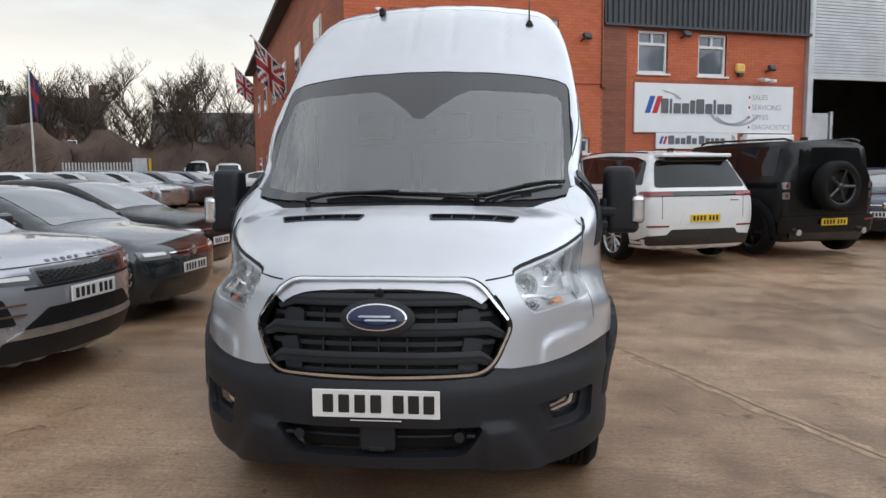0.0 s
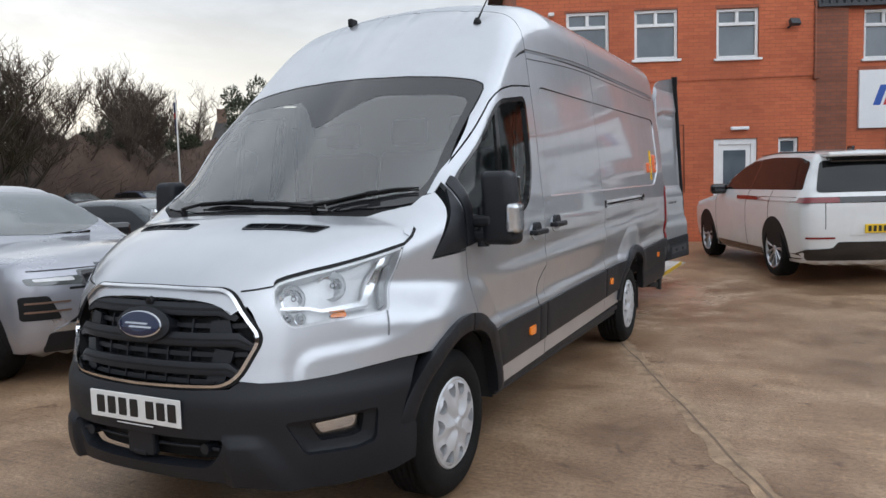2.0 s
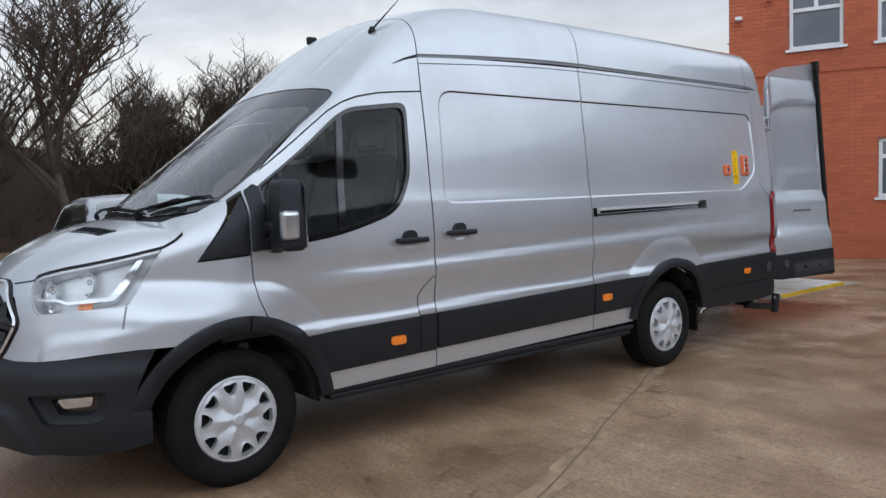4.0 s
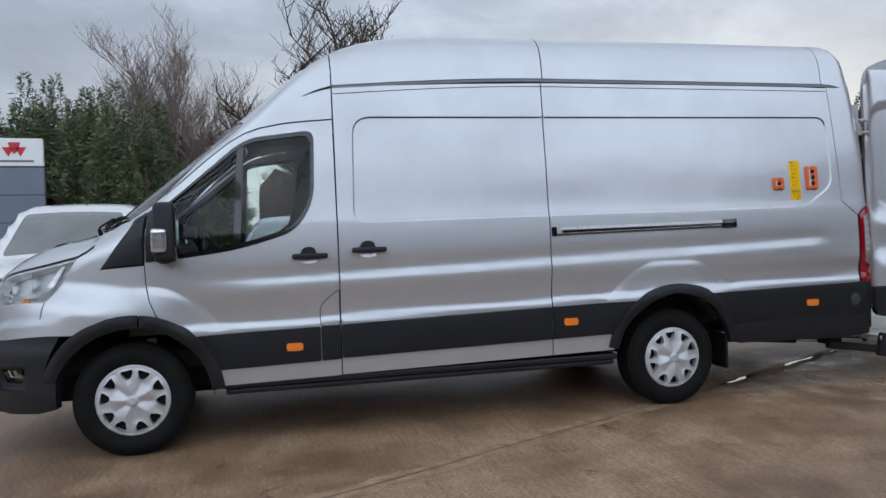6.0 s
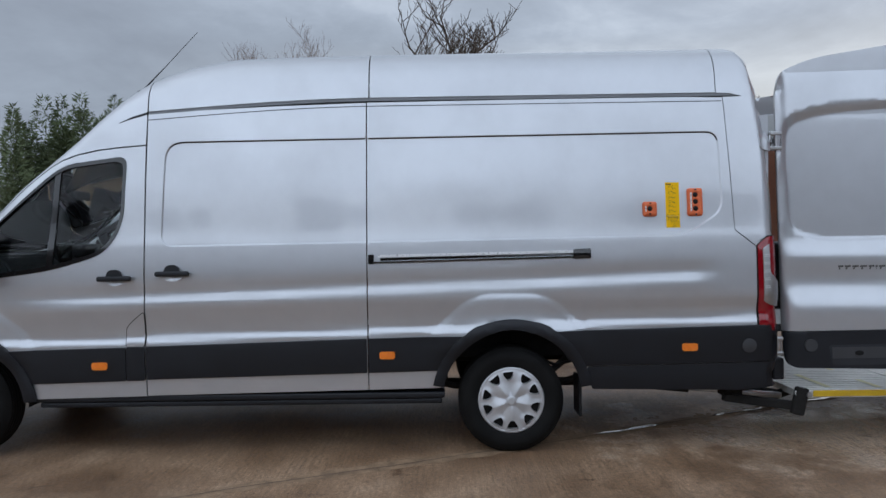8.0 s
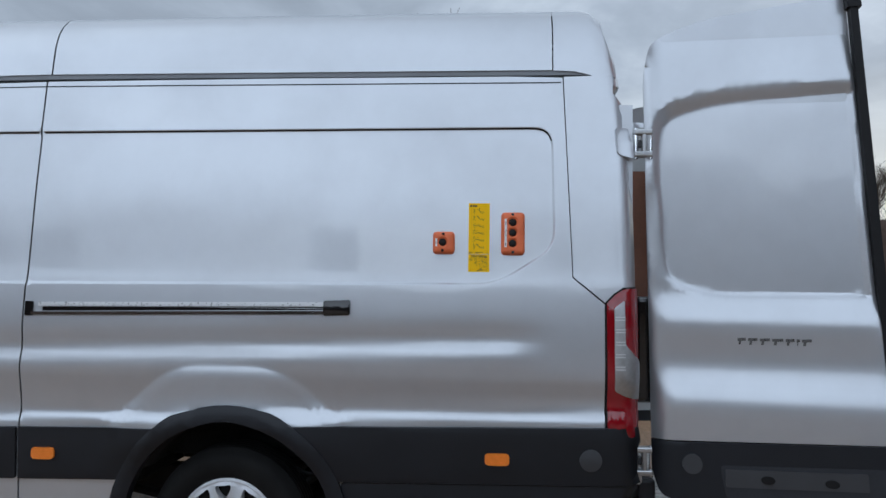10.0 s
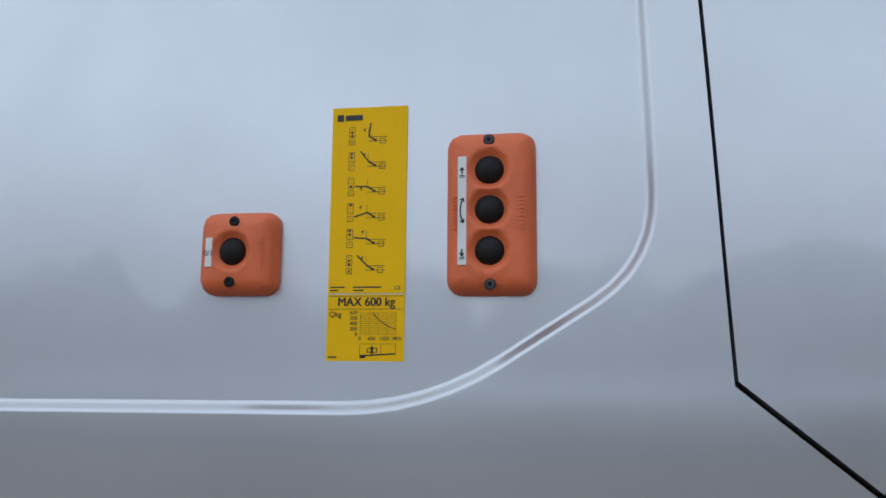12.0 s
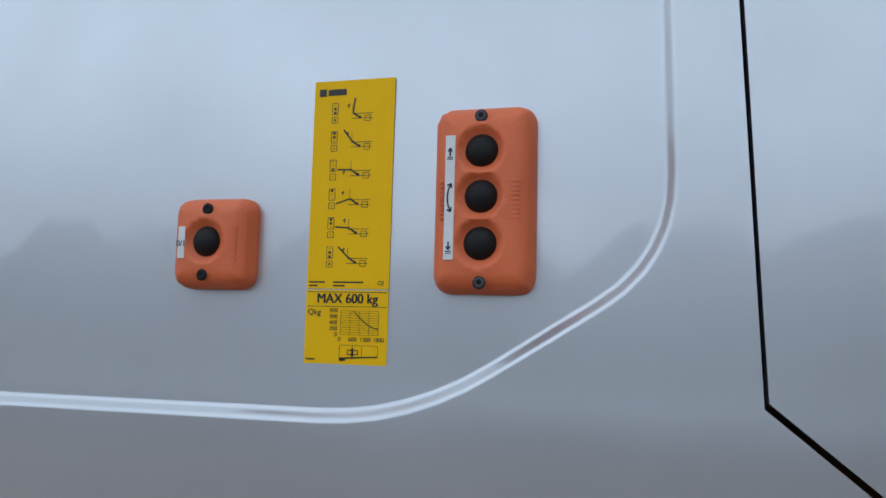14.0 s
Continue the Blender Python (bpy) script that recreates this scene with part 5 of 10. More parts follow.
def hubcap_mesh(r=0.228):
    """Silver wheel cover: ten windows in pairs inside a plain rim, and a five-pointed facetted star."""
    holes = []
    for k in range(10):
        a = 2 * math.pi * (k + 0.5) / 10
        q = [(0.136, -0.080), (0.136, 0.080), (0.170, 0.195), (0.196, 0.190), (0.196, -0.190), (0.170, -0.195)]
        lean = 0.035 if k % 2 else -0.035
        holes.append(rounded([(rr * math.cos(a + da + lean), rr * math.sin(a + da + lean)) for rr, da in q], 0.010, 3))
    rim = [(r * math.cos(2 * math.pi * k / 72), r * math.sin(2 * math.pi * k / 72)) for k in range(72)]
    folds = []
    for k in range(10):
        a = 2 * math.pi * k / 10 + math.pi / 2
        folds.append([(q * math.cos(a), q * math.sin(a)) for q in np.linspace(0.034, 0.14 if k % 2 else 0.20, 12)])
    for q in (0.026, 0.031, 0.208, 0.214):
        folds.append([(q * math.cos(2 * math.pi * k / 48), q * math.sin(2 * math.pi * k / 48)) for k in range(49)])

    def h(u, v):
        rr, th = np.hypot(u, v), np.arctan2(v, u)
        base = 0.026 * (1 - (rr / r) ** 2) + 0.006 * sstep(0.205, 0.213, rr) - 0.010 * sstep(0.217, r, rr)
        star = 1 - np.abs(np.mod((th - math.pi / 2) / (2 * math.pi / 5) + 0.5, 1) - 0.5) * 2
        ridge = 1 - np.abs(np.mod((th - math.pi / 2) / (2 * math.pi / 10) + 0.5, 1) - 0.5) * 2
        face = 0.022 * (star - 0.5) * sstep(0.03, 0.06, rr) * (1 - sstep(0.11, 0.15, rr))
        spoke = 0.012 * ridge * sstep(0.12, 0.17, rr) * (1 - sstep(0.195, 0.21, rr))
        return base + face + spoke + 0.009 * (1 - sstep(0.026, 0.032, rr))
    me = relief(rim, h, 0.011, holes, -0.025, None, folds)
    me.transform(Matrix(((0, 0, 1, 0), (1, 0, 0, 0), (0, 1, 0, 0), (0, 0, 0, 1))))
    return me


wheel_meshes = {"tyre": tyre_mesh(), "cap": hubcap_mesh(), "rim": lathe([(0.0, -0.05), (0.12, -0.05), (0.16, -0.045), (0.20, -0.03), (0.225, -0.012), (0.222, -0.1), (0.2, -0.2)], 40)}


def van_wheel(x, y, z, right, turn, tilt):
    """Pressed wheel with a ten-hole silver cover."""
    w = new("wheel")
    w.parent = van
    w["label"] = "black tyre with a silver plastic wheel cover"
    w.matrix_local = pose(x, y, z, turn, 0, 180 if right else 0)
    for nm, key, mt in (("tyre", "tyre", "tyre"), ("wheel_cover", "cap", "hubcap"), ("rim", "rim", "dark")):
        o = part(nm, wheel_meshes[key], M[mt], w)
        if nm == "wheel_cover":
            o.location = (-0.010, 0, 0)
    return w


for (wy, wz), turn in (((1.023, 0.352), 12), ((4.777, 0.354), 40)):
    van_wheel(0.962, wy, wz, False, turn, 0)
    van_wheel(-0.962, wy, wz, True, turn + 25, 0)

# wheel houses, sills, chassis
M["liner"] = mat("dusty_arch_liner", (0.016, 0.017, 0.019), 0.85, 0, 0.4, 9, 0.35, 60, 0.3, 90)
for (wy, wz), top in ((WHEEL_F, 180), (WHEEL_R, 150)):
    for s in (-1, 1):
        pts = arc((wy, wz), 0.475, top, 180 - top, 20)
        n = len(pts)
        verts, faces = [], []
        for k, x in enumerate((0.955, 0.90, 0.89, 0.80, 0.79, 0.62)):
            verts += [(s * x, wy + (y - wy) * (1, 1, 0.985, 0.985, 1, 1)[k], wz + (z - wz) * (1, 1, 0.985, 0.985, 1, 1)[k]) for y, z in pts]
        for k in range(5):
            faces += [(k * n + i, k * n + i + 1, (k + 1) * n + i + 1, (k + 1) * n + i) for i in range(n - 1)]
        verts.append((s * 0.62, wy, wz + 0.05))
        if top == 180:
            faces += [(5 * n + i, 5 * n + i + 1, 6 * n) for i in range(n - 1)]
        part("wheel_house", mesh_of(verts, faces), M["liner"], van, "dusty dark arch liner")
    if top != 180:
        for s in (-1, 1):
            part("inner_arch", box_bm(s * 0.602, s * 0.622, wy - 0.46, wy + 0.46, 0.60, wz + 0.48, 0.006), M["liner"], van)
for s in (-1, 1):
    part("side_sill", box_bm(s * 0.80, s * 0.962, 1.56, 4.33, 0.375, 0.418, 0.012), M["plastic"], van, "black sill step")
    part("side_sill", box_bm(s * 0.80, s * 0.945, 1.58, 4.31, 0.335, 0.372, 0.012), M["plastic"], van)
    part("chassis_rail", box_bm(s * 0.35, s * 0.45, 0.6, 4.35, 0.36, 0.50, 0.01), M["dark"], van)
    part("chassis_rail", box_bm(s * 0.35, s * 0.45, 4.35, 6.45, 0.54, 0.655, 0.01), M["dark"], van)
    part("leaf_spring", tube([(s * 0.66, 4.05, 0.47), (s * 0.66, 4.4, 0.40), (s * 0.66, 4.777, 0.37), (s * 0.66, 5.2, 0.43), (s * 0.66, 5.50, 0.52)], 0.022, 6), M["dark"], van)
    part("brake_hose", tube([(s * 0.78, 5.00, 0.60), (s * 0.80, 5.10, 0.565), (s * 0.84, 5.22, 0.60)], 0.011, 6), M["black"], van)
    part("damper", cyl_bm((s * 0.80, 4.92, 0.40), (s * 0.74, 5.22, 0.63), 0.024, 0.024, 12), M["dark"], van)
    part("front_strut", cyl_bm((s * 0.70, 1.04, 0.38), (s * 0.66, 1.06, 0.83), 0.035, 0.050, 14), M["dark"], van)
    part("front_strut", box_bm(s * 0.66, s * 0.84, 1.10, 1.16, 0.66, 0.72, 0.01), M["holder"], van)
    part("mud_flap", box_bm(s * 0.72, s * 0.95, 5.235, 5.255, 0.235, 0.50, 0.006), M["black"], van)
part("underbody", box_bm(-0.78, 0.78, 0.35, 4.30, 0.50, 0.62, 0.02), M["dark"], van)
part("underbody", box_bm(-0.78, 0.78, 5.42, 6.4, 0.50, 0.62, 0.02), M["dark"], van)
part("engine_block", box_bm(-0.45, 0.45, 0.35, 1.5, 0.27, 0.9, 0.05), M["dark"], van)
part("bulk_front", box_bm(-0.55, 0.55, 0.32, 0.8, 0.45, 0.98, 0.05), M["dark"], van)
part("rear_axle", cyl_bm((-0.72, 4.777, 0.354), (0.72, 4.777, 0.354), 0.05, 0.05, 16), M["dark"], van)
part("fuel_tank", box_bm(0.35, 0.75, 2.1, 3.3, 0.30, 0.5, 0.04), M["dark"], van)
part("spare_wheel", cyl_bm((0, 5.85, 0.40), (0, 5.85, 0.58), 0.33, 0.33, 32), M["dark"], van)
part("exhaust_pipe", tube([(0.30, 4.2, 0.36), (0.55, 5.3, 0.40), (0.62, 5.6, 0.40), (0.70, 6.05, 0.37)], 0.032, 10), M["dark"], van)

# ---- the van: marker lamps, handles, mirrors, aerials, wipers ----
def flank_frame(y, z, lift=0.0):
    p = van_skin.put([(y, z)], "side")
    n = van_skin.normal(p)[0]
    p = p[0] + n * lift
    n = Vector(n)
    up = (Vector((0, 0, 1)) - n * n.z).normalized()
    right = up.cross(n)
    m = Matrix((right, up, n)).transposed().to_4x4()
    m.translation = Vector(p)
    return m


def mirrored(me):
    out = me.copy()
    out.transform(Matrix.Diagonal((-1, 1, 1, 1)))
    out.flip_normals()
    return out


def rect(w, h, r, n=5):
    return rounded([(-w / 2, -h / 2), (w / 2, -h / 2), (w / 2, h / 2), (-w / 2, h / 2)], r, n)


for (y, z), owners in (((2.021, 0.628), cab_door_pair), ((3.950, 0.677), quarter_pair), ((5.965, 0.707), quarter_pair)):
    o = rect(0.105, 0.050, 0.018)
    me = relief(o, lambda u, v: 0.010 + 0.008 * (1 - (u / 0.06) ** 2) - 0.10 * v ** 2, 0.01, (), -0.004, flank_frame(y, z, 0.020))
    part("marker_lamp", me, M["amber"], owners[0], "amber side marker lamp")
    part("marker_lamp", mirrored(me), M["amber"], owners[1], "amber side marker lamp")
for owners, y, z in ((cab_door_pair, 2.137, 1.213), (slide_pair, 2.525, 1.240)):
    bm = bmesh.new()
    box_bm(-0.115, 0.115, -0.019, 0.015, 0.022, 0.052, 0.012, 3, bm)
    box_bm(-0.100, -0.060, -0.016, 0.012, -0.01, 0.03, 0.006, 2, bm)
    box_bm(0.055, 0.100, -0.016, 0.012, -0.01, 0.03, 0.006, 2, bm)
    dome = rounded([(-0.062, 0.0), (0.045, 0.0), (0.035, 0.045), (0.005, 0.060), (-0.035, 0.055), (-0.055, 0.035)], 0.02, 4)
    me = bpy.data.meshes.new("handle")
    bm.to_mesh(me)
    bm.free()
    m = flank_frame(y, z)
    me.transform(m)
    dm = relief(dome, lambda u, v: 0.028 + 0 * u, 0.02, (), -0.004, m)
    cup = relief(oval(-0.005, 0.0, 0.075, 0.052, 32), lambda u, v: 0.0035 - 0.006 * (1 - np.hypot(u / 0.075, v / 0.052)), 0.015, (), 0.0, m)
    for k in (0, 1):
        part("handle", mirrored(me) if k else me, M["plastic"], owners[k], "black pull handle")
        part("handle_boss", mirrored(dm) if k else dm, M["plastic"], owners[k])
        part("handle_cup", mirrored(cup) if k else cup, M["silver"], owners[k])

SAIL_F = [(0.868, 1.181), (0.95, 1.285), (1.05, 1.408), (1.128, 1.497), (1.118, 1.36), (1.118, 1.203)]
SAIL_R = [(1.133, 1.208), (1.135, 1.36), (1.150, 1.518), (1.205, 1.556), (1.225, 1.545), (1.212, 1.26), (1.285, 1.226)]
for mir in (False, True):
    k = 1 if mir else 0
    part("sail_panel", van_skin.skin(rounded(SAIL_F, 0.008, 2), "side", (), 0.04, 0.008, 0.02, mir, crown=0.006), M["plastic"], wing_pair[k], "black corner trim")
    part("sail_panel", van_skin.skin(rounded(SAIL_R, 0.008, 2), "side", (), 0.04, 0.010, 0.02, mir, crown=0.006), M["plastic"], cab_door_pair[k], "black corner trim")


def mirror_head():
    """A tall rounded housing, fuller towards its foot."""
    bm = bmesh.new()
    box_bm(1.035, 1.225, 1.205, 1.335, 1.21, 1.575, 0.0, 1, bm)
    bmesh.ops.subdivide_edges(bm, edges=bm.edges[:], cuts=2, use_grid_fill=True)
    for v in bm.verts:
        t = (v.co.z - 1.21) / 0.365
        v.co.x = 1.13 + (v.co.x - 1.13) * (1.06 - 0.16 * t) - 0.018 * t
        f = (1.335 - v.co.y) / 0.13
        v.co.x = 1.13 + (v.co.x - 1.13) * (1 - 0.12 * f)
    bmesh.ops.bevel(bm, geom=[e for e in bm.edges if len(e.link_faces) == 2 and e.calc_face_angle(0) > 1.0], offset=0.035, segments=4, affect="EDGES", profile=0.5)
    return bm


for s in (1, -1):
    k = 0 if s > 0 else 1
    flip = Matrix.Diagonal((s, 1, 1, 1))
    mr = new("door_mirror")
    mr.parent, mr["label"] = van, "large black door mirror with a clear indicator"

    def mpart(name, bm, material, label="", smooth=False):
        if isinstance(bm, bmesh.types.BMesh):
            bmesh.ops.transform(bm, matrix=flip, verts=bm.verts)
            if s < 0:
                bmesh.ops.reverse_faces(bm, faces=bm.faces)
        return part(name, bm, material, mr, label, smooth)
    mpart("mirror_housing", mirror_head(), M["plastic"], smooth=True)
    mpart("mirror_arm", box_bm(0.955, 1.10, 1.215, 1.30, 1.225, 1.285, 0.018), M["plastic"])
    mpart("mirror_arm", box_bm(0.955, 1.10, 1.20, 1.29, 1.30, 1.36, 0.018), M["plastic"])
    mpart("mirror_hinge", cyl_bm((1.035, 1.25, 1.20), (1.035, 1.25, 1.40), 0.03, 0.026, 16), M["plastic"])
    mpart("mirror_glass", box_bm(1.055, 1.205, 1.332, 1.340, 1.30, 1.545, 0.004), M["chrome"], "silvered mirror glass")
    mpart("mirror_glass", box_bm(1.055, 1.21, 1.332, 1.340, 1.225, 1.29, 0.004), M["chrome"])
    mpart("mirror_indicator", box_bm(1.175, 1.243, 1.195, 1.285, 1.27, 1.415, 0.022, 4), M["lamp_chrome"], "clear side indicator")
    q = mpart("indicator_lens", box_bm(1.172, 1.247, 1.191, 1.289, 1.265, 1.42, 0.024, 4), M["lens"])
    q.visible_shadow = False

pa = van_skin.put([(0.625, 2.17)], "top")[0]
aer = part("aerial", tube([pa + (0, 0, -0.01), pa + (0, 0.01, 0.02), pa + (0.0, 0.19, 0.20), pa + (0.0, 0.42, 0.44)], [0.011, 0.007, 0.0028, 0.0018], 8), M["black"], van, "black whip aerial")
part("aerial_base", lathe([(0.0, 0.03), (0.014, 0.028), (0.026, 0.0), (0.026, -0.01)], 16, "z"), M["black"], van).location = tuple(pa)
pb = van_skin.put([(-0.385, 2.30)], "top")[0]
part("roof_sensor", box_bm(pb[0] - 0.02, pb[0] + 0.02, pb[1] - 0.03, pb[1] + 0.05, pb[2] - 0.01, pb[2] + 0.05, 0.014), M["black"], van)


def screen_point(x, y, lift):
    p = van_skin.put([(x, y)], "top")
    return Vector(p[0] + van_skin.normal(p)[0] * lift)


def wiper(path, pivot, arm_end):
    blade = [screen_point(x, y, 0.022) for x, y in path]
    w = new("wiper")
    w.parent, w["label"] = van, "black windscreen wiper resting on the glass"
    part("wiper_blade", tube(blade, [0.004] + [0.0075] * (len(blade) - 2) + [0.004], 6), M["black"], w)
    part("wiper_rubber", tube([screen_point(x, y, 0.008) for x, y in path], 0.006, 4), M["black"], w)
    a = [screen_point(*pivot, 0.035), screen_point((pivot[0] * 2 + arm_end[0]) / 3, (pivot[1] * 2 + arm_end[1]) / 3, 0.045), screen_point(*arm_end, 0.035)]
    part("wiper_arm", tube(a, [0.009, 0.008, 0.006], 8), M["black"], w)
    part("wiper_pivot", cyl_bm(screen_point(*pivot, -0.02), screen_point(*pivot, 0.03), 0.016, 0.014, 14), M["black"], w)
    c = screen_point(*arm_end, 0.028)
    b = box_bm(-0.03, 0.03, -0.014, 0.014, -0.010, 0.012, 0.006)
    d = (blade[-1] - blade[0]).normalized()
    bmesh.ops.transform(b, matrix=Matrix.Translation(c) @ d.to_track_quat("X", "Z").to_matrix().to_4x4(), verts=b.verts)
    part("wiper_clip", b, M["black"], w)


wiper([(-0.42, 0.822), (-0.25, 0.815), (-0.06, 0.80), (0.15, 0.79), (0.40, 0.80)], (-0.50, 0.775), (-0.06, 0.80))
wiper([(0.40, 0.815), (0.50, 0.855), (0.60, 0.905), (0.70, 0.96), (0.80, 1.02)], (0.36, 0.765), (0.61, 0.905))

# ---- the van: tail lamps, rear doors, hinges ----
TAIL = rounded([(6.428, 1.372, 0.01), (6.462, 1.408, 0.02), (6.50, 1.434, 0.02), (6.561, 1.437, 0.006), (6.563, 0.802, 0.01), (6.432, 0.802, 0.02)], 0.01, 4)
for mir in (False, True):
    tl = part("tail_lamp", van_skin.skin(TAIL, "side", (), 0.03, 0.008, 0.03, mir, crown=0.010), M["red"], quarter_pair[1 if mir else 0], "tall red and clear tail lamp")
    clear = rounded([(6.458, 1.352), (6.498, 1.385), (6.50, 1.20), (6.552, 1.13), (6.552, 0.965), (6.50, 0.985), (6.460, 1.01)], 0.008, 3)
    part("tail_lens", van_skin.skin(clear, "side", (), 0.03, 0.0205, 0.010, mir, crown=0.003), M["steel"], tl, "clear reversing lens")
    for k in range(5):
        z = 1.30 - 0.052 * k
        for dz in (0, 0.012):
            part("lens_rib", van_skin.skin([(6.461, z + dz), (6.499, z + dz), (6.499, z + dz + 0.004), (6.461, z + dz + 0.004)], "side", (), 0.03, 0.0245, 0.006, mir), M["white"], tl)
    part("tail_seal", van_skin.skin([(6.422, 1.376), (6.458, 1.414), (6.498, 1.441), (6.561, 1.444), (6.566, 0.795), (6.426, 0.795)], "side", [TAIL], 0.03, 0.002, 0.02, mir), M["black"], tl)
    part("parking_sensor", relief(oval(0, 0, 0.047, 0.047, 28), lambda u, v: 0.012 - 3.0 * (u ** 2 + v ** 2), 0.02, (), -0.01, flank_frame(6.36, 0.712, 0.024)) if not mir else
         mirrored(relief(oval(0, 0, 0.047, 0.047, 28), lambda u, v: 0.012 - 3.0 * (u ** 2 + v ** 2), 0.02, (), -0.01, flank_frame(6.36, 0.712, 0.024))), M["holder"], quarter_pair[1 if mir else 0])

HB, OB, HT, OT = (np.array(v) for v in ((0.905, 6.640, 0.5), (1.056, 7.610, 0.5), (0.870, 6.600, 2.6), (0.959, 7.470, 2.6)))


def door_point(u, z, off):
    """A place on the swung-open rear door: u from its hinge (0) to its free edge (1), z its height, off outwards."""
    t = ((z - 0.5) / 2.1)[:, None]
    u = u[:, None]
    p = (HB * (1 - u) + OB * u) * (1 - t) + (HT * (1 - u) + OT * u) * t
    p[:, 2] = z
    n = np.array([0.990, -0.13, 0.03])
    n = n / np.linalg.norm(n)
    return p + n * off[:, None]


d_prof = curve([(0.5, 0.012), (0.78, 0.020), (0.93, 0.024), (0.97, 0.020), (1.10, -0.016), (1.14, -0.018), (1.28, -0.012), (1.31, -0.014), (1.40, -0.040), (1.43, -0.044), (2.2, -0.044), (2.6, -0.07)])
D_RECESS = rounded([(0.075, 1.60, 0.05), (0.10, 1.47, 0.06), (0.30, 1.405, 0.1), (0.955, 1.415, 0.01), (0.955, 2.29, 0.01), (0.35, 2.265, 0.2), (0.10, 2.20, 0.10), (0.07, 2.05, 0.06)], 0.05, 6)


def door_off(u, z):
    side = 1 - sstep(0.0, 0.10, u)
    o = d_prof(z) * (1 - side) + side * (-0.02 + 0 * z)
    e = edge_distance(u, z, D_RECESS)
    d = np.where(inside(u, z, D_RECESS), -e, e)
    edge = (1 - sstep(0, 0.03, np.minimum(u, 1 - u)))
    high = sstep(1.75, 1.95, z)
    step = 0.014 * sstep(-0.012, 0.012, d) * (1 - high) + 0.026 * sstep(-0.006, 0.062, d) * high
    return o + step - 0.02 * edge ** 2 - 0.03 * sstep(2.45, 2.7, z) ** 2


def door_sheet(outline, step=0.03, off=0.0, back=0.045, holes=(), lines=(), flip=False, form=True):
    v, f = sheet(outline, holes, step, lines)
    h = (door_off(v[:, 0], v[:, 1]) if form else 0) + off * np.ones(len(v))
    p = door_point(v[:, 0], v[:, 1], h)
    low = door_point(v[:, 0], v[:, 1], np.full(len(v), -back))
    fn = np.cross(p[f[:, 1]] - p[f[:, 0]], p[f[:, 2]] - p[f[:, 0]])
    if fn[:, 0].sum() < 0:
        f = f[:, ::-1]
        fn = -fn
    n = np.zeros_like(p)
    for k in range(3):
        np.add.at(n, f[:, k], fn)
    n /= np.linalg.norm(n, axis=1)[:, None] + 1e-12
    faces = [tuple(t) for t in f]
    ln = [n[i] for t in f for i in t]
    have = {(t[k], t[(k + 1) % 3]) for t in f for k in range(3)}
    base = len(p)
    for a, b in have:
        if (b, a) not in have:
            faces.append((b, a, base + a, base + b))
            q = np.cross(p[a] - p[b], low[a] - p[a])
            ln += [q / (np.linalg.norm(q) + 1e-12)] * 4
    for t in f:
        faces.append(tuple(base + i for i in t[::-1]))
        ln += [np.array([-1.0, 0, 0])] * 3
    me = mesh_of(np.concatenate([p, low]), faces, ln)
    return mirrored(me) if flip else me


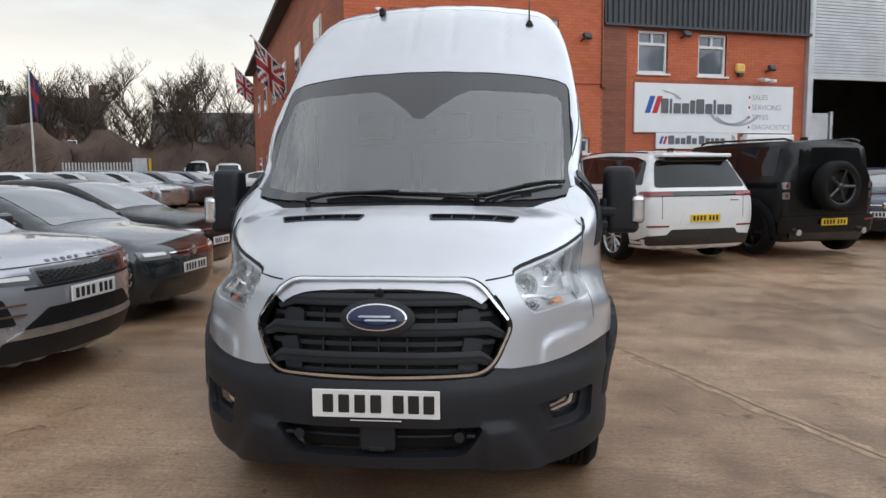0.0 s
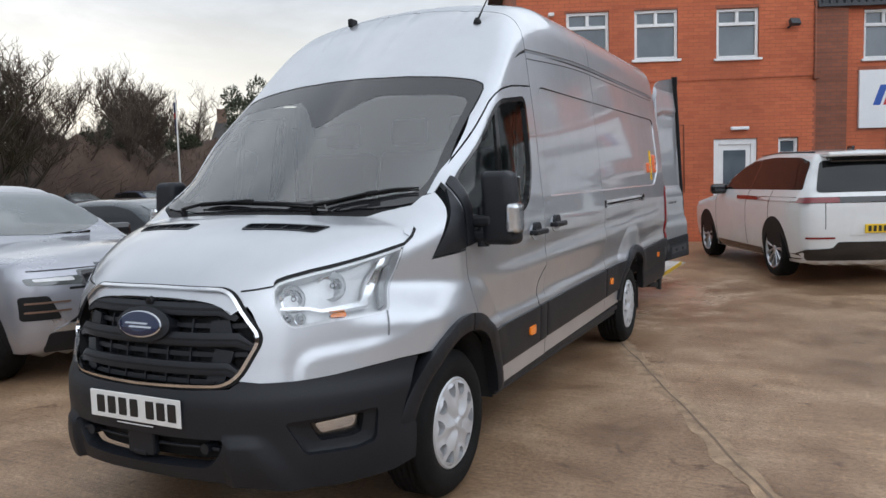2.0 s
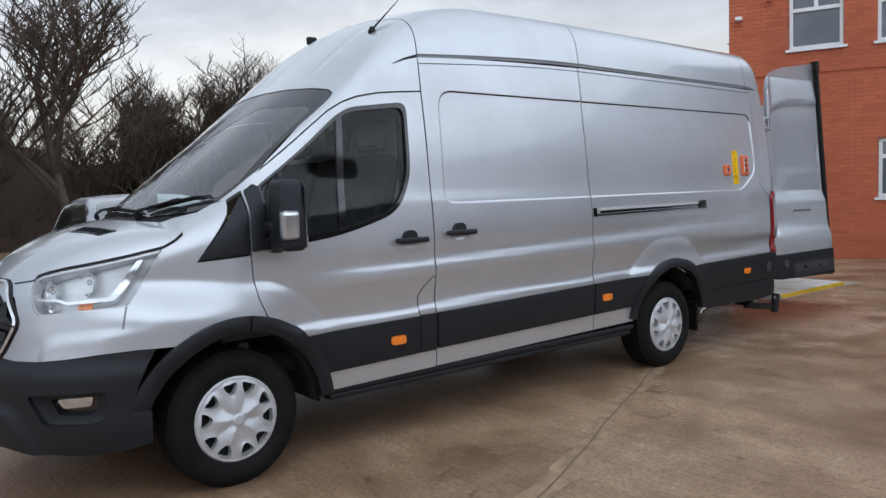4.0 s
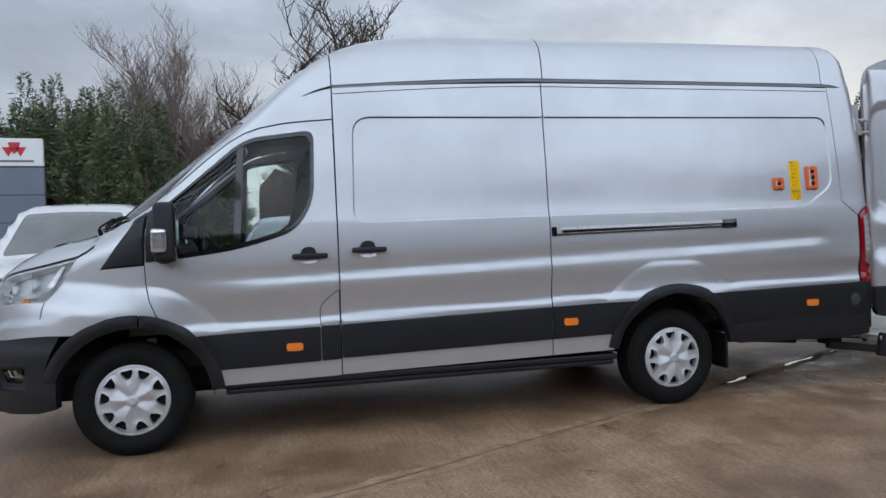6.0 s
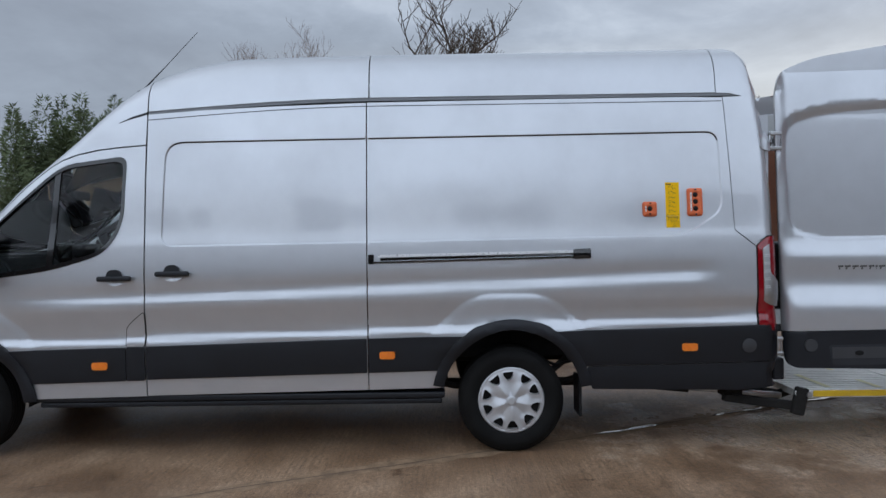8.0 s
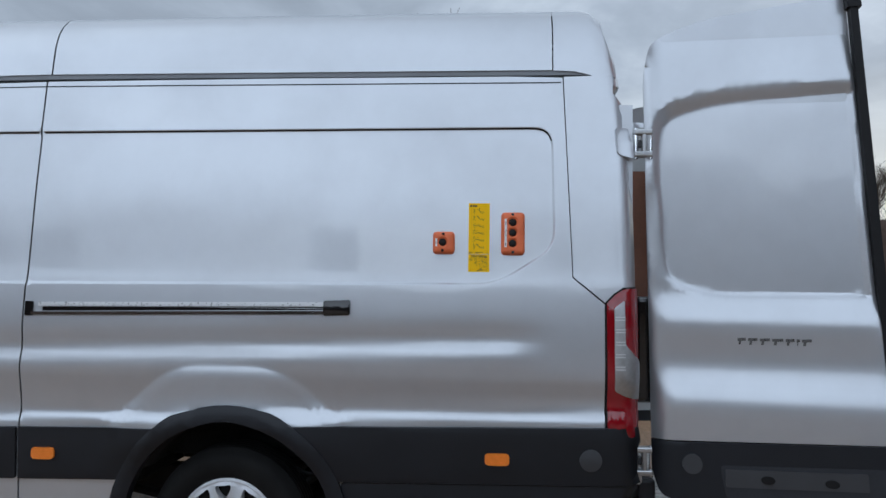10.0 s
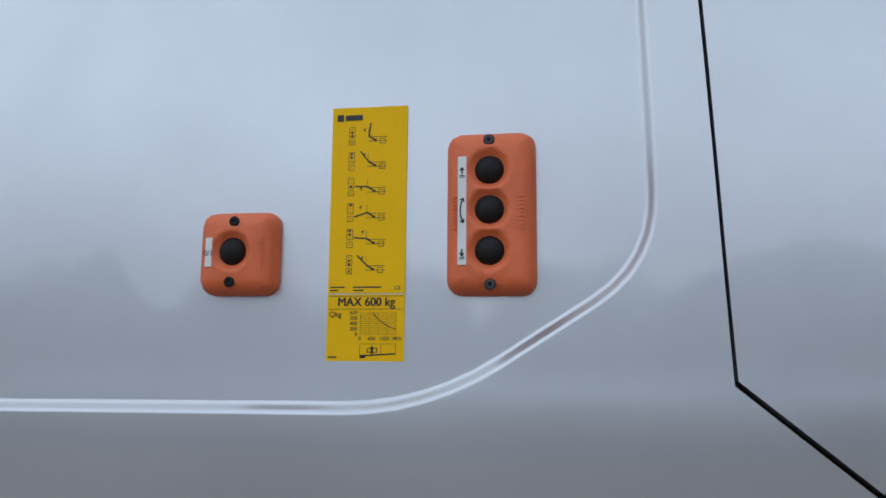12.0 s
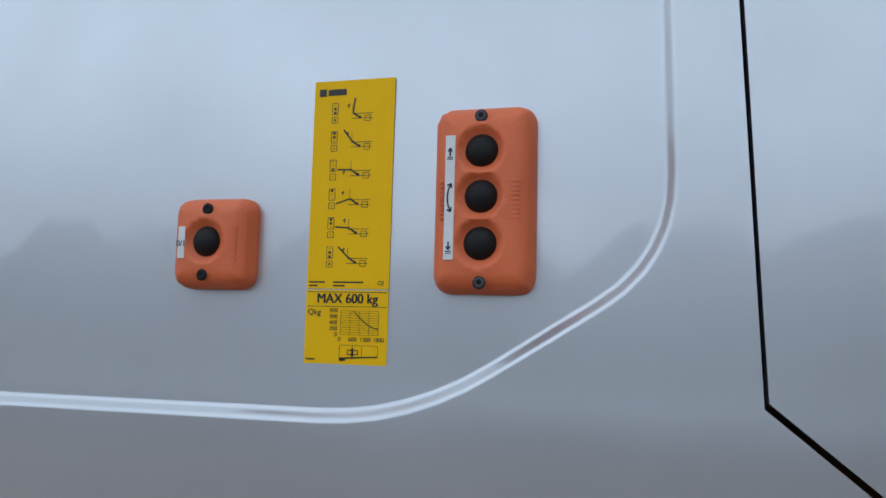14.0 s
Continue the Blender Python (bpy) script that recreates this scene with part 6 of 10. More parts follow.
D_OUT = rounded([(0.0, 0.79, 0.0), (0.985, 0.815, 0.0), (0.995, 2.735, 0.012), (0.30, 2.65, 0.3), (0.04, 2.56, 0.09), (0.0, 2.40, 0.05)], 0.05, 7)
D_CLAD = rounded([(0.0, 0.785, 0.0), (0.0, 0.66, 0.03), (0.03, 0.545, 0.06), (0.98, 0.548, 0.01), (0.985, 0.812, 0.0)], 0.03, 5)
for flip in (False, True):
    dr = part("rear_door", door_sheet(D_OUT, 0.03, 0, 0.045, (), [offset_loop(D_RECESS, d, 0.03) for d in (-0.012, 0.0, 0.012, 0.032, 0.062)], flip), M["silver"], van, "silver rear door swung open")
    part("door_cladding", door_sheet(D_CLAD, 0.04, 0.012, 0.045, (), (), flip), M["plastic"], dr)
    pl = rounded([(0.28, 0.70), (0.95, 0.722), (0.95, 0.587), (0.30, 0.565)], 0.02, 3)
    part("plate_recess", door_sheet(pl, 0.05, 0.014, 0.0, (), (), flip), M["recess"], dr)
    part("plate_holder", door_sheet(rounded([(0.30, 0.685), (0.86, 0.700), (0.86, 0.628), (0.30, 0.612)], 0.008, 3), 0.05, 0.018, 0.0, (), (), flip), M["holder"], dr, "bare grey plate holder")
    for u in (0.47, 0.72):
        part("plate_screw", door_sheet(oval(u, 0.652, 0.028, 0.017, 16), 0.05, 0.022, 0.0, (), (), flip), M["black"], dr)
    part("door_sensor", door_sheet(oval(0.165, 0.70, 0.042, 0.042, 20), 0.05, 0.022, 0.0, (), (), flip), M["holder"], dr)
    part("door_seal", door_sheet(rounded([(0.985, 0.53), (1.02, 0.53), (1.035, 2.745), (1.0, 2.755), (0.99, 2.0)], 0.006, 2), 0.05, -0.004, 0.05, (), (), flip, False), M["black"], dr)
    part("latch", door_sheet([(1.0, 0.54), (1.05, 0.545), (1.05, 0.60), (1.0, 0.60)], 0.05, 0.0, 0.04, (), (), flip, False), M["black"], dr)
    part("latch", door_sheet([(0.985, 2.66), (1.05, 2.66), (1.05, 2.755), (0.985, 2.755)], 0.05, 0.002, 0.06, (), (), flip, False), M["black"], dr)
    if not flip:
        x = 0.385
        for w in (0.035, 0.04, 0.042, 0.046, 0.036, 0.012, 0.04):
            part("door_emblem", door_sheet([(x, 1.232), (x + w, 1.234), (x + w, 1.222), (x, 1.220)], 0.05, 0.004, 0.0), M["emblem"], dr, "small dark model emblem")
            part("door_emblem", door_sheet([(x + w * 0.2, 1.222), (x + w * 0.45, 1.222), (x + w * 0.35, 1.205), (x + w * 0.1, 1.205)], 0.05, 0.004, 0.0), M["emblem"], dr)
            x += w + 0.010
    # inside of the leaf: pale pressing with a ply panel
    part("door_lining", door_sheet(rounded([(0.06, 0.62), (0.94, 0.62), (0.94, 2.55), (0.06, 2.5)], 0.05, 3), 0.2, -0.048, 0.062, (), (), flip, False), M["lining"], dr)
    part("ply_panel", door_sheet(rounded([(0.10, 1.38), (0.90, 1.38), (0.90, 2.22), (0.10, 2.22)], 0.05, 3), 0.2, -0.064, 0.070, (), (), flip, False), M["ply"], dr, "brown ply door panel")
    s = -1 if flip else 1
    for z in (2.10, 0.70):
        hg = part("hinge", box_bm(s * 0.850, s * 0.888, 6.598, 6.618, z - 0.072, z + 0.045, 0.006), M["steel"], dr, "bright steel door hinge")
        for za, zb in ((-0.078, -0.052), (0.022, 0.047)):
            part("hinge_strap", box_bm(s * 0.846, s * 0.890, 6.562, 6.646, z + za, z + zb, 0.007), M["steel"], hg)
        for y in (6.573, 6.638):
            part("hinge_pin", cyl_bm((s * 0.868, y, z - 0.085), (s * 0.868, y, z + 0.052), 0.010, 0.010, 12), M["chrome"], hg)
        part("hinge_bracket", box_bm(s * 0.846, s * 0.872, 6.566, 6.600, z - 0.034, z + 0.002, 0.006), M["holder"], hg)
    part("buffer_panel", box_bm(s * 0.79, s * 0.83, 6.575, 6.672, 0.93, 1.40, 0.022), M["gloss_black"], van, "black buffer panel behind the lamp")
    cov = relief(rounded([(-0.030, -0.055), (0.05, -0.080), (0.05, 0.070), (-0.030, 0.065)], 0.02, 4), lambda u, v: 0.001 + 0.018 * sstep(-0.030, 0.045, u) * (1 - sstep(-0.02, 0.065, v)), 0.012, (), -0.01, flank_frame(6.505, 2.085))
    part("hinge_cover", mirrored(cov) if flip else cov, M["silver"], van)

# load space: lining, floor, ceiling
def slab(name, x0, x1, y0, y1, z0, z1, mt, label=""):
    return part(name, box_bm(x0, x1, y0, y1, z0, z1), M[mt], van, label)


slab("load_floor", -0.60, 0.60, 2.36, 6.50, 0.66, 0.70, "ply", "ply load floor")
for s in (-1, 1):
    slab("side_lining", s * 0.83, s * 0.86, 2.36, 6.50, 0.90, 2.25, "ply", "brown ply side lining")
    slab("rear_pillar", s * 0.80, s * 0.86, 6.50, 6.56, 0.62, 2.26, "silver")
slab("bulkhead", -0.86, 0.86, 2.27, 2.30, 0.70, 2.40, "lining", "pale grey cab bulkhead")
slab("load_ceiling", -0.80, 0.80, 2.36, 6.45, 2.50, 2.53, "lining")
slab("rear_sill", -0.86, 0.86, 6.46, 6.60, 0.58, 0.69, "steel", "bright steel rear sill")

# ---- the van: cab ----
cab = new("cab_interior")
cab.parent, cab["label"] = van, "dark cab with seats, wheel and fascia"


def cpart(name, bm, mt, label="", smooth=False):
    return part(name, bm, M[mt], cab, label, smooth)


cpart("cab_floor", box_bm(-0.86, 0.86, 1.0, 2.27, 0.74, 0.80), "trim")
bm = bmesh.new()
prof = [(0.86, 0.80), (0.86, 1.36), (1.05, 1.39), (1.22, 1.37), (1.30, 1.30), (1.33, 1.18), (1.30, 1.0), (1.20, 0.80)]
vs = [[bm.verts.new((x, y, z)) for y, z in prof] for x in (-0.80, 0.80)]
for i in range(len(prof)):
    j = (i + 1) % len(prof)
    bm.faces.new((vs[0][i], vs[0][j], vs[1][j], vs[1][i]))
bm.faces.new(vs[0][::-1])
bm.faces.new(vs[1])
bmesh.ops.bevel(bm, geom=bm.edges[:], offset=0.02, segments=2, affect="EDGES")
cpart("fascia", bm, "trim", "dark moulded fascia")
cpart("instrument_hood", box_bm(-0.58, -0.20, 1.10, 1.34, 1.34, 1.45, 0.04, 3), "trim")
cpart("fascia_screen", box_bm(-0.11, 0.11, 1.25, 1.29, 1.30, 1.46, 0.012), "gloss_black")
hub = Vector((-0.38, 1.50, 1.27))
axis = Vector((0, 0.84, 0.54))
ringpts = []
u = Vector((1, 0, 0))
w_ = axis.cross(u)
for k in range(36):
    a = 2 * math.pi * k / 36
    ringpts.append(hub + (u * math.cos(a) + w_ * math.sin(a)) * 0.19)
sw = part("steering_wheel", tube(ringpts, 0.015, 8, True), M["trim"], cab, "black steering wheel")
for a in (0, 180, 270):
    e = hub + (u * math.cos(radians(a)) + w_ * math.sin(radians(a))) * 0.185
    cpart("wheel_spoke", tube([hub - axis * 0.02, e], [0.035, 0.016], 8), "trim")
cpart("wheel_hub", cyl_bm(hub - axis * 0.05, hub + axis * 0.012, 0.085, 0.07, 20), "trim")
cpart("steering_column", cyl_bm(hub - axis * 0.32, hub - axis * 0.03, 0.05, 0.05, 12), "trim")


def seat(x, w):
    cpart("seat_cushion", box_bm(x - w / 2, x + w / 2, 1.58, 2.08, 1.00, 1.16, 0.05, 3), "cloth", smooth=False)
    b = box_bm(-w / 2, w / 2, -0.07, 0.07, 0, 0.66, 0.05, 3)
    bmesh.ops.transform(b, matrix=pose(x, 2.06, 1.10, -14, 0, 0), verts=b.verts)
    cpart("seat_back", b, "cloth", "dark cloth seat back")
    for hx in ((x,) if w < 0.7 else (x - w / 4, x + w / 4)):
        b = box_bm(-0.13, 0.13, -0.045, 0.045, 0.69, 0.87, 0.04, 3)
        bmesh.ops.transform(b, matrix=pose(hx, 2.06, 1.10, -10, 0, 0), verts=b.verts)
        cpart("headrest", b, "cloth", "dark headrest")


seat(-0.42, 0.50)
seat(0.32, 0.86)
cpart("headlining", box_bm(-0.60, 0.60, 1.92, 2.27, 2.11, 2.14, 0.01), "lining", "pale headlining")
cpart("interior_mirror", box_bm(-0.11, 0.11, 1.42, 1.45, 1.80, 1.87, 0.015), "trim")
for s in (-1, 1):
    cpart("door_trim", box_bm(s * 0.86, s * 0.90, 1.30, 2.2, 0.85, 1.22, 0.015), "trim")
    cpart("seat_belt", box_bm(s * 0.84, s * 0.85, 2.18, 2.225, 1.1, 1.95), "black")
    cpart("pillar_trim", box_bm(s * 0.80, s * 0.86, 2.22, 2.28, 1.2, 2.1, 0.01), "lining", "pale pillar trim")

# ---- tail lift ----
M["alu"] = mat("worn_aluminium_plate", (0.74, 0.74, 0.71), 0.45, 0.2, 0.14, 3, 0.2, 60, 0.1, 200)
M["safety"] = mat("yellow_safety_strip", (0.72, 0.47, 0.02), 0.45, 0, 0.12, 6, 0.1, 100)
lift = thing("tail_lift", "lowered aluminium tail lift platform with yellow edges", "tail lift")
P0, P1, PZ = 6.74, 8.72, 0.375
bm = bmesh.new()
vs = []
for x in (-0.88, 0.88):
    vs.append([bm.verts.new((x, y, z)) for y, z in ((P0, PZ - 0.045), (P0, PZ), (P1 - 0.4, PZ), (P1, PZ - 0.05), (P1, PZ - 0.058), (P1 - 0.45, PZ - 0.045))])
for i in range(6):
    j = (i + 1) % 6
    bm.faces.new((vs[0][i], vs[0][j], vs[1][j], vs[1][i]))
bm.faces.new(vs[0][::-1])
bm.faces.new(vs[1])
bmesh.ops.recalc_face_normals(bm, faces=bm.faces)
deck = part("platform", bm, M["alu"], lift, "pale ribbed aluminium platform")
for k in range(26):
    x = -0.84 + 1.68 * k / 25
    part("tread_rib", box_bm(x - 0.006, x + 0.006, P0 + 0.02, P1 - 0.42, PZ, PZ + 0.004), M["alu"], deck)
for x in (-0.88, 0.88):
    part("edge_strip", box_bm(x - 0.006, x + 0.006, P0 + 0.10, P1 - 0.42, PZ - 0.038, PZ + 0.003, 0.002), M["safety"], lift, "yellow edge strip")
M["faded"] = mat("faded_yellow_paint", (0.70, 0.67, 0.38), 0.5, 0, 0.25, 9, 0.3, 120)
for y, x0, x1 in ((7.00, 0.30, 0.78), (7.34, 0.52, 0.80), (7.36, -0.30, 0.12), (7.90, -0.55, 0.60)):
    b = box_bm(x0, x1, -0.020, 0.020, PZ + 0.0045, PZ + 0.0055)
    bmesh.ops.transform(b, matrix=Matrix.Translation((0, y, 0)), verts=b.verts)
    part("tread_mark", b, M["faded"], deck, "faded yellow paint mark")
for y in (7.62, 8.10):
    part("plate_seam", box_bm(-0.86, 0.86, y, y + 0.012, PZ + 0.0045, PZ + 0.0075), M["alu"], deck)
part("tip_ramp", box_bm(-0.84, 0.84, P1 - 0.40, P1 - 0.385, PZ - 0.01, PZ + 0.006, 0.002), M["steel"], deck)
for x in (-0.88, 0.88):
    part("corner_block", box_bm(x - 0.009, x + 0.009, P0 - 0.02, P0 + 0.10, PZ - 0.045, PZ + 0.004, 0.003), M["alu"], lift, "bare aluminium corner block")
for x in (-0.62, 0.62):
    part("lift_arm", tube([(x, 5.9, 0.42), (x, 6.4, 0.36), (x, 6.72, 0.30), (x, 6.80, 0.33)], 0.035, 8), M["dark"], lift)
    part("lift_ram", tube([(x + 0.08, 6.0, 0.38), (x + 0.08, 6.7, 0.31)], 0.022, 10), M["steel"], lift)
part("lift_beam", box_bm(-0.85, 0.85, 6.25, 6.38, 0.33, 0.45, 0.015), M["dark"], lift)
for s in (-1, 1):
    b = box_bm(-0.03, 0.03, -0.26, 0.26, -0.03, 0.03, 0.012)
    bmesh.ops.transform(b, matrix=pose(s * 0.84, 6.50, 0.300, -8, 0, 0), verts=b.verts)
    part("hinge_arm", b, M["dark"], lift, "black hinged lift bracket")
    b = box_bm(-0.025, 0.025, -0.045, 0.045, -0.095, 0.095, 0.014)
    bmesh.ops.transform(b, matrix=pose(s * 0.87, 6.755, 0.305, -12, 0, 0), verts=b.verts)
    part("hinge_arm", b, M["dark"], lift)
    part("hinge_bolt", cyl_bm((s * 0.85, 6.81, 0.352), (s * 0.905, 6.81, 0.352), 0.018, 0.018, 12), M["steel"], lift)
    part("rear_step", box_bm(s * 0.30, s * 0.86, 6.58, 6.66, 0.45, 0.60, 0.012), M["plastic"], lift)

# ---- lift controls and operating label on the flank ----
def control_box(name, y, z, w, h, buttons, screws, label):
    m = flank_frame(y, z, 0.0)
    box = thing(name, label, "control box", m=m)
    out = rounded([(-w / 2, -h / 2), (w / 2, -h / 2), (w / 2, h / 2), (-w / 2, h / 2)], 0.020, 7)

    def form(u, v):
        e = edge_distance(u, v, out)
        f = 0.021 * np.sqrt(np.clip(1 - (1 - np.clip(e / 0.021, 0, 1)) ** 2, 0, 1)) + 0.006
        for bu, bv in buttons:
            r = np.hypot(u - bu, v - bv)
            f = f - 0.0055 * (1 - sstep(0.0165, 0.0245, r)) + 0.0012 * np.exp(-((r - 0.026) / 0.004) ** 2)
        return f
    loops = [oval(bu, bv, r, r, 36) + [(bu + r, bv)] for bu, bv in buttons for r in (0.0168, 0.0205, 0.0243)]
    inner = [offset_loop(out, -d, 0.006) for d in (0.0012, 0.003, 0.006, 0.010, 0.015, 0.020)]
    part("housing", relief(out, form, 0.0045, (), 0.0, None, loops + inner), M["orange"], box, "orange moulded housing")
    part("backing", relief([(u * 1.002, v * 1.002) for u, v in out], lambda u, v: 0.0006 + 0 * u, 0.03, (), -0.003), M["orange"], box)
    ribs = []
    for k in range(9):
        v = 0.0045 * (k - 4) - 0.002
        ribs.append(((0.0225, v), (w / 2 - 0.0125, v), 0.0018))
        if len(buttons) > 1:
            ribs.append(((-w / 2 + 0.0095, v), (-w / 2 + 0.0130, v), 0.0018))
    tagged(part("grip_ribs", flat_bars(ribs, 0.0018, 0.0245, 0.0028), M["orange"], box), kind="stuff")
    for bu, bv in buttons:
        dome = lathe([(0.0, 0.0085), (0.006, 0.0080), (0.011, 0.0062), (0.0145, 0.0035), (0.0168, 0.0), (0.0172, -0.004)], 28, "z")
        dome.transform(Matrix.Translation((bu, bv, 0.0215)))
        part("button", dome, M["black"], box, "round black rubber button")
    for su, sv in screws:
        c = lathe([(0.0, -0.002), (0.0022, -0.002), (0.0025, 0.0012), (0.0045, 0.0014), (0.0058, 0.0)], 14, "z")
        c.transform(Matrix.Translation((su, sv, 0.0272)))
        part("screw", c, M["holder" if len(buttons) > 1 else "black"], box, "recessed screw")
        part("screw_hole", disc(su, sv, 0.0065, 0.0268, 20, 0.0006), M["black"], box)
    return box


box_one = control_box("lift_control_box", 5.7235, 1.6285, 0.0965, 0.1005, [(-0.004, 0.001)], [(-0.001, 0.036), (-0.004, -0.036)], "square orange lift control with one black button on the van side")
part("tag", box_bm(-0.0355, -0.0270, -0.018, 0.017, 0.0262, 0.0282, 0.0005), M["white"], box_one, "white printed tag")
w = text_mesh("0/1", 0.0095, 0.0002)
w.transform(Matrix.Translation((-0.0312, -0.002, 0.0285)))
tagged(part("tag_print", w, M["ink"], box_one), kind="stuff")
box_three = control_box("lift_control_box", 6.0265, 1.671, 0.103, 0.189, [(-0.001, 0.048), (-0.001, 0.002), (-0.001, -0.045)], [(-0.001, 0.082), (0.000, -0.084)],
                        "upright orange lift control with three black buttons")
part("tag", box_bm(-0.0365, -0.0265, -0.062, 0.063, 0.0262, 0.0285, 0.0005), M["white"], box_three, "white tag with direction arrows")
arrow = []
for s, v0 in ((1, 0.046), (-1, -0.048)):
    arrow += [((-0.0315, v0 - 0.004 * s), (-0.0315, v0 + 0.002 * s), 0.0016), ((-0.0337, v0 + 0.0005 * s), (-0.0315, v0 + 0.004 * s), 0.0014), ((-0.0293, v0 + 0.0005 * s), (-0.0315, v0 + 0.004 * s), 0.0014),
              ((-0.0345, v0 - 0.0055), (-0.0285, v0 - 0.0055), 0.0010), ((-0.0345, v0 - 0.0073), (-0.0285, v0 - 0.0073), 0.0008)]
for k in range(8):
    a0, a1 = -0.55 + 1.1 * k / 8, -0.55 + 1.1 * (k + 1) / 8
    f = lambda a: (-0.0335 + 0.025 * (1 - math.cos(a)), 0.027 * math.sin(a))
    arrow.append((f(a0), f(a1), 0.0016))
for s in (1, -1):
    e = (-0.0335 + 0.025 * (1 - math.cos(0.55)), s * 0.027 * math.sin(0.55))
    arrow += [(e, (e[0] - 0.004, e[1] - s * 0.002), 0.0014), (e, (e[0] + 0.0005, e[1] - s * 0.0045), 0.0014)]
tagged(part("tag_print", flat_bars(arrow, 0.001, 0.0286, 0.0003), M["ink"], box_three), kind="stuff")

lm = flank_frame(5.8785, 1.656, 0.0008)
sticker = thing("operating_label", "yellow lift operating label with black diagrams on the van side", "label", m=lm)
W2 = 0.0465
part("label_sheet", box_bm(-W2, W2, -0.0755, 0.1515, 0, 0.0008), M["yellow"], sticker)
part("load_sheet", box_bm(-W2, W2, -0.1545, -0.0770, 0, 0.0008), M["yellow"], sticker, "yellow load chart")
part("maker_mark", flat_bars([((-0.0405, 0.1385), (-0.0325, 0.1385), 0.008), ((-0.030, 0.1385), (-0.009, 0.1385), 0.0065)], 0.005, 0.0009), M["ink"], sticker)
for row in range(6):
    v0 = 0.1160 - 0.0314 * row
    st = []
    bu = -0.0215

    def outline_box(u, v, hw, hh):
        return [((u - hw, v - hh), (u + hw, v - hh)), ((u + hw, v - hh), (u + hw, v + hh)), ((u + hw, v + hh), (u - hw, v + hh)), ((u - hw, v + hh), (u - hw, v - hh))]
    st += outline_box(bu, v0 + 0.004, 0.0034, 0.0062) + outline_box(bu, v0 - 0.0083, 0.0034, 0.0032)
    for k, dv in enumerate((0.0042, 0.0, -0.0042)):
        on = k in ((1, 2), (0, 1), (2,), (0,), (0, 1), (1, 2))[row]
        st.append(((bu - (0.0014 if on else 0.0008), v0 + 0.004 + dv), (bu + (0.0014 if on else 0.0008), v0 + 0.004 + dv), 0.0028 if on else 0.0007))
    st.append(((bu - 0.0011, v0 - 0.0083), (bu + 0.0011, v0 - 0.0083), 0.0022 if row in (0, 5) else 0.0007))
    st += [((-0.002, v0 - 0.0105 + 0.003), (0.022, v0 - 0.0105 + 0.003)), ((0.002, v0 - 0.0022), (0.022, v0 - 0.0022)), ((-0.001, v0 - 0.0035), (-0.001, v0 + 0.009), 0.0004)]
    st += outline_box(0.0165, v0 - 0.0075, 0.0032, 0.0030)
    ang = (85, 130, 178, 184, 176, 137)[row]
    e = (0.0 + 0.0165 * math.cos(radians(ang)), v0 - 0.001 + 0.0165 * math.sin(radians(ang)) - (0.004 if row == 3 else 0))
    st += [((-0.0005, v0 - 0.001), e, 0.0017), ((-0.0005, v0 - 0.001), (0.0075, v0 - 0.0065), 0.0020), ((0.006, v0 - 0.0062), (0.009, v0 - 0.0065), 0.003)]
    au, av = (-0.006, v0 + 0.0065) if row not in (2, 3) else (-0.009, v0 - 0.004 + (0.009 if row == 3 else 0))
    st += [((au, av - 0.002), (au + 0.001, av + 0.002), 0.0009), ((au - 0.0015, av), (au + 0.001, av + 0.0025), 0.0009)]
    part("pictogram", flat_bars(st, 0.0006, 0.0009, 0.0002), M["ink"], sticker)
tiny = part("small_print", flat_bars([((-0.044, -0.0685), (-0.026, -0.0685)), ((-0.016, -0.0685), (0.018, -0.0685)), ((-0.044, -0.0722), (-0.034, -0.0722)), ((-0.016, -0.0722), (-0.003, -0.0722)), ((-0.044, -0.150), (-0.034, -0.150))], 0.0016, 0.0009, 0.0002), M["ink"], sticker)


def label_words(words, size, u, v, squash=1.0, align="CENTER"):
    me = text_mesh(words, size, 0.0001, align, squash, bold=0.008)
    me.transform(Matrix.Translation((u, v, 0.0010)))
    part("print", me, M["ink"], sticker)


label_words("CE", 0.0062, 0.0375, -0.0695)
bm = bmesh.new()
for k in range(3):
    me = text_mesh("MAX 600 kg", 0.0145, 0.00030 + 0.00003 * k, "CENTER", 0.93)
    me.transform(Matrix.Translation((0.0005 + 0.00035 * (k - 1), -0.0862, 0.0011)))
    bm.from_mesh(me)
big = bpy.data.meshes.new("heading")
bm.to_mesh(big)
bm.free()
part("print", big, M["ink"], sticker)
part("rule", flat_bars([((-0.045, -0.0790), (0.045, -0.0790)), ((-0.045, -0.0942), (0.045, -0.0942))], 0.0006, 0.0009, 0.0002), M["ink"], sticker)
label_words("Qkg", 0.0088, -0.0365, -0.1005)
for k, wd in enumerate(("600", "500", "400", "300", "0")):
    label_words(wd, 0.0062, -0.0095, -0.0985 - 0.0063 * k, 1.0, "RIGHT")
for k, wd in enumerate(("0", "600", "1200", "1800")):
    label_words(wd, 0.0062, -0.0065 + 0.0145 * k, -0.1285)
grid = [((-0.006, -0.0985 - 0.0250 * k / 10), (0.0365, -0.0985 - 0.0250 * k / 10)) for k in range(11)] + [((-0.006 + 0.0425 * k / 4, -0.0985), (-0.006 + 0.0425 * k / 4, -0.1235)) for k in range(5)]
prev = (0.0085, -0.0985)
for k in range(1, 13):
    u = 0.0085 + 0.028 * k / 12
    q = (u, -0.0985 - 0.0185 * (1 - (1 - k / 12) ** 1.7))
    grid.append((prev, q, 0.0009))
    prev = q
chart = part("load_chart", flat_bars(grid, 0.0003, 0.0009, 0.0002), M["ink"], sticker)
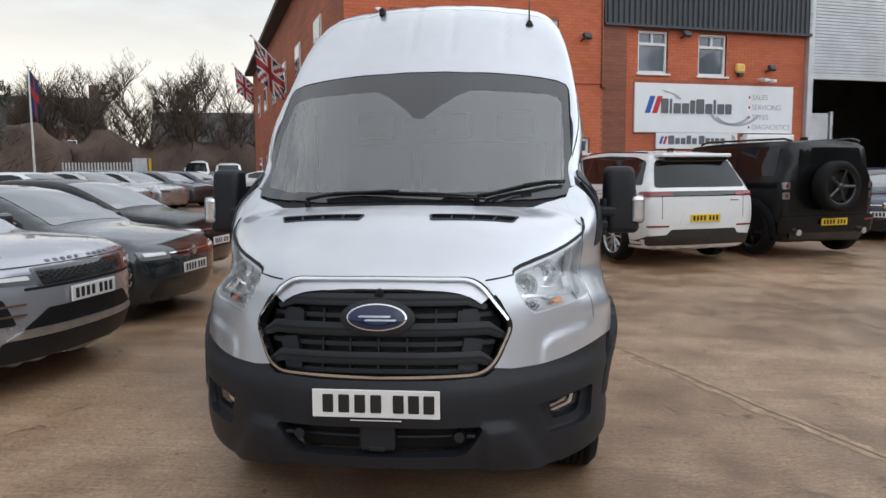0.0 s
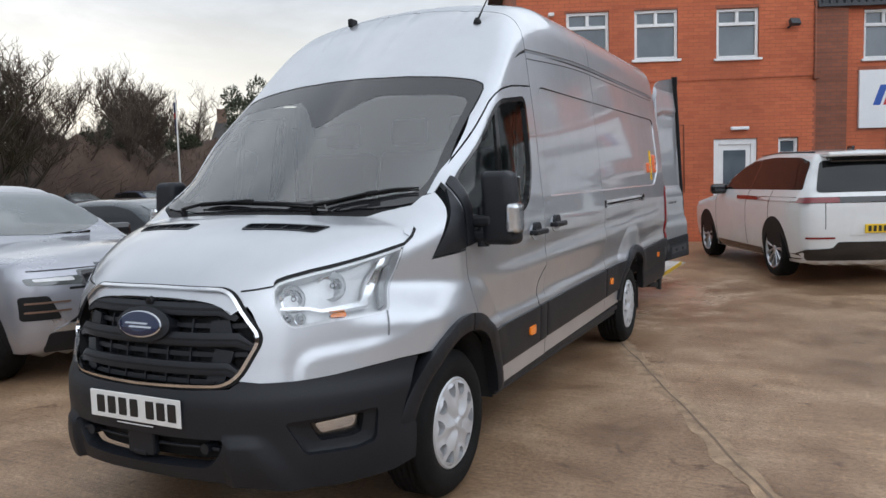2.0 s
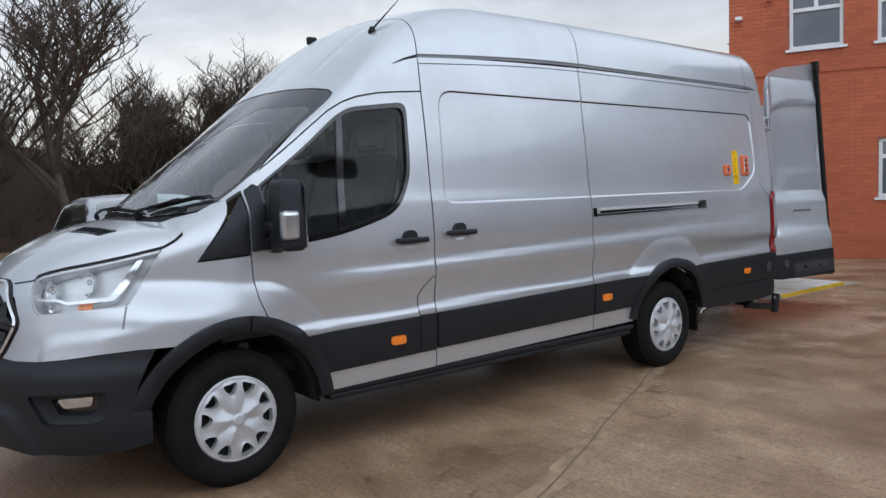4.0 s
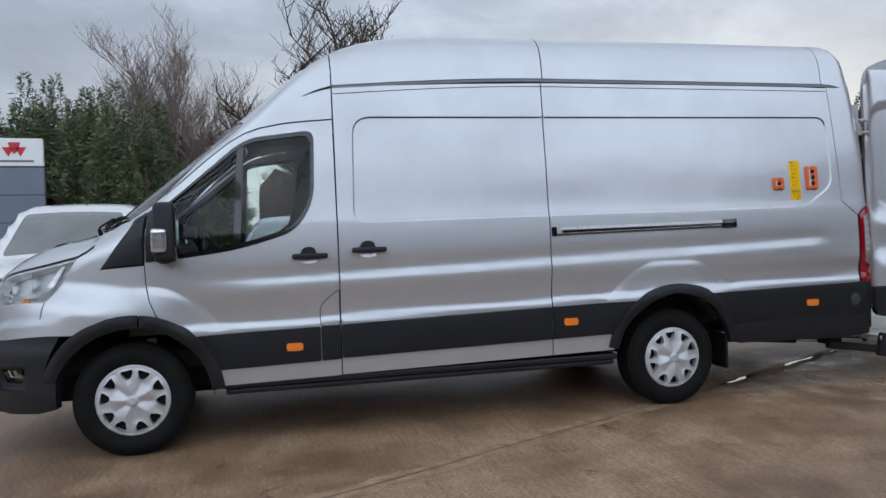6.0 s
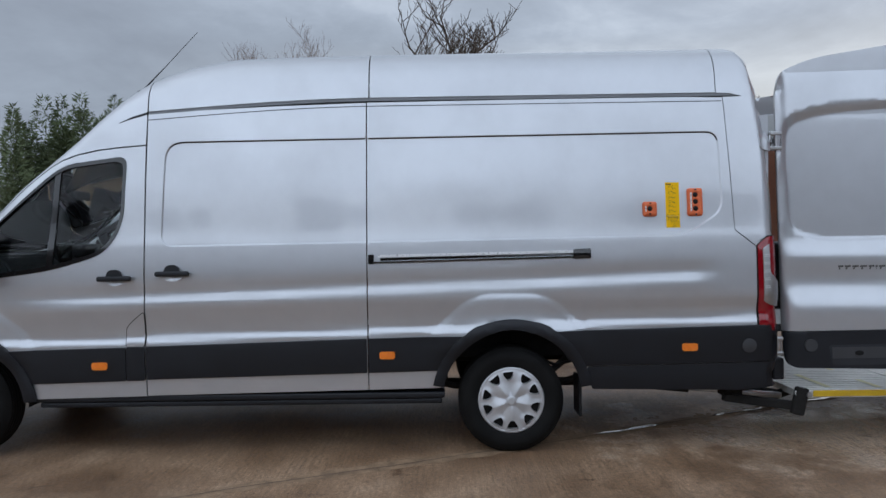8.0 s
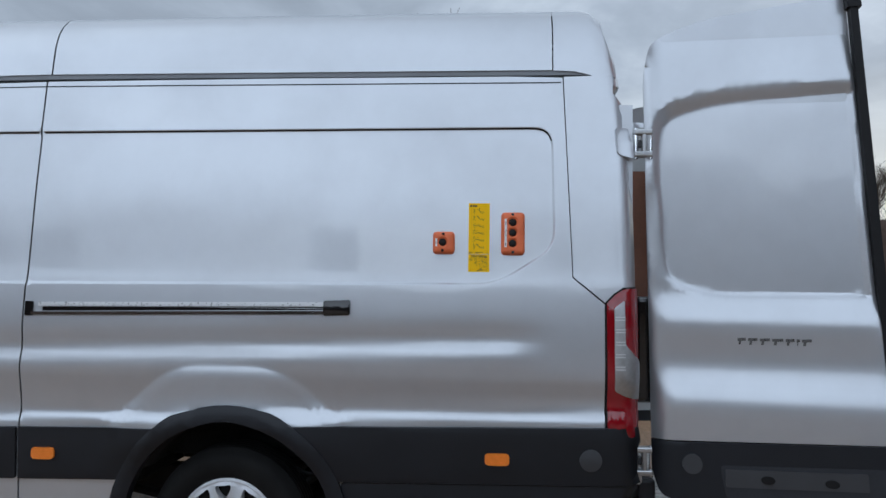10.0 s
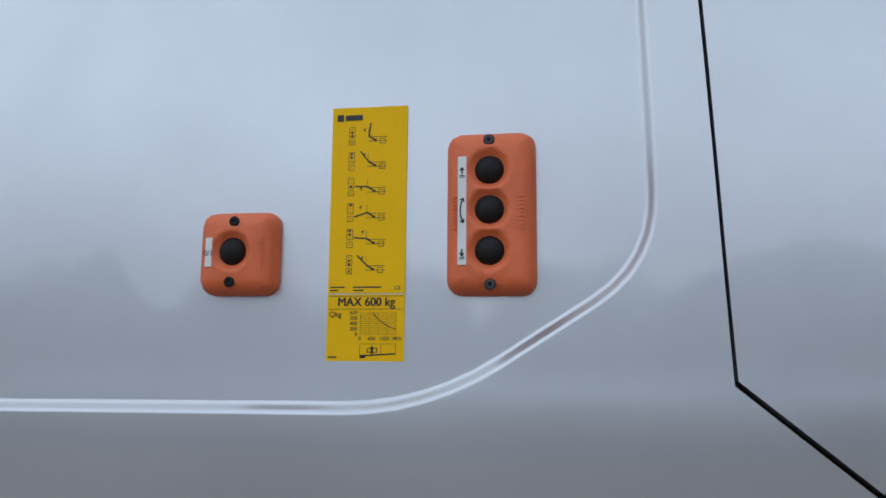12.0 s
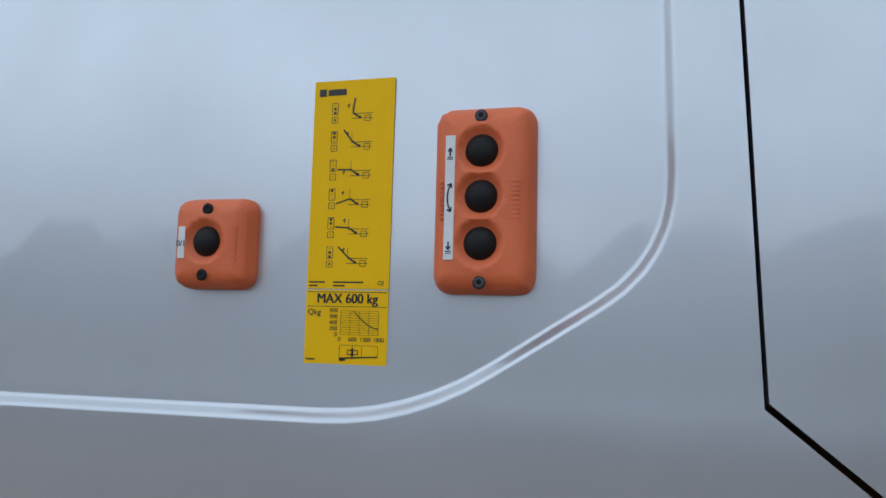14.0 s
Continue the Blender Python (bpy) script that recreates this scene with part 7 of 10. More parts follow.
foot = part("load_chart", flat_bars([((-0.006, -0.1345), (0.0365, -0.1345)), ((-0.006, -0.1345), (-0.006, -0.1495)), ((0.0085, -0.1345), (0.0085, -0.1495)), ((0.019, -0.1345), (0.019, -0.1470)), ((0.0365, -0.1345), (0.0365, -0.1450)),
                              ((-0.006, -0.1482), (0.0365, -0.1457), 0.0016), ((-0.006, -0.1495), (0.001, -0.1490), 0.0032), ((0.003, -0.1395), (0.0145, -0.1395), 0.0010), ((0.003, -0.1440), (0.0145, -0.1440), 0.0010),
                              ((0.003, -0.1395), (0.003, -0.1440), 0.001), ((0.0145, -0.1395), (0.0145, -0.1440), 0.001), ((0.0085, -0.1375), (0.0085, -0.1460), 0.0026)], 0.0004, 0.0009, 0.0002), M["ink"], sticker)

for o in (chart, foot, tiny):
    tagged(o, kind="stuff")

# ---- office building ----
def brick_material(name, c1, c2, mortar):
    m = bpy.data.materials.new(name)
    nt, b = nodes_of(m)
    tc = nt.nodes.new("ShaderNodeTexCoord")
    sp = nt.nodes.new("ShaderNodeSeparateXYZ")
    nt.links.new(tc.outputs["Object"], sp.inputs[0])
    ad = nt.nodes.new("ShaderNodeMath")
    ad.operation = "ADD"
    nt.links.new(sp.outputs[0], ad.inputs[0])
    nt.links.new(sp.outputs[1], ad.inputs[1])
    cb = nt.nodes.new("ShaderNodeCombineXYZ")
    nt.links.new(ad.outputs[0], cb.inputs[0])
    nt.links.new(sp.outputs[2], cb.inputs[1])
    br = nt.nodes.new("ShaderNodeTexBrick")
    nt.links.new(cb.outputs[0], br.inputs["Vector"])
    br.inputs["Scale"].default_value = 1.0
    br.inputs["Brick Width"].default_value, br.inputs["Row Height"].default_value = 0.225, 0.075
    br.inputs["Mortar Size"].default_value, br.inputs["Mortar Smooth"].default_value = 0.007, 0.3
    br.inputs["Color1"].default_value, br.inputs["Color2"].default_value, br.inputs["Mortar"].default_value = (*c1, 1), (*c2, 1), (*mortar, 1)
    br.inputs["Bias"].default_value = -0.2
    st = noise_node(nt, 0.6, 6, 0.6)
    rows = noise_node(nt, 2.0, 3, 0.5, (0.12, 0.12, 6.0))
    col = mix_node(nt, 0.8, br.outputs[0], ramp_node(nt, st, [(0.35, 0.74), (0.65, 1.08)]), "MULTIPLY")
    col = mix_node(nt, 0.7, col, ramp_node(nt, rows, [(0.35, 0.72), (0.6, 1.05)]), "MULTIPLY")
    nt.links.new(col, b.inputs["Base Color"])
    b.inputs["Roughness"].default_value = 0.82
    nt.links.new(bump_node(nt, br.outputs["Fac"], -0.6, 0.01), b.inputs["Normal"])
    return m


M["brick"] = brick_material("orange_red_brick", (0.52, 0.135, 0.058), (0.43, 0.105, 0.048), (0.24, 0.12, 0.085))
M["brick2"] = brick_material("brown_brick", (0.30, 0.10, 0.055), (0.24, 0.085, 0.05), (0.16, 0.09, 0.07))
M["upvc"] = mat("white_window_frame", (0.80, 0.80, 0.80), 0.35, 0, 0.04, 3, 0.04, 60)
M["pane"] = mat("grey_window_pane", (0.10, 0.12, 0.14), 0.06, 0, 0.2, 1.5, 0.05, 30, coat=0.5)
M["clad"] = mat("dark_profiled_cladding", (0.050, 0.055, 0.062), 0.5, 0.2, 0.12, 2, 0.1, 40)
M["shutter"] = mat("galvanised_shutter", (0.60, 0.62, 0.64), 0.5, 0.3, 0.12, 2, 0.12, 40)
M["sign"] = mat("white_sign_board", (0.80, 0.82, 0.84), 0.4, 0, 0.03, 2, 0.03, 40)
M["sign_grey"] = mat("grey_sign_print", (0.13, 0.14, 0.15), 0.5, 0, 0.05, 4, 0.04, 40)
M["sign_pale"] = mat("pale_grey_sign_print", (0.42, 0.44, 0.46), 0.5, 0, 0.05, 4, 0.04, 40)
M["sign_blue"] = mat("blue_sign_print", (0.03, 0.10, 0.42), 0.5, 0, 0.05, 4, 0.04, 40)
M["sign_red"] = mat("red_sign_print", (0.55, 0.03, 0.04), 0.5, 0, 0.05, 4, 0.04, 40)
M["roof"] = mat("dark_roof_tile", (0.045, 0.04, 0.038), 0.7, 0, 0.2, 2, 0.2, 30, 0.3, 40)
M["inside"] = mat("workshop_wall", (0.28, 0.26, 0.23), 0.8, 0, 0.2, 1, 0.1, 20)

B_FRAME = Matrix.Translation((0.0, 14.5, 0.0)) @ Matrix.Rotation(radians(24), 4, "Z")
office = thing("office_building", "two-storey orange brick office with white windows and a workshop shutter", "building", m=B_FRAME)


def wall_with_holes(name, u0, u1, z0, z1, holes, material, parent, thick=0.3, v=0.0):
    """An upright wall along u, its face at v, with rectangular openings through it."""
    o = [(u0, z0), (u1, z0), (u1, z1), (u0, z1)]
    hs = [[(a, c), (b, c), (b, d), (a, d)] for a, b, c, d in holes]
    pts, f = sheet(o, hs, 3.0)
    verts = [(p[0], v, p[1]) for p in pts] + [(p[0], v + thick, p[1]) for p in pts]
    n = len(pts)
    have = {(t[k], t[(k + 1) % 3]) for t in f for k in range(3)}
    faces = [tuple(t) for t in f] + [tuple(n + i for i in t[::-1]) for t in f] + [(b, a, n + a, n + b) for a, b in have if (b, a) not in have]
    return part(name, mesh_of(verts, faces, smooth=False), material, parent)


UP = [(-2.51, -1.61, 4.02, 5.06), (-1.08, -0.17, 4.02, 5.06), (0.63, 1.51, 3.99, 5.03), (3.72, 4.57, 3.90, 4.93), (5.46, 6.31, 3.88, 4.92)]
LOW = [(-1.05, -0.17, 1.24, 2.30), (1.93, 2.35, 1.94, 2.30)]
DOOR = (0.58, 1.49, 0.12, 2.31)
M["mortar"] = mat("brown_mortar", (0.38, 0.12, 0.068), 0.9, 0, 0.2, 3, 0.2, 60)
wall_a = wall_with_holes("wall", -3.56, 2.70, -0.3, 7.1, UP[:3] + LOW + [DOOR], M["mortar"], office)
wall_b = wall_with_holes("wall", 2.70, 8.80, -0.3, 5.06, UP[3:], M["mortar"], office, 0.3, 0.12)
part("pier", box_bm(2.68, 3.35, 0.02, 0.30, -0.3, 5.04), M["brick2"], office)
part("wall", box_bm(-3.56, -3.26, 0.0, 29.0, -0.3, 7.1), M["brick"], office)
part("wall", box_bm(-3.56, 9.0, 28.7, 29.0, -0.3, 7.1), M["brick"], office)


def window_unit(a, b, c, d, toplights=True):
    w = new("window")
    w.parent, w["label"] = office, "white framed window with two small top lights"
    v = 0.10 if a < 2.7 else 0.22
    fr = 0.065

    def bar(nm, x0, x1, z0, z1, y0=None, y1=None, mt="upvc"):
        y0 = v - 0.05 if y0 is None else y0
        y1 = v + 0.03 if y1 is None else y1
        part(nm, box_bm(x0, x1, y0, y1, z0, z1, 0.006, 1), M[mt], w)
    bar("frame", a, b, c, c + fr)
    bar("frame", a, b, d - fr, d)
    bar("frame", a, a + fr, c + fr, d - fr)
    bar("frame", b - fr, b, c + fr, d - fr)
    bar("pane", a + 0.03, b - 0.03, c + 0.03, d - 0.03, v, v + 0.012, "pane")
    if toplights:
        t = d - (d - c) * 0.34
        bar("transom", a + fr, b - fr, t, t + 0.07)
        bar("mullion", (a + b) / 2 - 0.035, (a + b) / 2 + 0.035, t + 0.07, d - fr)
    bar("sill", a - 0.06, b + 0.06, c - 0.05, c, v - 0.16, v + 0.03)
    # room behind
    bar("room", a - 0.2, b + 0.2, c - 0.2, d + 0.2, v + 0.5, v + 0.55, "inside")


for q in UP + LOW[:1]:
    window_unit(*q)
window_unit(*LOW[1], toplights=False)
part("blind", box_bm(-1.0, -0.22, 0.125, 0.13, 1.30, 1.90), M["sign"], office)
a, b, c, d = DOOR
for nm, x0, x1, z0, z1 in (("door_frame", a, a + 0.12, c, d), ("door_frame", b - 0.12, b, c, d), ("door_frame", a + 0.12, b - 0.12, d - 0.12, d)):
    part(nm, box_bm(x0, x1, 0.03, 0.12, z0, z1, 0.006, 1), M["upvc"], office)
dl = part("entrance_door", box_bm(a + 0.12, b - 0.12, 0.06, 0.11, c + 0.05, d - 0.12, 0.004, 1), M["upvc"], office, "white glazed entrance door")
part("door_pane", box_bm(a + 0.22, b - 0.22, 0.05, 0.09, c + 0.25, d - 0.24, 0.004, 1), M["pane"], dl)
part("door_handle", box_bm(b - 0.20, b - 0.17, 0.01, 0.06, 1.05, 1.25, 0.006, 1), M["steel"], dl)
part("bulkhead_lamp", box_bm(0.92, 1.30, -0.09, 0.0, 2.49, 2.56, 0.015), M["sign"], office, "white strip lamp over the door")

# cladding above the showroom wing, ribbed
xs = []
bm = bmesh.new()
u = 2.74
prev = None
while u < 8.84:
    for du, vv in ((0.0, 0.0), (0.05, 0.0), (0.075, 0.04), (0.125, 0.04), (0.15, 0.0)):
        p, q = bm.verts.new((u + du, -0.02 - vv + 0.04, 5.03)), bm.verts.new((u + du, -0.02 - vv + 0.04, 7.4))
        if prev:
            bm.faces.new((prev[0], p, q, prev[1]))
        prev = (p, q)
    u += 0.15
part("cladding", bm, M["clad"], office, "dark ribbed metal cladding")
part("flashing", box_bm(2.72, 8.86, -0.05, 0.03, 4.98, 5.04), M["clad"], office)

# pipe, cables, lamps, alarm, cameras
part("downpipe", tube([(2.66, -0.03, 7.0), (2.66, -0.03, 3.62), (2.66, -0.06, 3.56)], 0.022, 8), M["brick2"], office)
part("pipe_box", box_bm(2.62, 2.74, -0.10, 0.0, 3.50, 3.60, 0.01), M["brick2"], office)
part("cable", tube([(2.66, -0.02, 3.58), (0.0, -0.02, 3.56), (-3.5, -0.02, 3.58)], 0.009, 6), M["brick"], office)
part("cable", tube([(-0.82, -0.02, 3.15), (-0.82, -0.02, 2.66), (-0.05, -0.02, 2.63), (-0.04, -0.02, 1.20)], 0.012, 6), M["brick2"], office)
part("wall_box", box_bm(-0.87, -0.77, -0.09, 0.0, 3.12, 3.32, 0.01), M["upvc"], office)
part("wall_box", box_bm(-0.86, -0.79, -0.07, 0.0, 2.84, 2.98, 0.01), M["upvc"], office)


def flood(u, z, v=0.0):
    f = new("flood_light")
    f.parent, f["label"] = office, "small dark floodlight on the wall"
    b = box_bm(-0.11, 0.11, -0.06, 0.03, -0.07, 0.07, 0.01)
    bmesh.ops.transform(b, matrix=pose(u + 0.06, v - 0.14, z, -30, 0, 12), verts=b.verts)
    part("lamp_head", b, M["clad"], f)
    part("lamp_bracket", tube([(u - 0.02, v, z - 0.08), (u + 0.02, v - 0.10, z - 0.04)], 0.02, 6), M["clad"], f)


flood(2.12, 4.66)
flood(7.55, 4.12, 0.12)
flood(4.95, 4.86, 0.12)
part("alarm_box", box_bm(6.56, 6.84, 0.02, 0.12, 3.98, 4.22, 0.05, 2), mat("amber_alarm_plastic", (0.78, 0.50, 0.13), 0.45, 0, 0.08, 8, 0.08, 60), office, "amber alarm box")
part("air_unit", box_bm(6.86, 8.36, -0.10, 0.12, 2.02, 2.42, 0.03, 2), M["upvc"], office, "white air-conditioning unit")
part("air_unit_grille", box_bm(6.92, 8.30, -0.112, -0.10, 2.06, 2.14, 0.004, 1), M["lining"], office)
part("alarm_lens", box_bm(6.63, 6.77, 0.0, 0.12, 3.90, 3.99, 0.02, 2), M["clad"], office)
for u, z in ((-3.38, 4.68), (-2.85, 5.0), (7.3, 3.80), (7.55, 3.78)):
    cm = part("camera_body", box_bm(u - 0.05, u + 0.07, -0.22, -0.06, z - 0.035, z + 0.035, 0.012), M["upvc"], office, "small white security camera")
    part("camera_mount", box_bm(u - 0.03, u + 0.03, -0.06, 0.12, z + 0.0, z + 0.06, 0.008), M["upvc"], office)
part("canopy_box", box_bm(6.80, 8.22, -0.14, 0.12, 2.10, 2.36, 0.02), M["upvc"], office, "white shutter housing")

# sign board
sb = tagged(new("sign_board"), "white sign board with grey lettering on brick", "sign")
sb.matrix_world = B_FRAME @ Matrix.Translation((0, 0.12, 0))
part("board", box_bm(3.62, 8.41, -0.06, -0.003, 2.455, 3.665, 0.006, 1), M["sign"], sb)
part("board", box_bm(4.25, 6.69, -0.055, -0.003, 2.05, 2.452, 0.006, 1), M["sign"], sb)


def on_board(me, u, z, v=-0.062):
    me.transform(Matrix.Translation((u, v, z)) @ Matrix.Rotation(radians(90), 4, "X"))
    return me


def slanted(u, z, w, h, mt, v=-0.062):
    s = h * 0.36
    me = mesh_of([(u, v, z), (u + w, v, z), (u + w + s, v, z + h), (u + s, v, z + h)], [(0, 1, 2, 3)], smooth=False)
    part("stripe", me, M[mt], sb)


slanted(3.90, 2.93, 0.15, 0.42, "sign_blue")
slanted(4.11, 2.93, 0.15, 0.42, "sign_red")
slanted(4.33, 2.17, 0.075, 0.19, "sign_blue", -0.058)
slanted(4.44, 2.17, 0.075, 0.19, "sign_red", -0.058)
# the two trade names as plain letter-sized blocks
u = 4.37
for w, h in ((0.20, 0.36), (0.07, 0.36), (0.20, 0.25), (0.20, 0.25), (0.13, 0.33), (0.23, 0.36), (0.20, 0.25), (0.07, 0.36), (0.20, 0.25), (0.18, 0.25)):
    part("name_block", box_bm(u, u + w, -0.066, -0.059, 2.93, 2.93 + h, 0.02 if w > 0.1 else 0.008, 1), M["sign_grey"], sb)
    u += w + 0.045
u = 4.60
for w, h in ((0.17, 0.21), (0.13, 0.15), (0.13, 0.15), (0.13, 0.21), (0.13, 0.15), (0, 0), (0.16, 0.21), (0.13, 0.15), (0.09, 0.15), (0.13, 0.15), (0.12, 0.15)):
    if w:
        part("name_block", box_bm(u, u + w, -0.062, -0.055, 2.17, 2.17 + h, 0.012, 1), M["sign_grey"], sb)
    u += w + 0.036
for k in range(3):
    ra, rb = 0.115 - 0.03 * k, 0.10 - 0.03 * k
    me = mesh_of([(6.50 + r * math.cos(t), -0.0585, 2.255 + 1.25 * r * math.sin(t)) for t in np.linspace(-1.5, 1.5, 12) for r in (ra, rb)], [(2 * i, 2 * i + 1, 2 * i + 3, 2 * i + 2) for i in range(11)], smooth=False)
    part("ring_mark", me, M["sign_grey"], sb)
for (cu, cz, r0, r1, a0, a1, ff) in ((4.15, 3.25, 0.72, 0.66, 70, 8, 0.38), (4.35, 3.22, 0.62, 0.54, 80, 12, 0.42), (6.45, 3.05, 0.68, 0.58, 190, 335, 0.60), (6.62, 3.12, 0.80, 0.70, 215, 335, 0.62)):
    me = mesh_of([(cu + r * math.cos(t), -0.0605, cz + ff * r * math.sin(t)) for t in np.radians(np.linspace(a0, a1, 26)) for r in (r0, r1)], [(2 * i, 2 * i + 1, 2 * i + 3, 2 * i + 2) for i in range(25)], smooth=False)
    part("swoosh", me, M["sign_pale"], sb)
for k, wd in enumerate(("SALES", "SERVICING", "TYRES", "DIAGNOSTICS")):
    z = 3.37 - 0.255 * k
    part("sign_words", on_board(text_mesh(wd, 0.19, 0.002, "LEFT"), 7.10, z), M["sign_pale"], sb)
    part("bullet", box_bm(6.99, 7.04, -0.064, -0.058, z - 0.03, z + 0.03, 0.01, 1), M["sign_red"], sb)

# workshop: shutter, opening, inside
part("jamb", box_bm(8.80, 8.98, -0.02, 0.35, -0.2, 7.4, 0.01, 1), M["shutter"], office)
for k in range(42):
    z = 3.98 + 0.085 * k
    b = box_bm(8.98, 15.6, 0.10, 0.13, z, z + 0.078, 0.012, 1)
    part("shutter_slat", b, M["shutter"], office)
part("shutter_bar", box_bm(8.98, 15.6, 0.08, 0.15, 3.90, 3.98, 0.01, 1), M["shutter"], office)
part("workshop_wall", box_bm(15.6, 26.0, 0.0, 0.3, -0.2, 7.4), M["clad"], office)
part("workshop_back", box_bm(8.8, 26.0, 11.7, 12.0, -0.2, 7.4), M["inside"], office)
part("workshop_side", box_bm(8.8, 9.0, 0.35, 12.0, -0.2, 7.4), M["inside"], office)
part("workshop_side", box_bm(25.8, 26.0, 0.35, 12.0, -0.2, 7.4), M["inside"], office)
part("workshop_roof", box_bm(2.7, 26.0, 0.0, 12.0, 7.4, 7.6), M["clad"], office)
part("rolled_panel", box_bm(9.35, 10.15, 0.6, 0.66, 1.3, 3.05, 0.02), M["shutter"], office, "pale panel standing in the workshop")
part("rolled_panel", box_bm(10.22, 10.32, 0.6, 0.70, 0.2, 3.1, 0.02), M["shutter"], office)
part("roof", box_bm(-4.0, 2.70, -0.45, 29.4, 7.1, 7.28, 0.02, 1), M["roof"], office, "dark eaves and roof edge")
bm = bmesh.new()
rv = [bm.verts.new(p) for p in ((-4.0, -0.45, 7.28), (2.7, -0.45, 7.28), (2.7, 29.4, 7.28), (-4.0, 29.4, 7.28), (-0.6, 4.0, 9.4), (-0.6, 25.0, 9.4))]
for f in ((0, 1, 4), (1, 2, 5, 4), (2, 3, 5), (3, 0, 4, 5)):
    bm.faces.new([rv[i] for i in f])
part("roof", bm, M["roof"], office)
# windows along the return wall
for k in range(6):
    s = 3.0 + 4.2 * k
    for z in (1.2, 4.4):
        w = new("window")
        w.parent, w["label"] = office, "white framed window in the side wall"
        part("frame", box_bm(-3.60, -3.54, s, s + 1.2, z, z + 1.1, 0.01, 1), M["upvc"], w)
        part("pane", box_bm(-3.612, -3.55, s + 0.08, s + 1.12, z + 0.08, z + 1.02), M["pane"], w)

# flags on the return wall
def flag_cloth():
    verts, faces, mi = [], [], []
    nx, nz = 30, 20
    for j in range(nz + 1):
        for i in range(nx + 1):
            a, b = i / nx, j / nz
            verts.append((-1.10 + 0.98 * a + 0.10 * b * (1 - a), 0.07 * math.sin(a * 11 + b * 2) * (0.3 + b) + 0.05 * math.sin(b * 5), 0.83 - 1.02 * a - b * (1.45 - 0.35 * a) + 0.05 * math.sin(a * 7) * b))
    for j in range(nz):
        for i in range(nx):
            k = j * (nx + 1) + i
            faces.append((k, k + 1, k + nx + 2, k + nx + 1))
            x, y = (i + 0.5) / nx * 2 - 1, (j + 0.5) / nz * 2 - 1
            d1, d2 = abs(x - y), abs(x + y)
            if abs(x) < 0.14 or abs(y) < 0.20:
                mi.append(1)
            elif abs(x) < 0.24 or abs(y) < 0.33:
                mi.append(2)
            elif min(d1, d2) < 0.13:
                mi.append(1)
            elif min(d1, d2) < 0.32:
                mi.append(2)
            else:
                mi.append(0)
    me = mesh_of(verts, faces)
    for mm in (M["flag_blue"], M["flag_red"], M["flag_white"]):
        me.materials.append(mm)
    me.polygons.foreach_set("material_index", mi)
    return me


M["flag_blue"] = mat("flag_blue", (0.022, 0.030, 0.09), 0.8)
M["flag_red"] = mat("flag_red", (0.33, 0.03, 0.035), 0.8)
M["flag_white"] = mat("flag_white", (0.62, 0.60, 0.58), 0.8)
flag_me = flag_cloth()
for s, z in ((11.15, 5.34), (27.2, 6.55)):
    fl = thing("wall_flag", "red, white and blue flag hanging from an angled wall pole", "flag", "flags on the office wall", m=B_FRAME @ Matrix.Translation((-3.56, s, z)))
    part("flag_pole", tube([(0, 0, -0.3), (-1.2, 0, 0.95)], [0.03, 0.022], 8), M["upvc"], fl)
    part("pole_finial", lathe([(0.0, 0.05), (0.05, 0.02), (0.05, -0.02), (0.0, -0.05)], 10, "z"), M["upvc"], fl).location = (-1.2, 0, 0.95)
    part("flag_cloth", flag_me, M["flag_blue"], fl)

# ---- parked cars ----
M["paint_white"] = paint("white_car_paint", (0.74, 0.75, 0.75), 0.0, 0.35)
M["paint_black"] = mat("black_car_paint", (0.005, 0.005, 0.006), 0.22, 0, 0.2, 3, 0.1, 200, spec=0.32)
M["paint_grey"] = paint("mid_grey_car_paint", (0.42, 0.43, 0.475), 0.6, 0.30)
M["paint_slate"] = paint("dark_grey_car_paint", (0.050, 0.053, 0.062), 0.2, 0.40)
M["paint_petrol"] = paint("blue_black_car_paint", (0.017, 0.026, 0.032), 0.2, 0.25)
M["paint_blue"] = paint("dark_blue_car_paint", (0.015, 0.025, 0.06), 0.1, 0.45)
M["paint_silver"] = paint("silver_car_paint", (0.52, 0.53, 0.55), 0.6, 0.30)
M["car_glass"] = mat("dark_car_glass", (0.008, 0.009, 0.010), 0.05, 0, 0.2, 2, 0.05, 60, rvar=0.01, spec=0.42)
# base colour lifted to grey, painting reflected sky into the glass
M["screen_glass"] = mat("painted_sky_glass", (0.11, 0.122, 0.122), 0.04, 0, 0.25, 2, 0.05, 60, coat=1.0, rvar=0.01, spec=0.9)
M["alloy"] = mat("machined_alloy", (0.55, 0.56, 0.58), 0.3, 0.8, 0.06, 6, 0.06, 120)
M["alloy_dark"] = mat("black_alloy", (0.014, 0.014, 0.015), 0.3, 0.3, 0.1, 6, 0.06, 120, coat=0.4)
M["copper"] = mat("copper_trim", (0.30, 0.20, 0.15), 0.35, 0.8, 0.06, 6, 0.06, 120)
M["smoked_red"] = mat("smoked_red_lens", (0.20, 0.006, 0.010), 0.10, 0, 0.1, 20, 0.1, 150, coat=0.6)


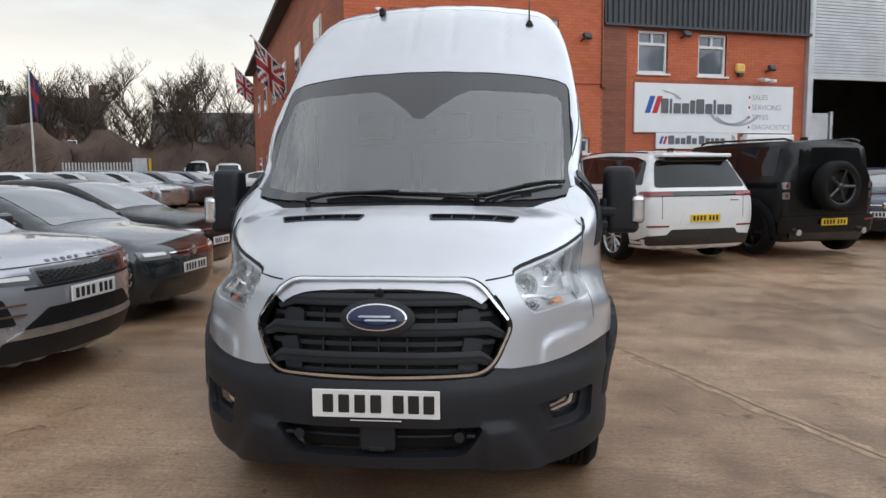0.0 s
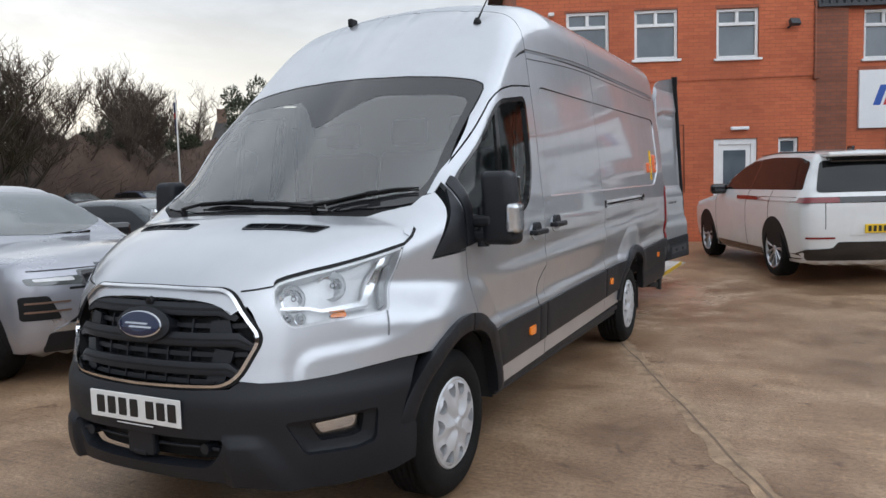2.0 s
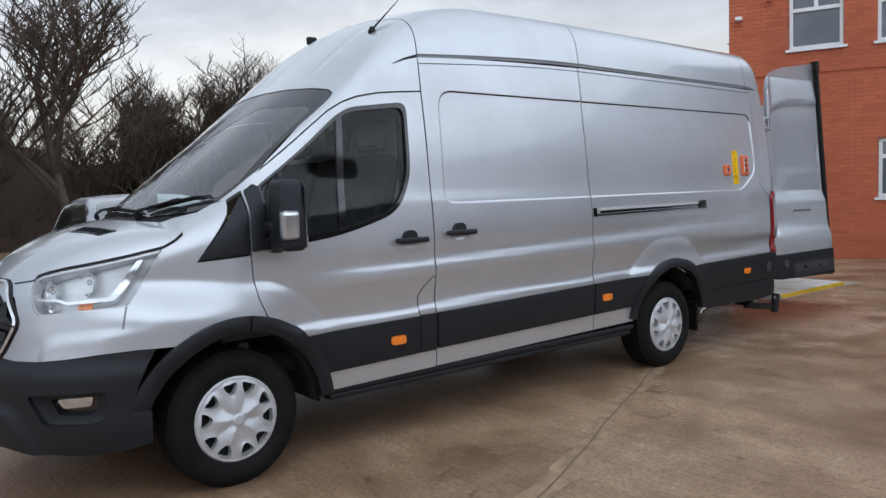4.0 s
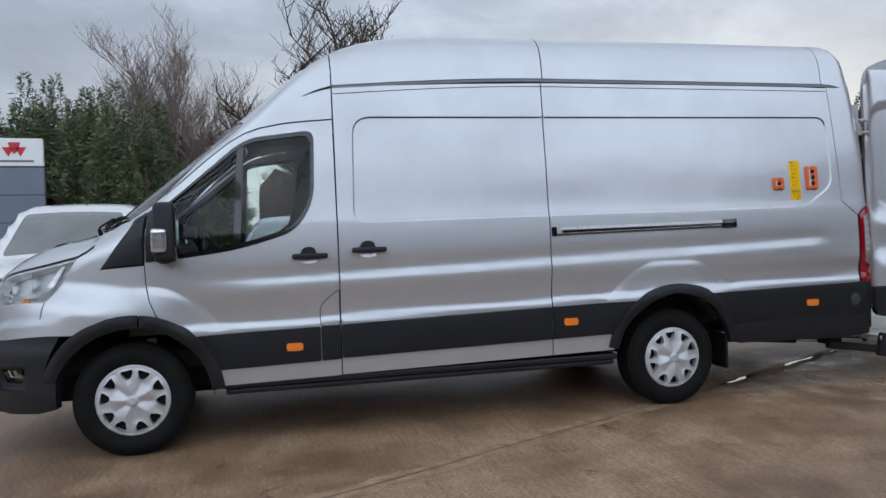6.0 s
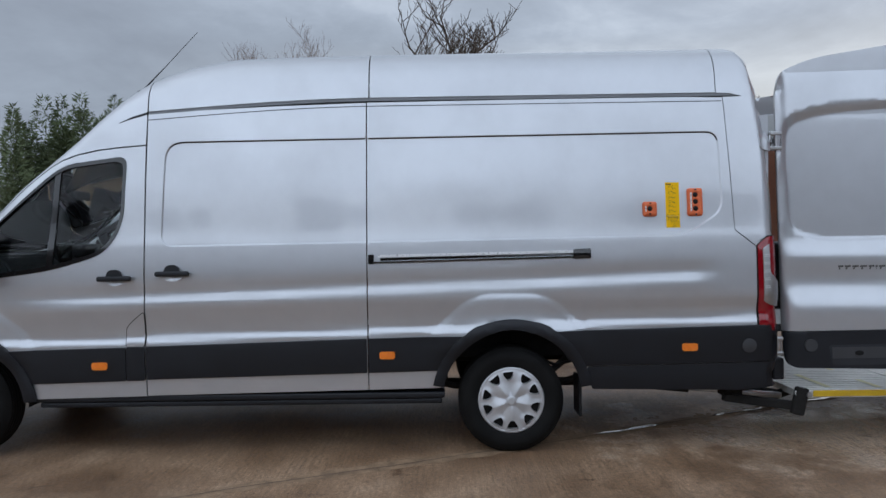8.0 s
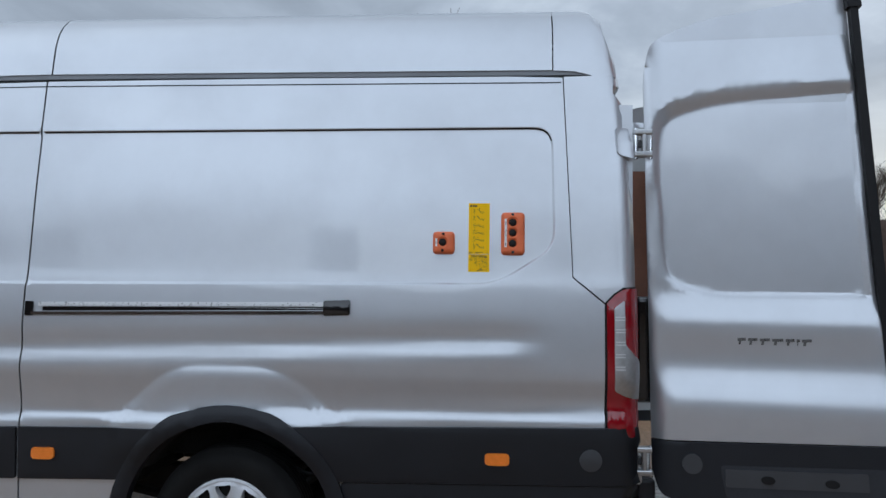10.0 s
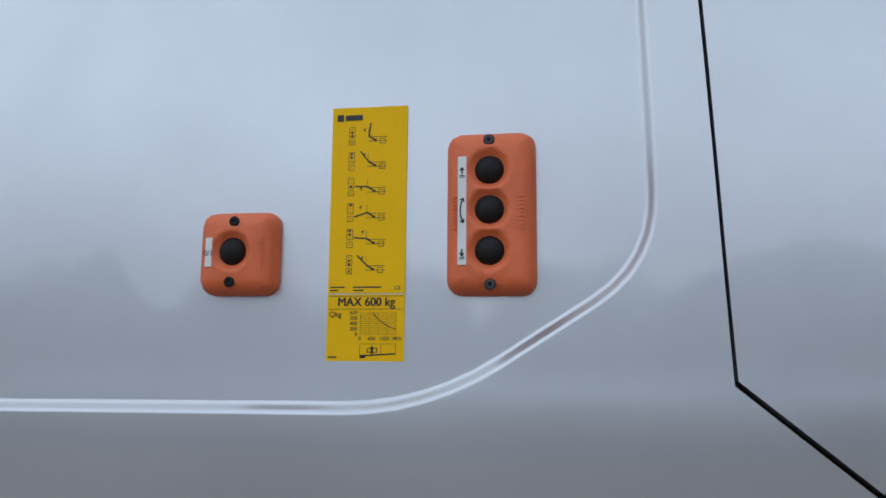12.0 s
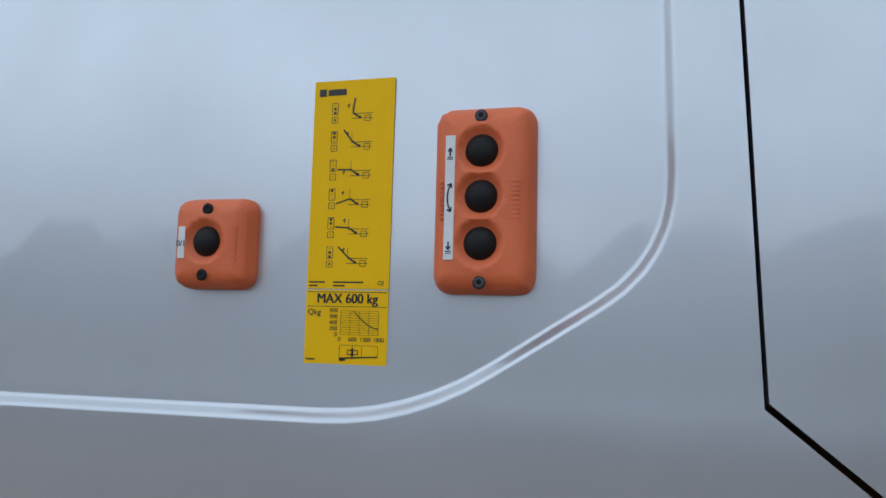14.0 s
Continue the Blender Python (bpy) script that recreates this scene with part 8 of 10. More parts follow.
class Car:
    """A car body in its own frame: front at y = 0 facing -y, up z. Shape from height, width, nose and tail curves."""

    def __init__(self, name, label, place, body, length, top, side, nose, rear, wheels, radius, track, spokes, rim_mat="alloy",
                 bow=0.16, crown=0.07, floor=0.22, soft=0.09, tail_bow=0.10, group="parked cars", detail=1.0, category="car"):
        top_f, side_f, nose_f, rear_f = curve(top), curve(side), curve(nose), curve(rear)
        half = max(s[1] for s in side)

        def g(x, y, z):
            ax = np.abs(x)
            a = ax - side_f(z) + 0.06 * np.clip((0.8 - y) / 0.8, 0, 1) ** 2 + 0.06 * np.clip((y - length + 0.8) / 0.8, 0, 1) ** 2
            b = z - (top_f(y) - crown * (ax / half) ** 2)
            c = nose_f(z) + bow * (ax / half) ** 2.6 - y
            d = y - (rear_f(z) - tail_bow * (ax / half) ** 2.6)
            q = smax(a, b, soft)
            q = smax(q, c, 0.09)
            q = smax(q, d, 0.09)
            return smax(q, floor - z, 0.05)
        self.s = Surface(g, 1.2, 0.8, length * 0.5)
        self.root = thing(name, label, category, group, m=place)
        self.length, self.half = length, half
        shell = self.s.shell(1.0, length - 0.8, 0.72, int(60 * detail), int(52 * detail))
        self.body = part("body", shell, M[body], self.root)
        for wy in wheels:
            for mir in (False, True):
                ring = [(wy + (radius + 0.055) * math.cos(radians(a)), radius + (radius + 0.055) * math.sin(radians(a))) for a in range(-14, 195, 8)]
                part("wheel_arch", self.s.skin(ring, "side", (), 0.07, 0.004, 0.02, mir), M["black"], self.root, "black wheel arch")
                w = new("wheel")
                w.parent = self.root
                w.matrix_local = pose(-track if mir else track, wy, radius, 17 * wy, 0, 180 if mir else 0)
                t, a, r = wheel_set(radius, spokes)
                part("tyre", t, M["tyre"], w)
                part("alloy", a, M[rim_mat], w)
                part("hub_back", r, M["dark"], w)

    def on(self, name, outline, proj, material, label="", mirror=None, off=0.004, thick=0.01, step=0.06, holes=(), crown=0.0, parent=None):
        for mir in ((False,) if mirror is None else (False, True)):
            part(name, self.s.skin(outline, proj, holes, step, off, thick, mir, crown), M[material], parent or self.root, label)


wheel_cache = {}


def wheel_set(r, spokes):
    if (r, spokes) in wheel_cache:
        return wheel_cache[(r, spokes)]
    rim, w = r * 0.70, 0.235
    tyre = lathe([(rim - 0.004, -0.014), (rim + 0.012, 0.0), (rim + (r - rim) * 0.55, 0.006), (r - 0.022, -0.010), (r, -0.04), (r, -w + 0.04), (r - 0.02, -w), (rim, -w + 0.01)], 48)
    bm = bmesh.new()
    n, double = spokes
    for k in range(n):
        for s in ((-1, 1) if double else (0,)):
            a = 2 * math.pi * k / n
            hw = rim * (0.030 if double else 0.085)
            b0, b1 = a + s * 0.03, a + s * (0.33 / n * 1.8)
            c = [(0.05 * math.cos(b0), 0.05 * math.sin(b0)), ((rim - 0.008) * math.cos(b1), (rim - 0.008) * math.sin(b1))]
            d = Vector((c[1][0] - c[0][0], c[1][1] - c[0][1])).normalized()
            nx, ny = -d.y * hw, d.x * hw
            q = []
            for (u, v), x, f in ((c[0], -0.03, 1.1), (c[1], -0.012, 0.85)):
                q.append([bm.verts.new((x, u + nx * f, v + ny * f)), bm.verts.new((x + 0.008, u, v)), bm.verts.new((x, u - nx * f, v - ny * f)), bm.verts.new((x - 0.03, u, v))])
            for i in range(4):
                j = (i + 1) % 4
                bm.faces.new((q[0][i], q[0][j], q[1][j], q[1][i]))
    bmesh.ops.recalc_face_normals(bm, faces=bm.faces)
    rm = lathe([(0.0, -0.012), (0.035, -0.014), (0.06, -0.03), (0.06, -0.06)], 24)
    bm.from_mesh(rm)
    rm = lathe([(rim, -0.004), (rim - 0.012, -0.008), (rim - 0.02, -0.03), (rim - 0.025, -0.14)], 48)
    bm.from_mesh(rm)
    me = bpy.data.meshes.new("alloy")
    bm.to_mesh(me)
    bm.free()
    back = lathe([(0.0, -0.10), (rim - 0.05, -0.10), (rim - 0.02, -0.13), (rim + 0.05, -0.14)], 32)
    wheel_cache[(r, spokes)] = (tyre, me, back)
    return wheel_cache[(r, spokes)]


def number_plate(parent, m, yellow=False):
    """A plate whose characters are plain bars."""
    p = part("number_plate", box_bm(-0.26, 0.26, -0.008, 0.008, -0.056, 0.056, 0.004, 1), M["plate_y" if yellow else "plate"], parent, "yellow number plate" if yellow else "white number plate")
    p.matrix_local = m
    for k in range(7):
        u = -0.205 + 0.062 * k + (0.03 if k > 3 else 0)
        part("plate_bar", box_bm(u - 0.019, u + 0.019, -0.0095, -0.0078, -0.036, 0.036), M["ink"], p)


def door_mirrors(car, y, z, x, material, small=1.0):
    for s in (-1, 1):
        b = box_bm(-0.13 * small, 0.13 * small, -0.07, 0.08, -0.085 * small, 0.085 * small, 0.05, 3)
        bmesh.ops.transform(b, matrix=pose(s * (x + 0.10), y, z), verts=b.verts)
        part("door_mirror", b, M[material], car.root)


def sit(x, y, rz, dz=0.0):
    return pose(x, y, ground_z(x, y) + dz, 0, 0, rz)


# white sport SUV, seen from behind
suv = Car("parked_suv", "white sporty SUV with dark glass, parked facing the brick office", sit(1.285, 13.14, 204), "paint_white", 4.95,
          [(-0.1, 0.80), (0.05, 0.93), (0.2, 1.02), (0.7, 1.10), (1.25, 1.16), (1.5, 1.30), (2.15, 1.62), (2.6, 1.72), (3.1, 1.75), (4.0, 1.725), (4.55, 1.69), (5.2, 1.64)],
          [(0.2, 0.90), (0.42, 0.965), (0.75, 1.0), (0.95, 1.0), (1.08, 0.975), (1.18, 0.925), (1.45, 0.80), (1.75, 0.67), (1.9, 0.58)],
          [(0.2, 0.12), (0.4, 0.03), (0.6, 0.0), (0.85, 0.02), (1.0, 0.10), (1.2, 0.6), (1.9, 1.5)],
          [(0.2, 4.82), (0.45, 4.92), (0.75, 4.95), (1.05, 4.935), (1.13, 4.90), (1.25, 4.81), (1.6, 4.60), (1.72, 4.54), (1.9, 4.40)],
          (0.95, 3.94), 0.39, 0.99, (11, True))
GL = rounded([(1.50, 1.19, 0.03), (2.18, 1.53, 0.10), (2.55, 1.625, 0.15), (3.3, 1.655, 0.2), (4.20, 1.625, 0.1), (4.50, 1.56, 0.05), (4.62, 1.20, 0.04)], 0.06, 5)
suv.on("side_window", GL, "side", "car_glass", "dark side windows under a floating roof", True)
suv.on("window_post", [(2.84, 1.20), (2.90, 1.20), (2.90, 1.64), (2.84, 1.64)], "side", "gloss_black", "", True, 0.006)
suv.on("rear_window", rounded([(-0.80, 1.165), (0.80, 1.165), (0.66, 1.57), (-0.66, 1.57)], 0.06, 5), "rear", "car_glass", "dark rear window")
b = box_bm(-0.62, 0.62, 4.38, 4.74, 1.615, 1.672, 0.025, 3)
part("roof_spoiler", b, M["paint_white"], suv.root, "white roof spoiler")
part("spoiler_underside", box_bm(-0.57, 0.57, 4.46, 4.69, 1.545, 1.62, 0.02), M["gloss_black"], suv.root)
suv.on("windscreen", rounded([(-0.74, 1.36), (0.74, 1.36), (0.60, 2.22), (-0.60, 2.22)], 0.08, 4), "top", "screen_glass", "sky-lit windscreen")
suv.on("lamp_bar", rounded([(-0.97, 1.03), (0.97, 1.03), (0.975, 1.105), (-0.975, 1.105)], 0.02, 3), "rear", "gloss_black", "dark bar joining the tail lamps", None, 0.006)
for s in (-1, 1):
    a, b = (0.55, 0.985) if s > 0 else (-0.985, -0.55)
    suv.on("tail_lamp", rounded([(a, 1.035), (b, 1.035), (b, 1.10), (a, 1.10)], 0.015, 3), "rear", "smoked_red", "slim red tail lamp", None, 0.010)
    a, b = (3.35, 3.75) if s > 0 else (-1, -1)
suv.on("tail_lamp_side", rounded([(4.62, 1.03), (4.86, 1.03), (4.86, 1.10), (4.66, 1.10)], 0.015, 3), "side", "smoked_red", "", True, 0.008)
suv.on("lower_bumper", rounded([(-0.95, 0.30), (0.95, 0.30), (0.93, 0.44), (0.62, 0.46), (0.56, 0.54), (-0.56, 0.54), (-0.62, 0.46), (-0.93, 0.44)], 0.03, 3), "rear", "gloss_black", "black lower bumper", None, 0.012, 0.03)
suv.on("reflector", [(0.60, 0.575), (0.93, 0.575), (0.93, 0.60), (0.60, 0.60)], "rear", "smoked_red", "", True, 0.006)
suv.on("tailgate_seam", [(-0.72, 0.70), (-0.712, 0.70), (-0.712, 1.03), (-0.72, 1.03)], "rear", "ink", "", None, 0.002, 0.004)
suv.on("tailgate_seam", [(0.712, 0.70), (0.72, 0.70), (0.72, 1.03), (0.712, 1.03)], "rear", "ink", "", None, 0.002, 0.004)
suv.on("plate_recess", rounded([(-0.44, 0.62), (0.44, 0.62), (0.36, 0.80), (-0.36, 0.80)], 0.03, 3), "rear", "paint_white", "", None, 0.008, 0.02)
suv.on("emblem", [(-0.62, 0.955), (-0.46, 0.955), (-0.46, 0.972), (-0.62, 0.972)], "rear", "sign_grey", "", None, 0.004)
suv.on("sill_cladding", [(1.45, 0.26), (3.42, 0.26), (3.42, 0.36), (1.45, 0.36)], "side", "gloss_black", "", True, 0.008)
for y in (1.45, 2.86, 3.75):
    suv.on("door_seam", [(y, 0.38), (y + 0.009, 0.38), (y + 0.009, 1.19), (y, 1.19)], "side", "ink", "", True, 0.002, 0.004)
number_plate(suv.root, pose(0, 4.965, 0.705, 0, 0, 180), True)
b = box_bm(-0.02, 0.02, 0, 0.16, 0, 0.05, 0.015, 2)
bmesh.ops.transform(b, matrix=pose(0, 3.95, 1.72), verts=b.verts)
part("roof_fin", b, M["gloss_black"], suv.root, "black aerial fin")
door_mirrors(suv, 1.75, 1.2, 0.95, "gloss_black")
for s in (-1, 1):
    part("roof_rail", tube([(s * 0.60, 2.5, 1.70), (s * 0.615, 3.2, 1.725), (s * 0.60, 4.3, 1.69)], 0.014, 6), M["gloss_black"], suv.root)

# black boxy 4x4 with the spare on its tail door
four = Car("parked_four_by_four", "black boxy four-by-four with a spare wheel on its tail door", sit(3.65, 13.94, 204), "paint_black", 4.60,
           [(-0.1, 0.9), (0.04, 1.06), (0.15, 1.16), (0.8, 1.22), (1.35, 1.25), (1.85, 1.74), (2.1, 1.85), (2.6, 1.88), (3.6, 1.885), (4.45, 1.87), (4.7, 1.85)],
           [(0.2, 0.90), (0.45, 0.97), (0.75, 0.985), (1.05, 0.985), (1.20, 0.965), (1.28, 0.935), (1.6, 0.865), (1.85, 0.80), (2.0, 0.74)],
           [(0.2, 0.12), (0.4, 0.02), (0.6, 0.0), (0.95, 0.0), (1.1, 0.06), (1.3, 0.7), (2.0, 1.4)],
           [(0.2, 4.48), (0.45, 4.57), (0.7, 4.60), (1.2, 4.60), (1.5, 4.575), (1.9, 4.53), (2.0, 4.50)],
           (0.90, 3.92), 0.40, 0.985, (5, False), "alloy_dark", bow=0.10, crown=0.04, soft=0.07, tail_bow=0.05)
four.on("side_window", rounded([(1.70, 1.30, 0.05), (2.05, 1.73, 0.08), (3.42, 1.76, 0.05), (3.42, 1.30, 0.05)], 0.06, 4), "side", "car_glass", "dark side windows", True)
four.on("side_window", rounded([(3.50, 1.30), (4.35, 1.30), (4.35, 1.76), (3.50, 1.76)], 0.05, 4), "side", "car_glass", "dark rear quarter window", True)
four.on("window_post", [(2.62, 1.30), (2.70, 1.30), (2.70, 1.76), (2.62, 1.76)], "side", "paint_black", "", True, 0.007)
four.on("rear_window", rounded([(-0.66, 1.32), (0.66, 1.32), (0.60, 1.75), (-0.60, 1.75)], 0.06, 4), "rear", "car_glass", "dark rear window")
four.on("windscreen", rounded([(-0.76, 1.42), (0.76, 1.42), (0.68, 1.98), (-0.68, 1.98)], 0.06, 4), "top", "screen_glass")
for s in (-1, 1):
    for z in (1.09, 0.93):
        four.on("tail_lamp", rounded([(s * 0.80, z), (s * 0.91, z), (s * 0.91, z + 0.11), (s * 0.80, z + 0.11)], 0.015, 3), "rear", "screen_glass", "square smoked tail lamp", None, 0.012, 0.015)
        four.on("tail_lamp_ring", rounded([(s * 0.835, z + 0.03), (s * 0.875, z + 0.03), (s * 0.875, z + 0.08), (s * 0.835, z + 0.08)], 0.01, 2), "rear", "smoked_red", "", None, 0.018)
four.on("rear_bumper", rounded([(-0.92, 0.40), (0.92, 0.40), (0.92, 0.66), (-0.92, 0.66)], 0.04, 3), "rear", "paint_black", "", None, 0.05, 0.06)
four.on("bumper_step", rounded([(-0.72, 0.28), (0.72, 0.28), (0.78, 0.42), (-0.78, 0.42)], 0.03, 3), "rear", "gloss_black", "", None, 0.03, 0.04)
four.on("reflector", [(-0.86, 0.58), (-0.68, 0.58), (-0.68, 0.61), (-0.86, 0.61)], "rear", "smoked_red", "", None, 0.055)
for s in (-1, 1):
    part("exhaust_tip", cyl_bm((s * 0.66, 4.42, 0.40), (s * 0.66, 4.66, 0.40), 0.045, 0.05, 16), M["chrome"], four.root, "bright exhaust tip")
    part("roof_rail", tube([(s * 0.70, 2.2, 1.86), (s * 0.71, 2.4, 1.905), (s * 0.70, 4.3, 1.895), (s * 0.69, 4.45, 1.855)], 0.018, 6), M["gloss_black"], four.root)
for y in (1.62, 2.64, 3.46):
    four.on("door_seam", [(y, 0.40), (y + 0.009, 0.40), (y + 0.009, 1.27), (y, 1.27)], "side", "dark", "", True, 0.002, 0.004)
for wy in (0.90, 3.92):
    ring = [(wy + r * math.cos(radians(a)), 0.40 + r * math.sin(radians(a))) for r, seq in ((0.54, range(-8, 189, 14)), (0.445, range(188, -9, -14))) for a in seq]
    four.on("arch_cladding", ring, "side", "plastic", "dark arch cladding", True, 0.03, 0.03, 0.05)
sp = new("spare_wheel")
sp.parent = four.root
sp["label"] = "spare wheel with a black five-spoke alloy"
sp.matrix_local = pose(0.10, 4.92, 1.13, 0, 0, 90)
t, a, r = wheel_set(0.40, (5, False))
part("tyre", t, M["tyre"], sp)
part("alloy", a, M["alloy_dark"], sp)
part("hub_back", r, M["dark"], sp)
part("spare_carrier", cyl_bm((0.10, 4.55, 1.13), (0.10, 4.82, 1.13), 0.16, 0.12, 20), M["dark"], four.root)
number_plate(four.root, pose(-0.02, 4.675, 0.56, 0, 0, 180), True)
part("roof_fin", box_bm(-0.02, 0.02, 3.9, 4.06, 1.87, 1.94, 0.015, 2), M["gloss_black"], four.root)
door_mirrors(four, 1.75, 1.28, 0.95, "gloss_black")


def front_face(car, lamp_z, lamp_x, grille, plate_z, plate_y, mesh_rows=True, label="dark mesh grille"):
    """Grille, lamps and plate of a car seen from ahead."""
    car.on("grille", grille, "front", "gloss_black", label, None, 0.004)
    x0, x1 = min(q[0] for q in grille), max(q[0] for q in grille)
    z0, z1 = min(q[1] for q in grille), max(q[1] for q in grille)
    if mesh_rows:
        bars = []
        n = int((x1 - x0) / 0.075)
        for r in range(5):
            for k in range(n):
                u = x0 + 0.05 + (x1 - x0 - 0.1) * (k + 0.5 * (r % 2)) / n
                w = z0 + 0.02 + (z1 - z0 - 0.04) * (r + 0.5) / 5
                bars.append(rounded([(u - 0.025, w), (u, w - 0.010), (u + 0.025, w), (u, w + 0.010)], 0.004, 1))
        for q in bars:
            if inside([q[0][0]], [q[0][1]], grille)[0]:
                car.on("grille_cell", q, "front", "alloy_dark", "", None, 0.010, 0.006, 0.06)
    for s in (-1, 1):
        out = [(s * x, z) for x, z in lamp_x]
        car.on("headlamp", rounded(out, 0.02, 3), "front", "screen_glass", "slim clear headlamp", None, 0.005, 0.02, 0.05)
        cx, cz = sum(q[0] for q in out) / len(out), sum(q[1] for q in out) / len(out)
        ins = [(cx + (q[0] - cx) * 0.72, cz + (q[1] - cz) * 0.40 + 0.012) for q in out]
        car.on("lamp_unit", rounded(ins, 0.01, 2), "front", "lamp_inner", "", None, 0.009, 0.008, 0.05)
    number_plate(car.root, pose(0, plate_y, plate_z), False)


# grey SUV facing the van
grey = Car("parked_suv", "mid-grey compact SUV with a mesh grille, beside the van", sit(-2.66, 2.34, 87), "paint_grey", 4.37,
           [(-0.1, 0.82), (0.05, 0.95), (0.2, 1.02), (0.7, 1.08), (1.20, 1.12), (1.45, 1.25), (2.1, 1.55), (2.5, 1.64), (3.0, 1.65), (3.9, 1.58), (4.5, 1.52)],
           [(0.2, 0.86), (0.42, 0.925), (0.75, 0.95), (0.95, 0.945), (1.05, 0.915), (1.12, 0.87), (1.4, 0.75), (1.65, 0.62), (1.8, 0.55)],
           [(0.2, 0.14), (0.36, 0.05), (0.5, 0.01), (0.7, 0.0), (0.86, 0.02), (0.97, 0.09), (1.1, 0.5), (1.8, 1.5)],
           [(0.2, 4.25), (0.45, 4.34), (0.75, 4.37), (1.0, 4.34), (1.15, 4.26), (1.5, 4.05), (1.8, 3.9)],
           (0.88, 3.56), 0.36, 0.935, (10, True), bow=0.30, crown=0.06)
grey.on("side_window", rounded([(1.50, 1.15, 0.05), (2.12, 1.49, 0.08), (2.5, 1.55, 0.1), (3.6, 1.52, 0.1), (4.0, 1.42, 0.06), (3.9, 1.20, 0.06)], 0.06, 4), "side", "car_glass", "dark side windows", True)
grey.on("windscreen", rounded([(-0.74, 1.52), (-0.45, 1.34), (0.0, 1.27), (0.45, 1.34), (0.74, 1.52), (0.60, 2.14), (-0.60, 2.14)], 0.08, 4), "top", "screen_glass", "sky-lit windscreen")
front_face(grey, 0.8, [(0.50, 0.80), (0.86, 0.815), (0.88, 0.87), (0.52, 0.875)], rounded([(-0.47, 0.79), (0.47, 0.79), (0.50, 0.905), (-0.50, 0.905)], 0.02, 3), 0.695, -0.012)
grey.on("grille_rim", rounded([(-0.51, 0.785), (0.51, 0.785), (0.53, 0.915), (-0.53, 0.915)], 0.02, 3), "front", "emblem", "", None, 0.002, 0.01)
grey.on("plate_slot", rounded([(-0.60, 0.765), (0.60, 0.765), (0.60, 0.785), (-0.60, 0.785)], 0.008, 2), "front", "black", "", None, 0.003)
grey.on("air_intake", rounded([(-0.62, 0.50), (0.62, 0.50), (0.44, 0.63), (-0.44, 0.63)], 0.02, 3), "front", "black", "dark lower intake", None, 0.004)
grey.on("skid_plate", rounded([(-0.72, 0.44), (0.72, 0.44), (0.62, 0.495), (-0.62, 0.495)], 0.012, 3), "front", "steel", "silver lower skid strip", None, 0.012, 0.02)
grey.on("lower_lip", rounded([(-0.76, 0.27), (0.76, 0.27), (0.74, 0.43), (-0.74, 0.43)], 0.03, 3), "front", "plastic", "dark lower lip", None, 0.006, 0.02)
for s in (-1, 1):
    grey.on("side_vent", rounded([(s * 0.66, 0.54), (s * 0.90, 0.54), (s * 0.91, 0.73), (s * 0.74, 0.73)], 0.025, 3), "front", "black", "dark bumper vent with copper blades", None, 0.006)
    for z in (0.60, 0.67):
        grey.on("vent_blade", rounded([(s * 0.60, z), (s * 0.88, z), (s * 0.88, z + 0.014), (s * 0.60, z + 0.014)], 0.004, 2), "front", "copper", "thin copper blade", None, 0.014, 0.01)
for k in range(10):
    x = -0.36 + 0.074 * k
    if k != 5:
        grey.on("bonnet_emblem", [(x, 0.94), (x + 0.036, 0.94), (x + 0.036, 0.956), (x, 0.956)], "front", "sign_grey", "", None, 0.003, 0.005)
grey.on("bonnet_seam", [(-0.84, 0.925), (0.84, 0.925), (0.84, 0.930), (-0.84, 0.930)], "front", "ink", "", None, 0.002, 0.004)
for s in (-1, 1):
    part("wiper", tube([(s * 0.1 - 0.1, 1.27, 1.13), (s * 0.1 + 0.35, 1.30, 1.155)], 0.010, 6), M["black"], grey.root)
door_mirrors(grey, 1.6, 1.12, 0.90, "gloss_black")

# dark hatchback beside it
HATCH = dict(length=4.27,
             top=[(-0.1, 0.68), (0.05, 0.78), (0.25, 0.86), (0.7, 0.94), (1.15, 1.0), (1.4, 1.12), (2.05, 1.38), (2.45, 1.44), (2.9, 1.45), (3.7, 1.37), (4.3, 1.30)],
             side=[(0.15, 0.82), (0.35, 0.88), (0.65, 0.90), (0.85, 0.895), (0.95, 0.87), (1.0, 0.835), (1.25, 0.72), (1.45, 0.60), (1.6, 0.52)],
             nose=[(0.15, 0.12), (0.3, 0.04), (0.45, 0.0), (0.62, 0.0), (0.75, 0.05), (0.85, 0.15), (1.0, 0.7), (1.6, 1.5)],
             rear=[(0.15, 4.15), (0.4, 4.25), (0.7, 4.27), (0.9, 4.24), (1.05, 4.16), (1.35, 3.92), (1.6, 3.7)],
             wheels=(0.86, 3.48), radius=0.325, track=0.89, spokes=(5, False), bow=0.20, crown=0.05, floor=0.17)
HATCH_GLASS = rounded([(1.45, 1.03, 0.05), (2.05, 1.30, 0.08), (2.45, 1.36, 0.1), (3.3, 1.34, 0.1), (3.72, 1.24, 0.06), (3.6, 1.07, 0.06)], 0.06, 4)


